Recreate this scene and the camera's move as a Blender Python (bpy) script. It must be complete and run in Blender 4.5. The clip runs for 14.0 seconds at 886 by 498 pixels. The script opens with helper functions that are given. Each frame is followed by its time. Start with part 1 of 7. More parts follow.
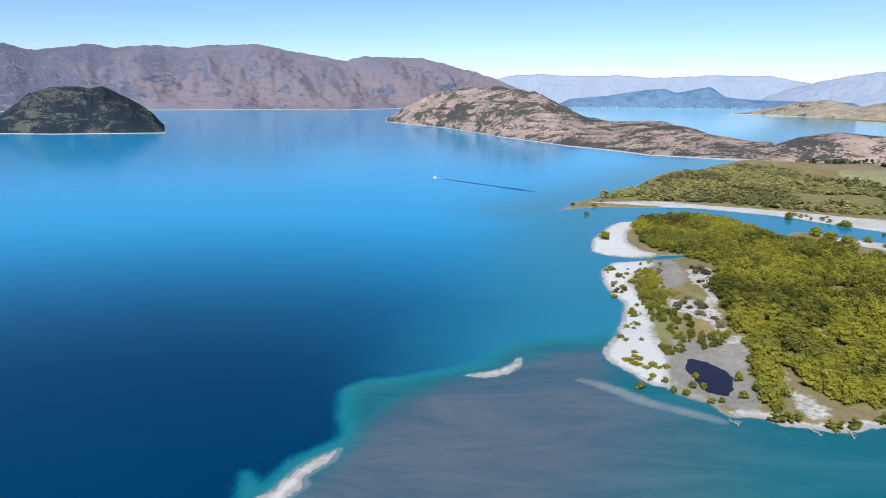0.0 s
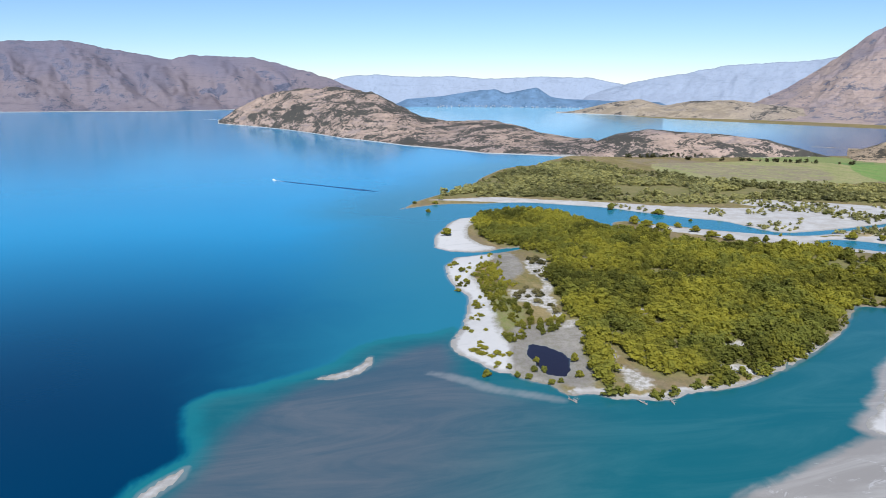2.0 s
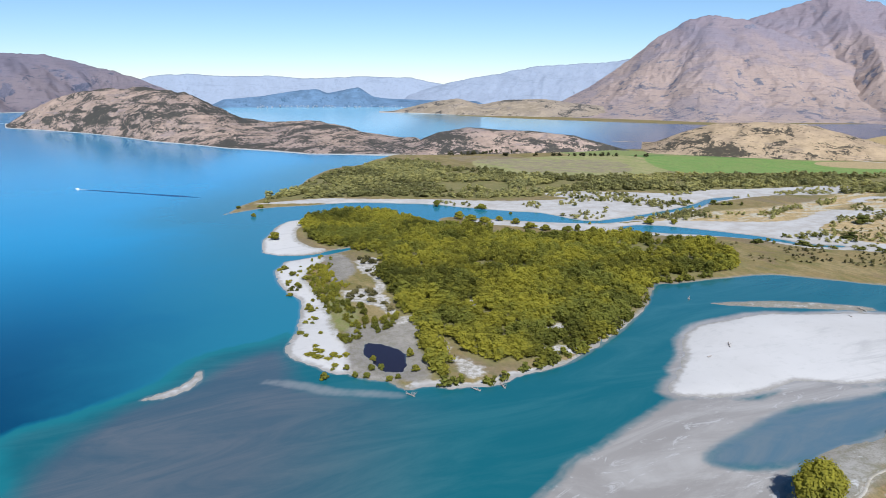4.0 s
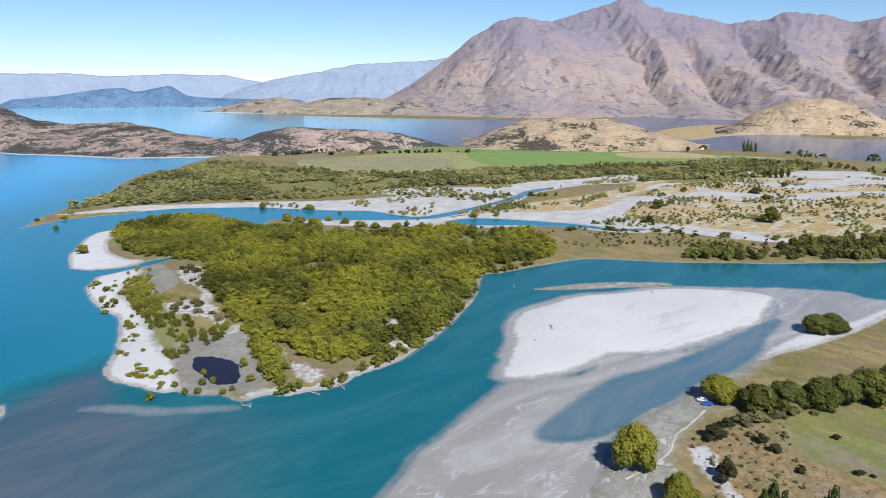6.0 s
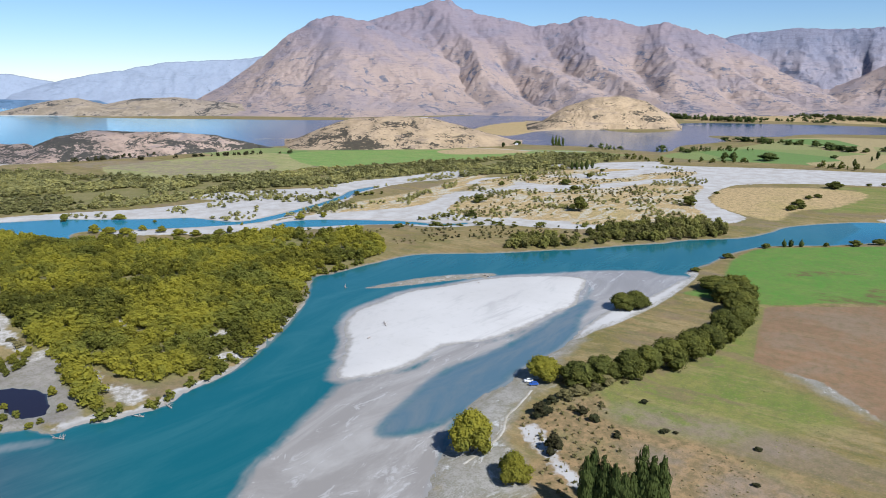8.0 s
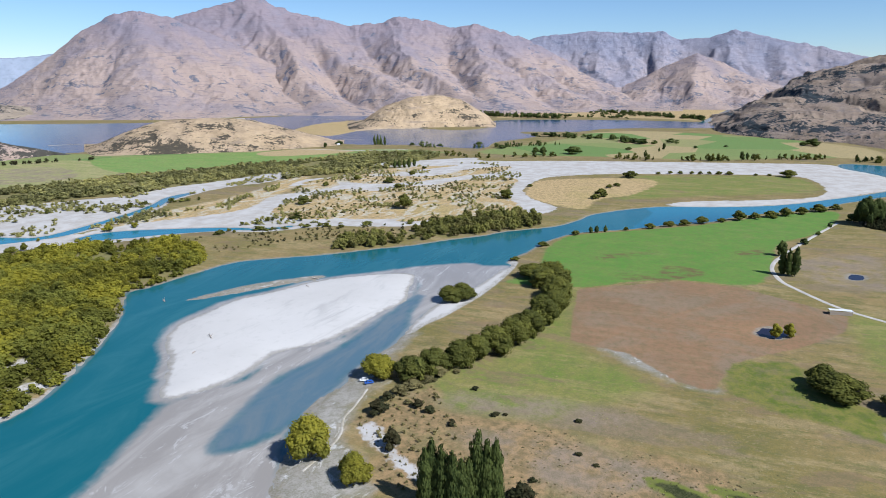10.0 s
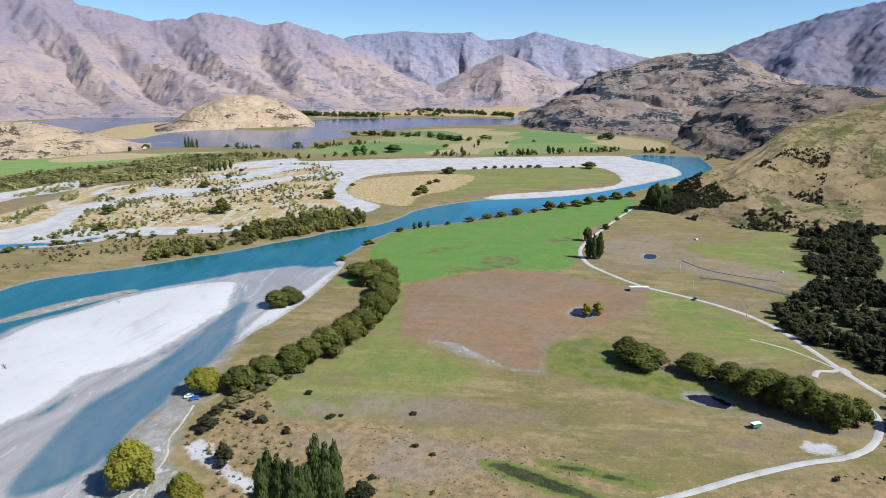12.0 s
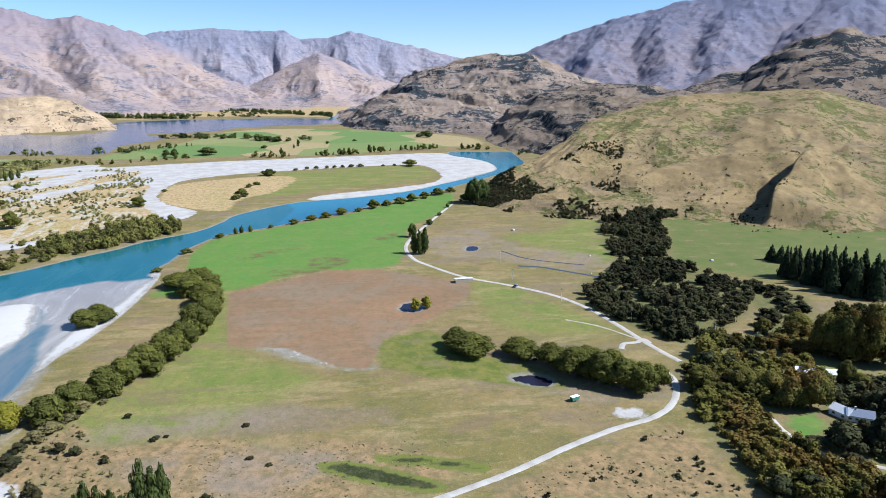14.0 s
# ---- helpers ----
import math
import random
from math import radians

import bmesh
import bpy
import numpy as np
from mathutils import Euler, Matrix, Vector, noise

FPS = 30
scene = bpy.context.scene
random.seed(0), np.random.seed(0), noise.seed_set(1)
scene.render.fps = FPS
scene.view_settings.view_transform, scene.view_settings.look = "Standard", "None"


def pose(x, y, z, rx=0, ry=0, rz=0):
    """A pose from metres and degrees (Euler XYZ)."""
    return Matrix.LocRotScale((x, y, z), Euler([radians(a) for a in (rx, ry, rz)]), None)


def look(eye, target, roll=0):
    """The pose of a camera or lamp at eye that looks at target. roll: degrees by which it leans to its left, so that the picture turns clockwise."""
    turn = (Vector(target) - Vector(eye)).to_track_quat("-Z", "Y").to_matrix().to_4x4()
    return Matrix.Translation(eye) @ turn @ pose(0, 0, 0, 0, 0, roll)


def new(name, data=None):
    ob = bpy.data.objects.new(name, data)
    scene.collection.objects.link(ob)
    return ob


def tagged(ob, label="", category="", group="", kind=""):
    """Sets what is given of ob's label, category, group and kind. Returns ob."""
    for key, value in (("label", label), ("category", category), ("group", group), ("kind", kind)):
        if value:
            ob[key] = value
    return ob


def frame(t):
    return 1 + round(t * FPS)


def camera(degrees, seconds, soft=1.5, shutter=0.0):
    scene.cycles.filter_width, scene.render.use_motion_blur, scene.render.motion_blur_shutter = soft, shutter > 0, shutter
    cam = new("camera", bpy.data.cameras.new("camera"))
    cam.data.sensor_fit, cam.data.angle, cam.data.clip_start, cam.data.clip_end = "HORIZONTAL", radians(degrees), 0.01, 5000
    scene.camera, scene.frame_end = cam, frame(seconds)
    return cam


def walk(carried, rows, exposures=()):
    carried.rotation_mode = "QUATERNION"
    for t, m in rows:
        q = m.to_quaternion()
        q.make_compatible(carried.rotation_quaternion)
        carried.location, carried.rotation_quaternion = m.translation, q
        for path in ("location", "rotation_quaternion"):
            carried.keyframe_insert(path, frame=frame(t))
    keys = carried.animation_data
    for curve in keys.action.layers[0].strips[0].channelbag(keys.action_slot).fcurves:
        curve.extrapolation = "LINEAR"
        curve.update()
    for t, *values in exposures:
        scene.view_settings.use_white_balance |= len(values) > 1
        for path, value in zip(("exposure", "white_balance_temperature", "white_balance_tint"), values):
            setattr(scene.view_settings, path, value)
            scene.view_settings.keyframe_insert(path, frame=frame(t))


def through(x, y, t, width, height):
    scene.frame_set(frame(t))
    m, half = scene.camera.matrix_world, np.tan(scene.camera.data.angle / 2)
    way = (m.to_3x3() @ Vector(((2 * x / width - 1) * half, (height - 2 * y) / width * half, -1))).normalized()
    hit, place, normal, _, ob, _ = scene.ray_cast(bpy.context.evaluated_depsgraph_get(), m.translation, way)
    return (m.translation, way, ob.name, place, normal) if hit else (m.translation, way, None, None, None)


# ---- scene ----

cam = camera(64.27, 14.0, 0.75)
# seconds, eye x y z, yaw, pitch, roll
PATH = [
    (0.0, 0.00, -0.00, 150.01, 0.011, -13.328, 0.150),
    (0.5, -0.18, -0.58, 150.08, -3.012, -13.352, 0.087),
    (1.0, -0.37, -1.16, 150.14, -6.034, -13.360, 0.009),
    (1.5, -0.56, -1.73, 150.21, -9.255, -13.340, -0.008),
    (2.0, -0.74, -2.28, 150.30, -12.917, -13.321, -0.007),
    (2.5, -0.92, -2.81, 150.40, -16.495, -13.315, -0.054),
    (3.0, -1.10, -3.32, 150.52, -20.007, -13.314, -0.078),
    (5.5, -1.55, -4.91, 151.94, -37.450, -13.460, 0.002),
    (6.0, -1.77, -5.17, 152.14, -40.983, -13.500, -0.025),
    (6.5, -2.02, -5.44, 152.32, -44.522, -13.522, -0.032),
    (7.0, -2.28, -5.70, 152.49, -48.076, -13.564, -0.029),
    (7.5, -2.55, -5.97, 152.65, -51.629, -13.573, -0.045),
    (8.0, -2.80, -6.25, 152.79, -55.159, -13.572, -0.010),
    (10.5, -3.31, -7.60, 153.26, -72.978, -13.660, 0.077),
    (11.0, -3.48, -7.71, 153.31, -76.577, -13.699, 0.046),
    (11.5, -3.65, -7.79, 153.34, -80.201, -13.722, 0.058),
    (12.0, -3.84, -7.85, 153.36, -83.823, -13.728, 0.069),
    (12.5, -4.04, -7.90, 153.37, -87.433, -13.746, 0.065),
    (13.0, -4.26, -7.93, 153.36, -91.047, -13.764, 0.054),
    (13.5, -4.48, -7.97, 153.34, -94.609, -13.778, 0.011),
    (14.0, -4.71, -8.00, 153.32, -98.217, -13.787, 0.032),
]
walk(cam, [(t, pose(x, y, z, 90 + pitch, 0, yaw) @ pose(0, 0, 0, 0, 0, -roll)) for t, x, y, z, yaw, pitch, roll in PATH], [(0.0, 0.60, 5770, 10), (3.0, 0.52, 5770, 10), (8.0, 0.52, 5770, 10), (11.0, 0.60, 5690, 10), (12.5, 0.71, 5640, 10), (14.0, 0.86, 5600, 10)])

# ---- light ----
SUN_FROM = Vector((-0.24, -0.80, 0.82)).normalized()
world = bpy.data.worlds.new("sky")
scene.world = world
world.use_nodes = True
wt = world.node_tree
sky = wt.nodes.new("ShaderNodeTexSky")
sky.sky_type, sky.sun_disc = "NISHITA", False
sky.sun_elevation = math.asin(SUN_FROM.z)
sky.sun_rotation = math.atan2(SUN_FROM.x, SUN_FROM.y)
sky.altitude, sky.air_density, sky.dust_density, sky.ozone_density = 1400, 1.0, 0.0, 5.0
wt.links.new(sky.outputs[0], wt.nodes["Background"].inputs[0])
wt.nodes["Background"].inputs[1].default_value = 0.074
sun_data = bpy.data.lights.new("sun", "SUN")
sun_data.energy, sun_data.angle, sun_data.color = 4.9, radians(0.53), (1.0, 0.97, 0.93)
sun = new("sun", sun_data)
sun.matrix_world = look(SUN_FROM * 1000, (0, 0, 0))


# ---- node helpers ----
class Nodes:
    """Short names for building one material's nodes."""

    def __init__(self, name, roughness=0.9, specular=0.2):
        self.material = bpy.data.materials.new(name)
        self.material.use_nodes = True
        self.tree = self.material.node_tree
        self.bsdf = self.tree.nodes["Principled BSDF"]
        self.bsdf.inputs["Roughness"].default_value = roughness
        self.bsdf.inputs["Specular IOR Level"].default_value = specular
        self.place = self.node("ShaderNodeNewGeometry").outputs["Position"]

    def node(self, kind, **inputs):
        n = self.tree.nodes.new(kind)
        for key, value in inputs.items():
            self.put(n, key.replace("_", " "), value)
        return n

    def put(self, n, key, value):
        if hasattr(value, "is_linked"):
            self.tree.links.new(value, n.inputs[key])
        else:
            n.inputs[key].default_value = value

    def noise(self, size, detail=4.0, rough=0.6, stretch=None, warp=0.0):
        where = self.place
        if stretch:
            m = self.node("ShaderNodeMapping")
            self.tree.links.new(where, m.inputs[0])
            m.inputs["Scale"].default_value = stretch
            where = m.outputs[0]
        n = self.node("ShaderNodeTexNoise", Scale=1.0 / size, Detail=detail, Roughness=rough, Distortion=warp)
        self.tree.links.new(where, n.inputs["Vector"])
        return n.outputs[0]

    def attr(self, name):
        n = self.node("ShaderNodeAttribute")
        n.attribute_name = name
        return n.outputs["Fac"]

    def math(self, op, a, b=0.0, c=0.0):
        n = self.node("ShaderNodeMath")
        n.operation = op
        for k, v in enumerate((a, b, c)):
            self.put(n, k, v)
        return n.outputs[0]

    def step(self, value, low, high):
        n = self.node("ShaderNodeMapRange")
        n.interpolation_type = "SMOOTHSTEP"
        self.put(n, "Value", value)
        self.put(n, "From Min", low)
        self.put(n, "From Max", high)
        return n.outputs[0]

    def mix(self, fac, a, b):
        n = self.node("ShaderNodeMix")
        n.data_type = "RGBA"
        for key, v in ((0, fac), (6, a), (7, b)):
            if isinstance(v, tuple):
                v = (*v, 1.0)
            self.put(n, key, v)
        return n.outputs[2]

    def bump(self, height, distance, strength=1.0):
        n = self.node("ShaderNodeBump", Height=height, Distance=distance, Strength=strength)
        self.tree.links.new(n.outputs[0], self.bsdf.inputs["Normal"])

    def colour(self, value):
        self.put(self.bsdf, "Base Color", (*value, 1.0) if isinstance(value, tuple) else value)
        return self


def plain(name, rgb, roughness=0.7, size=1.0, spread=0.25, metal=0.0):
    """A plain painted, wooden or metal surface with soft grain."""
    n = Nodes(name, roughness, 0.4)
    dark = tuple(c * (1 - spread) for c in rgb)
    light = tuple(min(1, c * (1 + spread)) for c in rgb)
    n.colour(n.mix(n.noise(size), dark, light))
    n.bsdf.inputs["Metallic"].default_value = metal
    return n.material


# ---- plan: outlines in metres ----
COAST_LAKE = [(551, 1342), (514, 1309), (456, 1235), (390, 1202), (315, 1090), (277, 1014), (225, 950), (179, 900), (153, 855), (133, 821), (151, 827), (168, 829)]
COAST_DELTA = [(144, 661), (135, 626), (143, 609), (143, 578), (130, 557), (123, 518), (123, 490), (126, 470), (119, 443), (106, 406), (93, 381), (92, 365), (99, 349), (105, 335), (112, 330), (118, 319), (128, 311), (132, 298), (144, 297), (153, 289), (165, 286), (176, 282), (191, 287), (208, 287), (228, 290), (245, 297), (259, 305), (273, 314), (253, 300), (281, 314), (315, 334)]
BANK_NORTH = [(342, 353), (379, 385), (394, 380), (431, 376), (446, 373), (480, 366), (499, 348), (533, 305), (568, 272), (589, 249), (627, 222), (657, 195), (680, 182), (721, 141), (751, 128), (767, 121), (804, 113), (845, 84), (877, 53), (891, 26), (907, -23), (946, -94), (1025, -168), (1091, -223), (1161, -268), (1250, -274), (1315, -260), (1376, -227), (1421, -224), (1457, -249), (1483, -366), (2199, 77), (4697, -164), (4511, 1642), (3677, 3085), (2821, 3883), (1493, 2985), (913, 1916), (691, 1524)]
LAND_A = COAST_LAKE + COAST_DELTA + BANK_NORTH
BRAIDS_FAR = [(367, 690), (402, 660), (446, 624), (491, 593), (521, 581), (570, 568), (616, 539), (668, 511), (711, 508), (779, 529), (824, 513), (871, 495), (915, 502), (909, 537), (859, 554), (935, 573), (985, 531), (1042, 481), (1127, 441), (1192, 407), (1145, 478), (1124, 541), (1155, 567), (1243, 498), (1317, 420), (1270, 388), (1327, 225), (1361, 78), (1397, -79), (1419, -213), (1324, -261), (1251, -278), (1169, -278), (1070, -204), (971, -125), (903, -23), (893, 36), (931, 6)]
BRAIDS_NEAR = [(975, -82), (1025, -145), (1118, -165), (1227, -143), (1221, -53), (1185, 67), (1150, 156), (1093, 221), (1037, 235), (952, 232), (877, 198), (828, 158), (780, 168), (783, 183), (831, 208), (899, 240), (971, 253), (1053, 268), (1045, 322), (982, 357), (904, 374), (861, 375), (801, 382), (740, 396), (679, 373), (700, 305), (703, 269), (666, 284), (644, 343), (633, 371), (589, 412), (574, 469), (511, 509), (461, 541), (422, 590), (386, 635)]
GRAVEL_S = BRAIDS_FAR + BRAIDS_NEAR
NORTH_CHANNEL = [(124, 809), (172, 848), (202, 855), (245, 849), (290, 847), (317, 837), (353, 811), (388, 785), (406, 757), (424, 734), (450, 701), (477, 672), (491, 613), (537, 609), (579, 615), (625, 622), (685, 640), (732, 661), (783, 658), (768, 650), (712, 638), (676, 621), (610, 608), (564, 599), (530, 591), (493, 595), (448, 626), (405, 666), (368, 702), (346, 689), (343, 656), (330, 664), (320, 713), (311, 756), (312, 716), (308, 755), (269, 785), (220, 764), (188, 753), (159, 699), (139, 663), (123, 668)]
SIDE_CHANNEL = [(496, 567), (526, 569), (551, 549), (572, 517), (591, 483), (601, 459), (612, 421), (632, 406), (626, 398), (604, 416), (585, 455), (551, 498), (524, 522), (499, 548)]
INLET = [(123, 614), (147, 605), (171, 596), (193, 605), (216, 607), (210, 599), (188, 590), (168, 586), (142, 582), (122, 585)]
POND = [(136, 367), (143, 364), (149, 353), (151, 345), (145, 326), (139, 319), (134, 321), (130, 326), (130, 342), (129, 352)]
LAKE_FAR = [(1845, 5344), (1827, 5018), (1495, 3470), (1572, 2814), (1789, 2276), (2039, 1843), (2414, 1711), (2980, 1484), (2541, 1228), (1934, 1092), (1658, 1078), (1118, 1260), (881, 1750), (757, 1671), (797, 2328), (676, 3256), (515, 4489), (457, 5857), (1067, 6039)]
BAY = [(1699, 1023), (2005, 1014), (2083, 898), (2021, 726), (2164, 655), (2552, 740), (2684, 487), (2717, 170), (2618, -25), (2407, -52), (2291, 213), (2216, 311), (2081, 359), (2022, 516), (1873, 430), (1682, 486), (1508, 475), (1534, 662), (1509, 836)]
LAND_D = [(1265, -341), (1161, -296), (1079, -243), (1009, -187), (959, -151), (917, -119), (882, -76), (847, -42), (814, -22), (791, 2), (771, 32), (739, 60), (716, 93), (695, 114), (664, 128), (630, 135), (597, 140), (562, 147), (555, 140), (522, 145), (488, 148), (434, 160), (402, 162), (375, 160), (348, 158), (316, 162), (296, 159), (276, 161), (257, 160), (229, 150), (202, 140), (181, 130), (154, 114), (95, 69), (40, -60), (-52, -598), (87, -2498), (2400, -4157), (4157, -2400), (2954, -521)]
BAR = [(248, 236), (267, 250), (292, 268), (309, 287), (334, 301), (358, 301), (394, 299), (418, 286), (447, 274), (470, 257), (490, 233), (499, 211), (487, 201), (456, 193), (434, 186), (404, 190), (371, 193), (339, 201), (319, 216), (301, 216), (278, 217), (258, 224)]
BAR_SLIVER = [(382, 331), (418, 318), (442, 303), (468, 279), (466, 270), (434, 292), (403, 312)]
SHOAL = [(470, 257), (520, 218), (548, 178), (545, 161), (552, 144), (542, 137), (481, 146), (427, 157), (389, 159), (346, 157), (314, 161), (294, 159), (275, 160), (247, 159), (204, 138), (173, 124), (130, 178), (152, 196), (166, 205), (200, 215), (227, 224), (250, 230), (281, 212), (315, 217), (337, 200), (368, 191), (404, 186), (433, 183), (483, 199)]
SHOAL_INLET = [(447, 179), (436, 183), (399, 183), (356, 184), (317, 188), (287, 194), (246, 188), (219, 182), (216, 175), (232, 165), (258, 161), (278, 160), (301, 164), (318, 164), (354, 161), (379, 162), (408, 172)]
SHELF = [(-74, 222), (-69, 240), (-60, 263), (-47, 276), (-45, 284), (-50, 309), (-49, 328), (-42, 337), (-25, 343), (-1, 352), (20, 366), (38, 388), (59, 398), (87, 401), (101, 408), (109, 383), (158, 328), (270, 325), (403, 409), (552, 353), (884, 66), (639, 80), (465, 118), (225, 139), (95, 69), (0, -100)]
SILT = [(-58, 226), (-44, 262), (-37, 286), (-26, 312), (-2, 336), (28, 350), (58, 374), (88, 384), (92, 364), (89, 326), (128, 291), (190, 240), (190, 60), (-20, 60), (-60, 150)]
BANK_A = [(-69, 232), (-65, 237), (-61, 247), (-55, 259), (-48, 265), (-44, 269), (-45, 261), (-51, 253), (-55, 245), (-52, 242), (-56, 237), (-61, 230)]
BANK_B = [(12, 346), (19, 348), (29, 352), (37, 359), (43, 369), (40, 356), (35, 349), (25, 343), (18, 343)]
BANK_C = [(69, 340), (80, 336), (90, 327), (101, 313), (116, 303), (127, 294), (124, 293), (109, 302), (94, 312), (86, 322), (76, 333)]
BEACH = [(177, 616), (186, 608), (168, 602), (145, 608), (135, 624), (144, 664), (168, 711), (192, 759), (221, 767), (204, 730), (188, 713), (173, 665), (173, 632)]
BEACH_S = [(142, 578), (183, 590), (176, 574), (159, 555), (140, 520), (138, 496), (136, 458), (129, 421), (123, 388), (123, 363), (114, 331), (104, 333), (92, 363), (92, 381), (107, 411), (122, 456), (122, 485), (123, 526), (131, 561)]
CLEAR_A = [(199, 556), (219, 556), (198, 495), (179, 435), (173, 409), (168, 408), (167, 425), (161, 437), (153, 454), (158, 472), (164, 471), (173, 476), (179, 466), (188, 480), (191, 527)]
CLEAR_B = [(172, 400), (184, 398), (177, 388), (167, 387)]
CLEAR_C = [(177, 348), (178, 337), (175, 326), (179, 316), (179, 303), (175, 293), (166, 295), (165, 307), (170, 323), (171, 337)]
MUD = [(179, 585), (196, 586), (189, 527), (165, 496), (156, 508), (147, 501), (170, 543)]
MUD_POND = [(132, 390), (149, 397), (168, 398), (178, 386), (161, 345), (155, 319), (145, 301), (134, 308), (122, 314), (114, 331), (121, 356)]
SHORE_S = [(134, 302), (146, 302), (160, 292), (178, 289), (194, 292), (214, 291), (239, 296), (265, 312), (296, 327), (328, 343), (323, 333), (273, 309), (244, 293), (206, 285), (173, 280), (151, 286), (139, 294)]
GRAVEL_N = [(173, 888), (210, 885), (272, 887), (325, 858), (378, 830), (427, 798), (473, 764), (534, 742), (587, 732), (591, 713), (551, 778), (599, 794), (665, 752), (717, 714), (790, 714), (868, 688), (964, 668), (1012, 643), (908, 607), (830, 636), (726, 635), (660, 606), (588, 586), (517, 586), (446, 634), (385, 721), (345, 791), (299, 838)]
STRIP_GRAVEL = [(380, 379), (425, 371), (447, 365), (473, 361), (495, 346), (482, 343), (449, 354), (415, 362), (385, 372)]
TAN_A = [(691, 308), (747, 313), (814, 286), (863, 242), (823, 218), (792, 191), (758, 205), (727, 253), (695, 284)]
TAN_B = [(685, 464), (755, 486), (831, 481), (877, 462), (870, 416), (913, 402), (972, 345), (1026, 276), (956, 256), (878, 247), (847, 298), (832, 343), (774, 353), (711, 358), (669, 385), (662, 425)]
TAN_C = [(894, 557), (980, 538), (1018, 469), (1038, 404), (1146, 373), (1206, 319), (1127, 314), (1064, 353), (988, 393), (931, 446), (931, 501)]
TAN_D = [(906, 216), (1026, 233), (1080, 191), (1119, 107), (1091, 60), (961, 82), (904, 121), (835, 125), (843, 161)]
GREEN_D = [(1091, 60), (1079, 111), (1148, 100), (1199, -25), (1217, -134), (1098, -154), (1048, -133), (1002, -46), (944, 50), (918, 100)]
GREEN_P = [(499, 130), (536, 114), (603, 124), (650, 122), (684, 112), (727, 59), (772, 2), (841, -61), (916, -152), (791, -123), (709, -76), (626, -64), (576, -56), (551, -38), (551, 6), (533, 40), (504, 76)]
PLOUGH = [(499, 76), (524, 39), (548, 6), (545, -37), (518, -76), (497, -102), (465, -94), (432, -70), (390, -29), (347, -19), (353, -2), (383, 25), (392, 60)]
WET_GREEN = [(383, -27), (401, -51), (383, -70), (354, -88), (339, -108), (313, -118), (312, -102), (323, -78), (334, -46), (354, -25)]
GREEN_E = [(304, 120), (336, 112), (366, 89), (417, 87), (489, 96), (499, 76), (392, 60), (363, 30), (338, 9), (311, 35), (283, 67), (286, 101)]
GREEN_F = [(347, -204), (364, -238), (313, -273), (306, -291), (294, -280), (311, -256), (322, -233)]
GREEN_G = [(801, -326), (769, -415), (706, -490), (647, -573), (431, -408), (467, -362), (490, -311), (547, -287), (696, -346)]
TAN_E = [(259, 134), (284, 123), (306, 114), (281, 99), (284, 68), (281, 30), (273, -9), (258, -40), (240, -46), (208, 90), (235, 112)]
MUDFLAT = [(640, -82), (676, -109), (688, -145), (638, -157), (600, -178), (584, -204), (560, -232), (521, -220), (521, -188), (539, -167), (562, -137), (577, -100), (602, -81)]
FARM_FAR = [(965, 982), (1036, 981), (1111, 878), (1197, 747), (1299, 658), (1381, 495), (1363, 429), (1425, 615), (1364, 770), (1286, 906), (1172, 1028), (1125, 1141), (1053, 1327), (954, 1370), (906, 1146)]
FARM_FAR_B = [(1396, 427), (1416, 195), (1436, -27), (1538, -186), (1569, -321), (1790, -326), (2005, -149), (2156, 132), (2074, 290), (1896, 326), (1676, 370), (1517, 438)]
FARM_TAN = [(652, 1262), (746, 1266), (816, 1147), (924, 1076), (834, 927), (738, 961), (676, 982), (677, 1098)]
FOREST_A = [(210, 753), (253, 782), (300, 754), (325, 684), (346, 644), (393, 569), (436, 538), (487, 520), (477, 487), (517, 468), (498, 410), (475, 386), (442, 386), (393, 393), (367, 378), (336, 353), (296, 328), (268, 316), (248, 304), (221, 297), (199, 301), (185, 306), (180, 320), (183, 349), (176, 347), (164, 309), (154, 298), (148, 307), (157, 328), (159, 355), (161, 375), (176, 392), (178, 416), (186, 455), (197, 500), (223, 560), (205, 601), (191, 626), (190, 681)]
FOREST_B = [(205, 916), (269, 992), (338, 1104), (423, 1172), (521, 1253), (582, 1231), (574, 1119), (620, 1060), (639, 968), (693, 917), (751, 876), (833, 855), (933, 817), (1071, 755), (1192, 694), (1310, 645), (1348, 565), (1325, 498), (1190, 497), (1082, 520), (986, 572), (891, 628), (777, 702), (704, 747), (625, 778), (562, 794), (545, 771), (457, 792), (396, 833), (330, 871), (258, 892)]
FOREST_C = [(552, 313), (597, 317), (631, 274), (702, 256), (745, 230), (766, 190), (754, 165), (715, 156), (637, 220), (592, 256), (549, 299)]
FOREST_D = [(556, 591), (599, 597), (664, 580), (723, 563), (806, 577), (878, 576), (826, 552), (737, 545), (657, 511), (597, 540), (568, 565)]
FOREST_E = [(433, -171), (492, -189), (528, -228), (605, -248), (686, -272), (755, -318), (749, -402), (723, -392), (696, -346), (607, -315), (539, -278), (502, -289), (469, -298), (423, -286), (366, -228), (359, -199), (387, -184)]
FOREST_F = [(329, -188), (329, -217), (329, -241), (319, -258), (286, -239), (272, -221), (271, -198), (243, -194), (212, -213), (197, -200), (203, -160), (243, -165), (268, -165), (302, -176)]
ROAD = [(224, -38), (232, -57), (240, -74), (253, -97), (266, -124), (273, -144), (283, -158), (297, -168), (313, -174), (327, -173)]
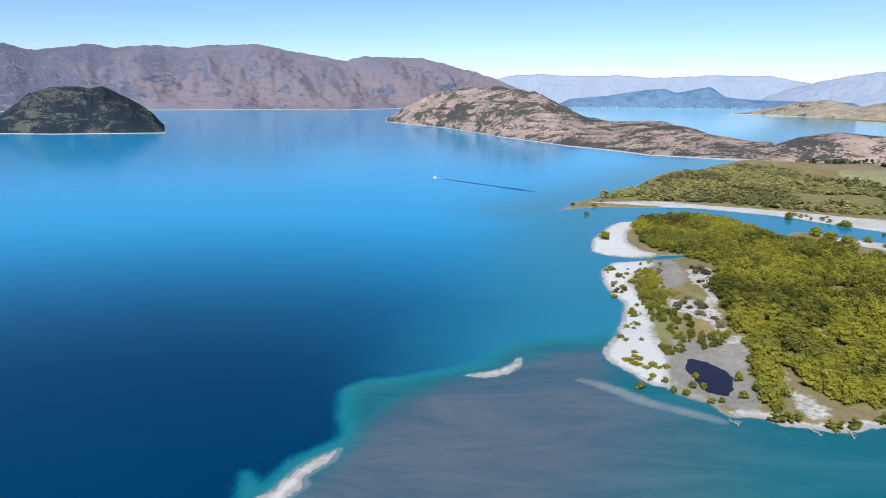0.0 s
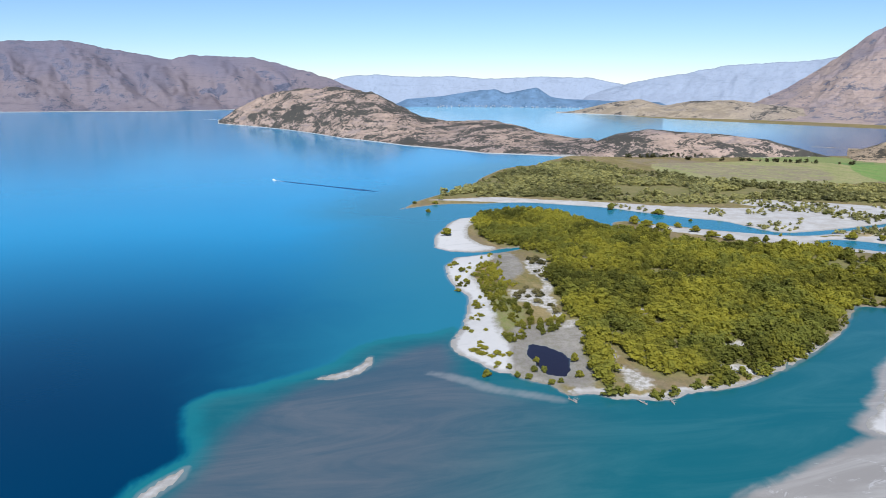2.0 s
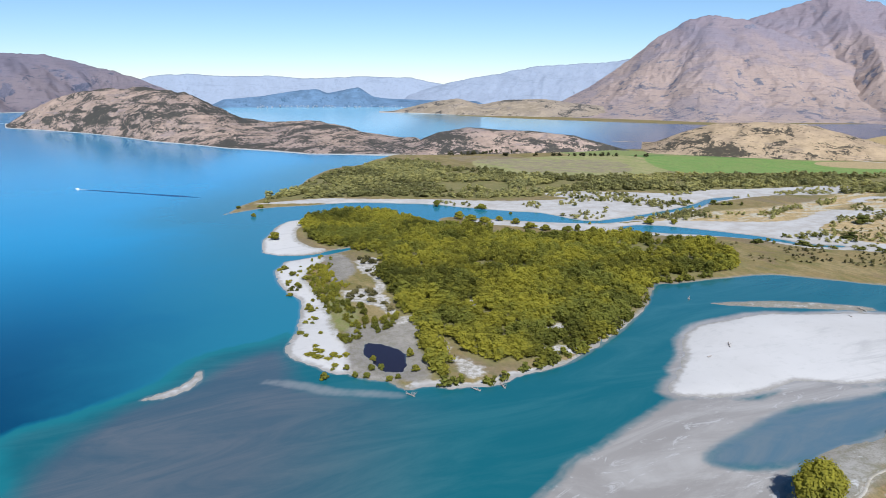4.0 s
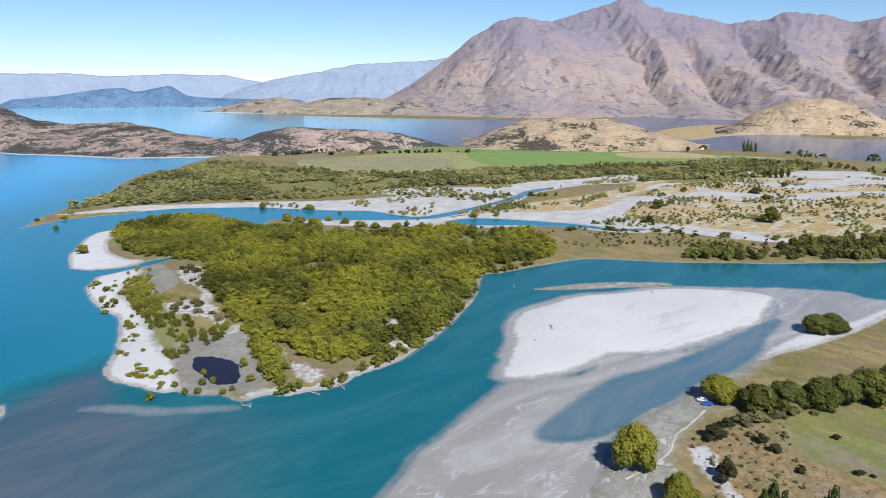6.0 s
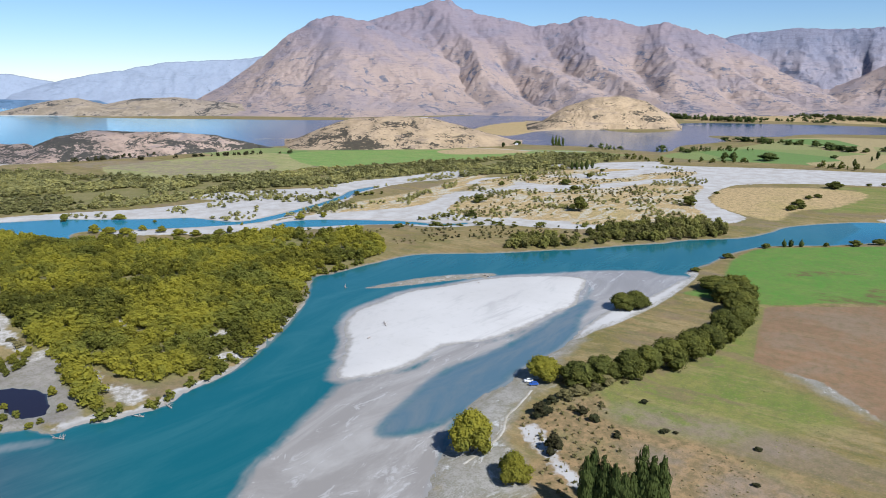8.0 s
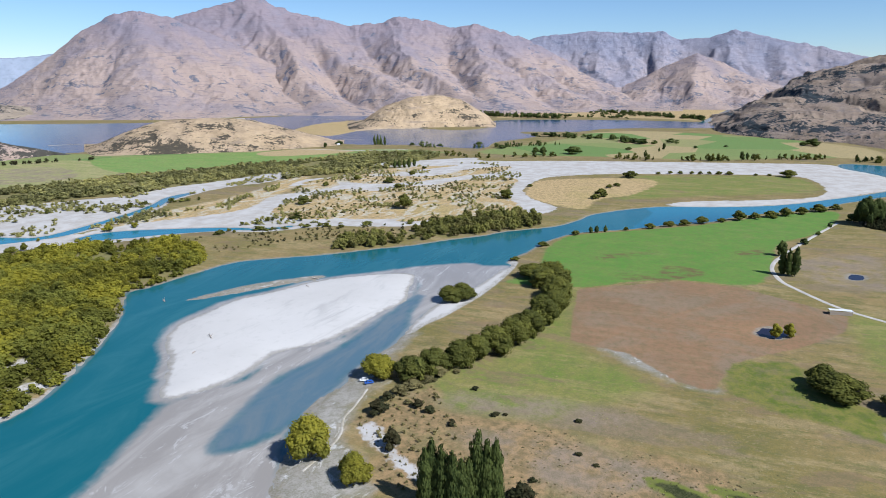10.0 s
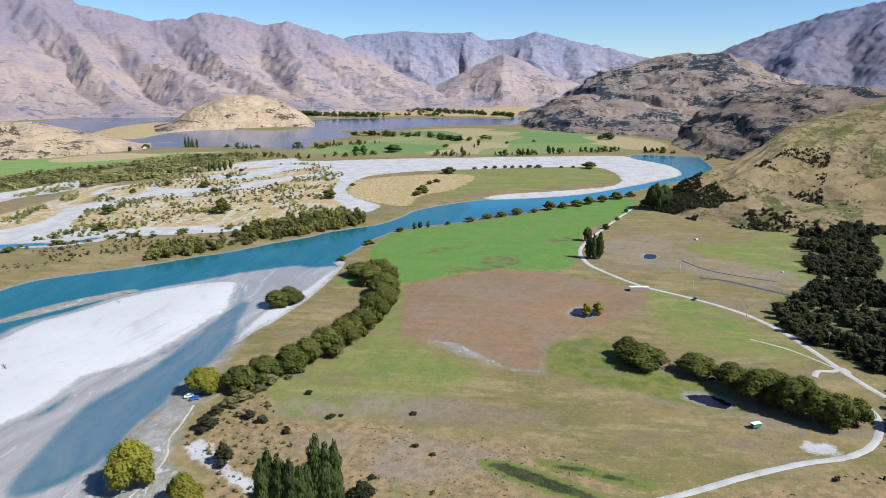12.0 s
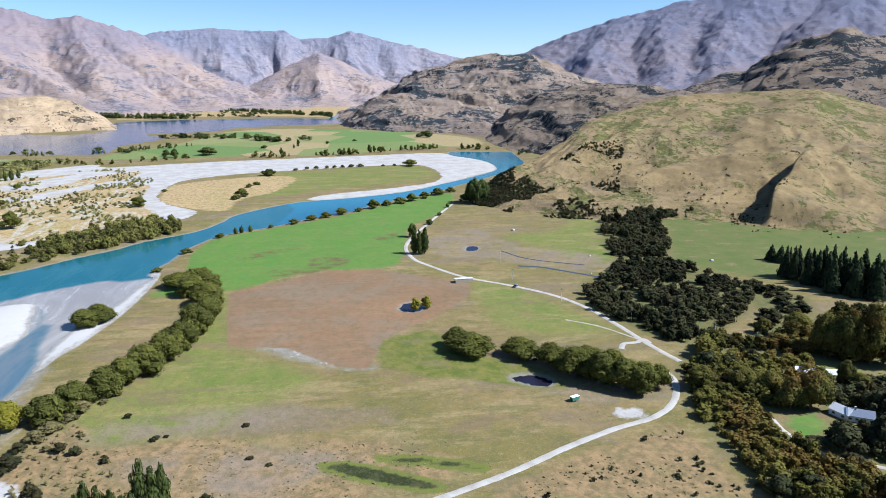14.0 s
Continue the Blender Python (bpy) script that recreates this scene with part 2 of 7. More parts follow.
ROAD_B = [(333, -188), (359, -182), (395, -176), (428, -169), (459, -155), (489, -129), (516, -99), (553, -77), (579, -66), (621, -64), (671, -78), (752, -108), (840, -143)]
ROAD_C = [(355, -163), (363, -168), (364, -176), (368, -182), (361, -183)]
ROAD_D = [(268, -199), (255, -197), (246, -198), (235, -201), (227, -207), (218, -221)]
TRACK = [(213, 134), (230, 133), (244, 134), (259, 140), (271, 141), (291, 144)]
FENCE_TRACK = [(368, -179), (393, -164), (408, -147)]
GRAVEL_D = [(375, 160), (348, 158), (316, 162), (296, 159), (276, 161), (257, 160), (229, 150), (202, 140), (181, 130), (191, 117), (211, 102), (218, 113), (231, 118), (238, 130), (263, 140), (284, 142), (301, 141), (331, 150), (372, 152)]
GRAVEL_D2 = [(254, 131), (259, 124), (247, 111), (233, 95), (224, 90), (227, 99), (238, 112)]
BEACH_D = [(564, 142), (528, 147), (491, 149), (437, 161), (404, 162), (375, 160), (391, 156), (416, 149), (460, 142), (522, 139)]
FIELD_POND = [(449, -44), (459, -48), (461, -54), (458, -63), (449, -62), (442, -54), (444, -47)]
MARSH_POND = [(329, -92), (331, -103), (324, -111), (317, -110), (318, -102), (324, -94)]
DITCH_A = [(594, -147), (569, -158), (555, -171), (545, -187), (536, -204)]
DITCH_B = [(541, -149), (535, -166), (522, -180), (508, -195), (497, -206)]
SMALL_POND = [(613, -118), (621, -125), (615, -131), (603, -126), (602, -118)]
FOREST_G = [(154, 553), (172, 578), (191, 582), (166, 511), (174, 483), (154, 466), (159, 429), (176, 401), (155, 377), (138, 373), (125, 366), (122, 379), (130, 421), (135, 473)]
FLATS = [(601, 459), (663, 457), (770, 504), (869, 541), (1009, 544), (1120, 497), (1222, 418), (1242, 320), (1058, 262), (925, 240), (787, 187), (739, 228), (684, 298), (638, 374)]
FLATS_N = [(550, 566), (613, 591), (709, 580), (838, 580), (952, 615), (975, 586), (836, 539), (704, 503), (625, 494), (582, 526)]
SAND_EDGE = [(387, 42), (394, 33), (376, 17), (361, -1), (353, -20), (346, -20), (352, -2), (366, 19), (377, 34)]
DIRT_C = [(602, 79), (626, 54), (645, 30), (634, 29), (611, 53), (591, 75)]
DIRT_D = [(554, 54), (557, 24), (593, 17), (587, -9), (565, -7), (545, 19), (535, 45)]
DIRT_E = [(666, -39), (683, -68), (664, -70), (653, -41)]
PASTURE_D = [(307, 109), (366, 89), (390, 60), (360, 11), (346, -27), (319, -75), (300, -127), (262, -139), (251, -134), (219, 1), (278, 30), (284, 68)]
DIRT_F = [(352, -83), (311, -104), (289, -131), (291, -157), (297, -164), (298, -140), (323, -119), (344, -94), (360, -88)]
BOG_A = [(254, 5), (254, -7), (245, -25), (234, -41), (230, -39), (235, -24), (244, -7)]
BOG_B = [(258, -19), (255, -35), (245, -60), (241, -58), (248, -39), (253, -23)]
GREEN_I = [(481, 495), (545, 464), (588, 413), (635, 358), (666, 287), (652, 257), (580, 322), (529, 374), (482, 412)]
CLEAR_D = [(236, 338), (248, 340), (263, 344), (257, 332), (246, 328), (234, 332)]
CLEAR_E = [(227, 412), (234, 410), (229, 398), (225, 381), (232, 380), (219, 362), (222, 376), (221, 399)]
CLEAR_F = [(216, 313), (234, 311), (250, 305), (244, 293), (234, 299), (218, 305)]
GRASS_DELTA = [(152, 482), (154, 442), (147, 404), (132, 390), (130, 409), (140, 454)]
FIELD_PALE = [(673, 1196), (767, 1196), (938, 1188), (1018, 1099), (891, 897), (758, 913), (657, 923), (608, 1012)]
FIELD_GREEN = [(1021, 1097), (1118, 1052), (1259, 882), (1337, 697), (1241, 667), (1152, 729), (999, 817), (896, 892)]
FIELD_TAN = [(1253, 878), (1368, 817), (1343, 700), (1241, 763), (1206, 827)]
FAR_ROAD = [(1338, 884), (1355, 809), (1362, 710), (1391, 659), (1419, 610)]
FIELD_MUD = [(446, -42), (478, -48), (489, -62), (486, -78), (464, -90), (447, -78), (440, -66), (434, -56), (437, -45)]
SAND_PATCH = [(284, -130), (285, -139), (278, -144), (274, -139), (276, -132)]
HOUSE_YARD = [(266, -226), (270, -238), (258, -248), (246, -240), (236, -224), (248, -214), (258, -218)]
LAND_E = [(1475, -310), (1500, -240), (1700, -100), (2199, 110), (2700, 0), (3000, -300), (2400, -1000), (1800, -950), (1500, -480)]
BAY_SPIT = [(1800, 1151), (1767, 1077), (1703, 966), (1880, 977), (2144, 1013), (2422, 1174), (2270, 1264), (2041, 1242)]
GREEN_K = [(508, -104), (479, -134), (421, -158), (385, -170), (382, -135), (406, -103), (449, -100)]
GREEN_L = [(654, -164), (673, -222), (784, -301), (757, -319), (551, -239), (537, -214), (597, -183)]
LAWN = [(263, -205), (266, -220), (252, -217), (248, -203)]
VALLEY = [(2698, 783), (2842, 516), (2833, 178), (2726, -36), (3049, -217), (6273, -427), (5756, 376), (4581, 801), (3492, 1014)]
FOREST_H = [(329, -188), (368, -224), (353, -242), (366, -276), (390, -308), (388, -359), (319, -312), (316, -276), (326, -263), (329, -241), (324, -214)]
FOREST_I = [(284, -233), (288, -275), (220, -232), (235, -214), (246, -209), (262, -226)]
FOREST_J = [(510, -288), (476, -303), (443, -327), (406, -319), (368, -278), (362, -251), (417, -281)]
DIRT_A = [(298, 105), (309, 74), (308, 34), (303, 7), (289, 31), (288, 68), (284, 98)]
DIRT_B = [(264, 88), (271, 59), (267, 14), (253, -18), (248, 3), (235, 24), (243, 57)]
ROUGH_D = [(258, 137), (282, 134), (304, 120), (301, 106), (274, 91), (237, 46), (230, 12), (211, 92), (243, 116)]
SLOPE_E = [(237, -83), (250, -111), (265, -148), (259, -155), (219, -154), (208, -152), (220, -65)]
SHORE_WILLOWS = [(224, 137, 18.7, 19.7), (214, 111, 11.9, 15.3), (307, 146, 13.4, 19.6)]
BELT_WILLOWS = [(310, 129, 12.9, 17.9), (325, 121, 12.6, 18.4), (335, 111, 14.7, 19.3), (347, 105, 15.8, 19.1), (360, 98, 16.7, 21.2), (376, 92, 16.6, 20.8), (394, 87, 17.3, 20.9), (421, 84, 18.3, 22.1), (441, 80, 16.8, 21.0), (473, 85, 16.1, 24.4), (497, 99, 15.1, 25.6), (505, 91, 14.9, 21.6), (520, 113, 12.1, 26.8), (534, 102, 11.2, 20.9), (443, 155, 11.9, 20.7), (450, 148, 11.2, 20.9)]
DARK_SHRUBS = [(242, 108, 9.5, 9.4), (280, 112, 4.8, 6.0), (277, 105, 4.2, 5.4), (268, 91, 2.6, 3.4), (268, 127, 7.9, 11.9), (308, 93, 2.0, 3.5), (284, 76, 1.8, 3.2), (292, 38, 1.7, 3.7), (283, 129, 4.5, 6.7)]
BROOM_SHRUBS = [(291, 126, 5.9, 9.7), (307, 128, 6.4, 14.2), (319, 116, 5.1, 11.4), (299, 122, 5.2, 11.6), (309, 118, 4.0, 8.8), (332, 119, 3.1, 6.8), (325, 108, 2.2, 4.9), (293, 108, 1.9, 3.4), (282, 118, 2.6, 4.4)]
FRONT_POPLARS = [(207, 79, 24.8, 6.6), (209, 77, 26.5, 6.6), (209, 73, 26.3, 7.0), (208, 69, 24.8, 6.5), (209, 66, 22.6, 6.5), (211, 63, 21.6, 6.5), (213, 61, 32.0, 7.5), (213, 57, 28.8, 7.4), (214, 54, 27.9, 6.5)]
PLAIN_SHRUBS = [(286, 75, 1.7, 3.8), (287, 71, 1.2, 2.7), (310, 93, 1.6, 3.5), (263, 33, 1.6, 3.5), (257, 25, 1.3, 2.9), (237, 46, 1.9, 4.2), (222, 46, 8.6, 11.1), (347, -110, 1.6, 3.2), (270, 91, 2.9, 3.7), (292, 38, 1.5, 3.2)]
POND_WILLOWS = [(443, -54, 9.5, 8.0), (448, -62, 9.2, 8.1)]
ROAD_POPLARS = [(594, -69, 20.9, 6.4), (591, -73, 21.9, 5.9), (592, -78, 23.9, 7.4)]
ROAD_TREES = [(661, -74, 15.0, 9.9), (718, -98, 6.0, 8.9), (764, -115, 4.7, 6.3), (811, -131, 5.1, 5.4), (851, -159, 10.5, 15.5)]
FIELD_WILLOWS = [(362, -76, 12.8, 28.4), (374, -70, 11.2, 16.5), (354, -103, 10.7, 21.9), (339, -117, 13.5, 18.8), (325, -125, 16.1, 21.4), (313, -134, 17.1, 21.0), (305, -144, 17.6, 20.8), (299, -152, 16.0, 17.8), (303, -161, 13.7, 13.9), (331, -134, 13.5, 18.7), (322, -145, 14.7, 18.5)]
GROVE_TREES = [(832, -167, 33.9, 20.8), (842, -179, 31.5, 21.1), (845, -164, 24.7, 15.4)]
BANK_BUSHES = [(688, 111, 4.7, 10.3), (727, 66, 3.9, 6.0), (744, 43, 6.1, 13.5), (761, 26, 6.2, 13.8), (774, 11, 6.9, 15.2), (791, -7, 8.2, 18.2), (806, -27, 4.8, 10.6), (821, -44, 10.5, 17.5), (835, -61, 7.5, 13.7), (850, -77, 8.2, 16.7), (865, -94, 9.8, 17.0), (885, -112, 8.7, 14.5), (906, -132, 10.2, 19.4), (927, -152, 7.7, 13.8)]
BANK_POPLARS = [(702, 98, 6.8, 4.7), (706, 93, 6.8, 4.7), (711, 85, 6.3, 4.7)]
ISLAND_BUSHES = [(1126, 103, 11.6, 25.7), (1185, 67, 4.4, 9.6), (1197, 49, 5.4, 9.7), (1200, 34, 5.4, 9.7), (1204, 16, 5.5, 8.8), (1207, 3, 5.5, 8.8), (1210, -10, 5.5, 8.8), (1214, -25, 5.4, 11.8), (1217, -40, 6.2, 13.8), (1219, -80, 3.6, 7.9), (1224, -100, 3.7, 7.9), (1215, -127, 12.5, 27.7), (955, 124, 7.9, 15.7), (906, 126, 6.1, 11.9), (1029, 114, 5.3, 11.8)]
BRAID_TREES = [(759, 329, 19.1, 24.4), (872, 234, 13.0, 20.6), (744, 458, 11.1, 20.0), (957, 494, 8.2, 14.0), (887, 508, 7.0, 11.7), (946, 435, 9.3, 18.6), (905, 402, 7.3, 16.1), (1036, 436, 8.7, 10.9), (1120, 449, 5.5, 9.8), (629, 131, 5.3, 11.7), (569, 141, 4.0, 8.8), (913, 125, 6.1, 13.5), (927, 118, 6.2, 13.7), (1007, 121, 6.1, 11.5), (982, 229, 4.5, 9.8)]
CHANNEL_BUSHES = [(368, 681, 9.5, 12.7), (374, 665, 7.4, 16.3), (383, 649, 7.3, 16.1), (402, 652, 6.5, 8.8), (408, 627, 7.3, 12.3), (410, 602, 7.0, 15.6), (417, 584, 7.0, 11.9), (435, 571, 5.9, 13.0), (445, 567, 8.5, 8.3), (448, 546, 9.5, 8.8), (479, 590, 3.6, 3.8), (391, 784, 6.7, 10.0), (425, 730, 7.5, 16.6), (439, 686, 3.1, 5.3), (540, 565, 8.3, 12.8), (563, 552, 6.0, 9.1)]
POND_BUSHES = [(119, 352, 2.8, 5.2), (131, 341, 3.8, 4.5), (125, 328, 3.5, 5.6), (130, 327, 4.4, 4.3), (119, 320, 3.6, 4.2), (114, 324, 3.6, 4.2), (113, 334, 3.4, 4.0), (128, 311, 3.6, 4.2), (133, 311, 3.0, 3.6), (145, 315, 4.2, 5.5), (151, 336, 5.8, 5.5), (99, 329, 4.8, 5.5), (112, 354, 3.1, 5.2), (172, 358, 4.2, 6.8)]
BEACH_BUSHES = [(157, 668, 8.9, 12.4), (166, 804, 5.0, 6.7), (187, 859, 3.9, 8.6), (161, 864, 3.9, 7.2), (384, 771, 6.7, 7.7), (137, 555, 3.7, 7.6), (137, 532, 3.7, 6.4), (143, 515, 3.9, 7.2), (133, 502, 3.1, 5.2), (125, 438, 2.6, 5.4), (122, 420, 2.2, 4.5), (117, 393, 1.8, 3.5), (122, 482, 2.9, 5.9)]
BLOCK_POPLARS = [(1115, 503, 13.7, 5.9), (1120, 496, 14.7, 6.0), (1125, 489, 14.7, 7.0), (1131, 482, 15.8, 7.0), (1151, 481, 13.0, 6.1), (1510, 734, 20.2, 6.8), (1515, 728, 21.6, 6.8), (1520, 722, 21.6, 6.8), (1526, 715, 20.3, 6.8)]
FARM_TREES = [(1414, 308, 18.1, 18.7), (1432, 328, 14.9, 16.6), (1450, 253, 18.2, 40.4), (1588, 84, 17.8, 7.7), (1427, 108, 16.0, 6.9), (1436, -66, 19.4, 10.4), (1459, -76, 15.1, 8.3), (1802, -227, 17.1, 38.0), (1797, -207, 11.1, 20.4), (1529, 576, 7.4, 15.8), (1510, 423, 9.5, 20.3), (1590, 501, 9.7, 21.5), (1514, 639, 7.6, 13.3), (1476, 808, 9.8, 21.7), (1397, 801, 12.7, 10.4), (1547, 91, 9.9, 5.0), (1656, 22, 6.4, 10.7), (1714, -42, 5.2, 11.1), (1571, 155, 6.9, 15.3)]
CONIFERS = [(481, -350, 22.7, 6.9), (480, -357, 24.8, 7.9), (482, -366, 21.9, 8.0), (457, -357, 27.0, 8.6), (449, -360, 27.7, 9.5), (445, -365, 26.7, 9.5), (440, -369, 24.7, 9.5), (433, -372, 27.5, 9.4), (429, -378, 24.6, 9.5), (425, -383, 26.4, 10.4), (528, -366, 13.5, 7.4), (520, -369, 14.5, 7.3), (478, -345, 25.5, 7.8), (472, -348, 27.4, 6.8), (467, -360, 24.4, 7.8), (460, -364, 31.2, 8.7), (454, -367, 32.1, 8.7), (450, -372, 29.1, 8.7), (444, -376, 27.0, 8.6), (438, -379, 31.8, 9.6), (434, -386, 28.9, 9.6), (430, -391, 31.9, 9.6), (458, -351, 24.9, 7.6), (438, -355, 27.2, 9.3), (426, -364, 26.0, 9.3), (417, -373, 26.9, 10.2), (418, -386, 30.2, 10.3)]
HOUSE_TREES = [(329, -271, 28.5, 18.1), (321, -279, 32.8, 19.9), (316, -289, 33.9, 21.0), (312, -298, 32.6, 18.3), (357, -273, 17.1, 18.2), (367, -258, 9.8, 11.4), (271, -222, 20.8, 16.8), (273, -213, 17.5, 15.1), (289, -253, 15.7, 9.2), (285, -236, 15.4, 12.8), (282, -256, 11.8, 11.1), (288, -212, 13.4, 14.3), (296, -201, 13.9, 15.6), (299, -182, 12.4, 14.7)]
HOUSE_TREES_B = [(243, -248, 13.2, 16.0), (234, -211, 13.3, 16.7), (232, -227, 16.1, 17.1), (222, -206, 7.0, 11.9), (259, -249, 14.6, 15.6), (281, -261, 10.4, 16.5), (240, -200, 4.7, 8.3), (321, -223, 10.6, 12.1), (320, -209, 9.7, 11.9), (321, -197, 10.6, 14.3), (208, -165, 8.8, 12.2), (208, -179, 8.1, 11.5), (247, -231, 6.5, 8.0), (253, -226, 4.0, 6.5)]
AT_TRUCK = (483.6, -132.7)
AT_SHED = (502.2, -96.8)
AT_TRAILER = (295.9, -115.5)
AT_CAR = (296.6, 145.9)
AT_BOAT = (-12.6, 1130.1)
AT_HUT_A = (304.2, -250.4)
AT_HUT_B = (287.0, -264.3)
AT_HOUSE = (262.6, -231.9)
AT_COTTAGE = (258.0, -236.9)
AT_BOULDER = (675.4, -177.9)
AT_LOG_A = (323.8, 265.7)
AT_LOG_B = (300.0, 258.3)
AT_LOG_C = (437.6, 267.5)
AT_STUMP_A = (373.7, 345.4)
AT_LOG_D = (460.3, 274.4)
AT_STUMP_B = (130.9, 290.7)
AT_STUMP_C = (162.8, 282.0)
AT_STUMP_D = (177.4, 279.5)
AT_POLE_A = (553.6, -136.9)
AT_POLE_B = (501.3, -134.8)
AT_POLE_C = (446.1, -156.0)
AT_POLE_D = (399.3, -187.5)
AT_POLE_E = (363.7, -224.6)
AT_FARM_A = (1469.0, 807.4)
AT_WAKE = (134.4, 972.7)
AT_ROCK = (523.6, -230.5)
AT_PALM = (354.0, -240.8)


# ---- number helpers ----
def fine(points, steps=3, closed=True):
    """A smooth line through the corners of an outline."""
    p = np.array(points, float)
    n = len(p)
    out = []
    for k in range(n if closed else n - 1):
        pick = [(k - 1) % n, k, (k + 1) % n, (k + 2) % n] if closed else [max(k - 1, 0), k, k + 1, min(k + 2, n - 1)]
        a, b, c, d = p[pick]
        if np.linalg.norm(c - b) > 600:
            out.append(b)
            continue
        for s in np.arange(steps) / steps:
            out.append(0.5 * (2 * b + (c - a) * s + (2 * a - 5 * b + 4 * c - d) * s * s + (3 * b - a - 3 * c + d) * s**3))
    if not closed:
        out.append(p[-1])
    return np.array(out)


def edge_distance(points, x, y, reach=60.0, round_=True):
    """Signed distance to an outline, positive inside, within reach."""
    p = fine(points) if round_ else np.array(points, float)
    flat = np.full(x.shape, -reach)
    near = (x > p[:, 0].min() - reach) & (x < p[:, 0].max() + reach) & (y > p[:, 1].min() - reach) & (y < p[:, 1].max() + reach)
    px, py = x[near], y[near]
    best, inside = np.full(px.shape, 1e12), np.zeros(px.shape, bool)
    for (ax, ay), (bx, by) in zip(p, np.roll(p, -1, 0)):
        dx, dy = bx - ax, by - ay
        s = np.clip(((px - ax) * dx + (py - ay) * dy) / (dx * dx + dy * dy + 1e-9), 0, 1)
        best = np.minimum(best, (px - ax - s * dx) ** 2 + (py - ay - s * dy) ** 2)
        if ay != by:
            inside ^= ((ay > py) != (by > py)) & (px < ax + (py - ay) / (by - ay) * dx)
    d = np.sqrt(best)
    flat[near] = np.clip(np.where(inside, d, -d), -reach, reach)
    return flat


def lattice(ix, iy, seed):
    """Repeatable random numbers in 0..1 for whole-number places."""
    h = (ix.astype(np.int64) * 374761393 + iy.astype(np.int64) * 668265263 + seed * 974711) & 0x7FFFFFFF
    h = ((h ^ (h >> 13)) * 1274126177) & 0x7FFFFFFF
    return ((h ^ (h >> 16)) & 0xFFFF) / 65535.0


def value_noise(x, y, seed=0):
    ix, iy = np.floor(x), np.floor(y)
    fx, fy = x - ix, y - iy
    fx, fy = fx * fx * fx * (fx * (fx * 6 - 15) + 10), fy * fy * fy * (fy * (fy * 6 - 15) + 10)
    a, b = lattice(ix, iy, seed), lattice(ix + 1, iy, seed)
    c, d = lattice(ix, iy + 1, seed), lattice(ix + 1, iy + 1, seed)
    return (a + (b - a) * fx) * (1 - fy) + (c + (d - c) * fx) * fy


def fbm(x, y, octaves=5, seed=0, gain=0.5):
    total, amp, norm = 0.0, 1.0, 0.0
    for k in range(octaves):
        total = total + amp * value_noise(x * 2**k + 17.3 * k, y * 2**k - 9.1 * k, seed + k)
        norm += amp
        amp *= gain
    return total / norm


def ridged(x, y, octaves=5, seed=0, gain=0.5):
    total, amp, norm = 0.0, 1.0, 0.0
    for k in range(octaves):
        total = total + amp * (1 - np.abs(2 * value_noise(x * 2**k + 31.7 * k, y * 2**k + 5.9 * k, seed + k) - 1))
        norm += amp
        amp *= gain
    return total / norm


def quad_mesh(name, verts, faces, attrs=None, smooth=True):
    """A mesh from arrays of corners and of quads or triangles, with float attributes on its corners."""
    me = bpy.data.meshes.new(name)
    verts, faces = np.asarray(verts, np.float32), np.asarray(faces, np.int32)
    n, k = faces.shape
    me.vertices.add(len(verts))
    me.vertices.foreach_set("co", verts.ravel())
    me.loops.add(n * k)
    me.loops.foreach_set("vertex_index", faces.ravel())
    me.polygons.add(n)
    me.polygons.foreach_set("loop_start", np.arange(0, n * k, k, dtype=np.int32))
    me.update(calc_edges=True)
    me.polygons.foreach_set("use_smooth", np.full(n, smooth))
    for key, values in (attrs or {}).items():
        me.attributes.new(key, "FLOAT", "POINT").data.foreach_set("value", np.asarray(values, np.float32).ravel())
    me.validate()
    return me


def grid_faces(rows, columns, wrap=False):
    a = np.arange(rows * columns).reshape(rows, columns)
    b = np.roll(a, -1, 1) if wrap else a[:, 1:]
    a = a if wrap else a[:, :-1]
    return np.stack([a[:-1], b[:-1], b[1:], a[1:]], -1).reshape(-1, 4)


# ---- the lie of the land ----
def land_edge(x, y):
    """Distance to the shore, positive on land."""
    land = np.maximum.reduce([edge_distance(p, x, y, 60) for p in (LAND_A, LAND_D, BAR, BAR_SLIVER, BANK_A, BANK_B, LAND_E)])
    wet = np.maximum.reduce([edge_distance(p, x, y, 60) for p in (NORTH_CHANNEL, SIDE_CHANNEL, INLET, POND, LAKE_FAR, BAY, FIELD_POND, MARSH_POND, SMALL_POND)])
    return np.maximum(np.minimum(land, -wet), edge_distance(BAY_SPIT, x, y, 60))


def ground_height(x, y, edge=None):
    edge = land_edge(x, y) if edge is None else edge
    wobble = (fbm(x / 16, y / 16, 5, 5, 0.6) - 0.5) * 3.4
    e = edge + wobble * np.clip(np.abs(edge) / 6, 0.35, 1)
    dry = 0.1 + 1.3 * (1 - np.exp(-np.maximum(e, 0) / 9)) + 0.5 * (fbm(x / 60, y / 60, 4, 9) - 0.4) * np.clip(e / 30, 0, 1)
    return np.where(e > 0, dry, np.maximum(e * 0.12, -5) - 0.02)


def most(x, y, outlines, reach=40):
    return np.maximum.reduce([edge_distance(p, x, y, reach) for p in outlines])


def polar_sheet(radii, angles):
    a, r = np.meshgrid(np.radians(angles), radii)
    return (r * np.sin(a)).ravel(), (r * np.cos(a)).ravel()


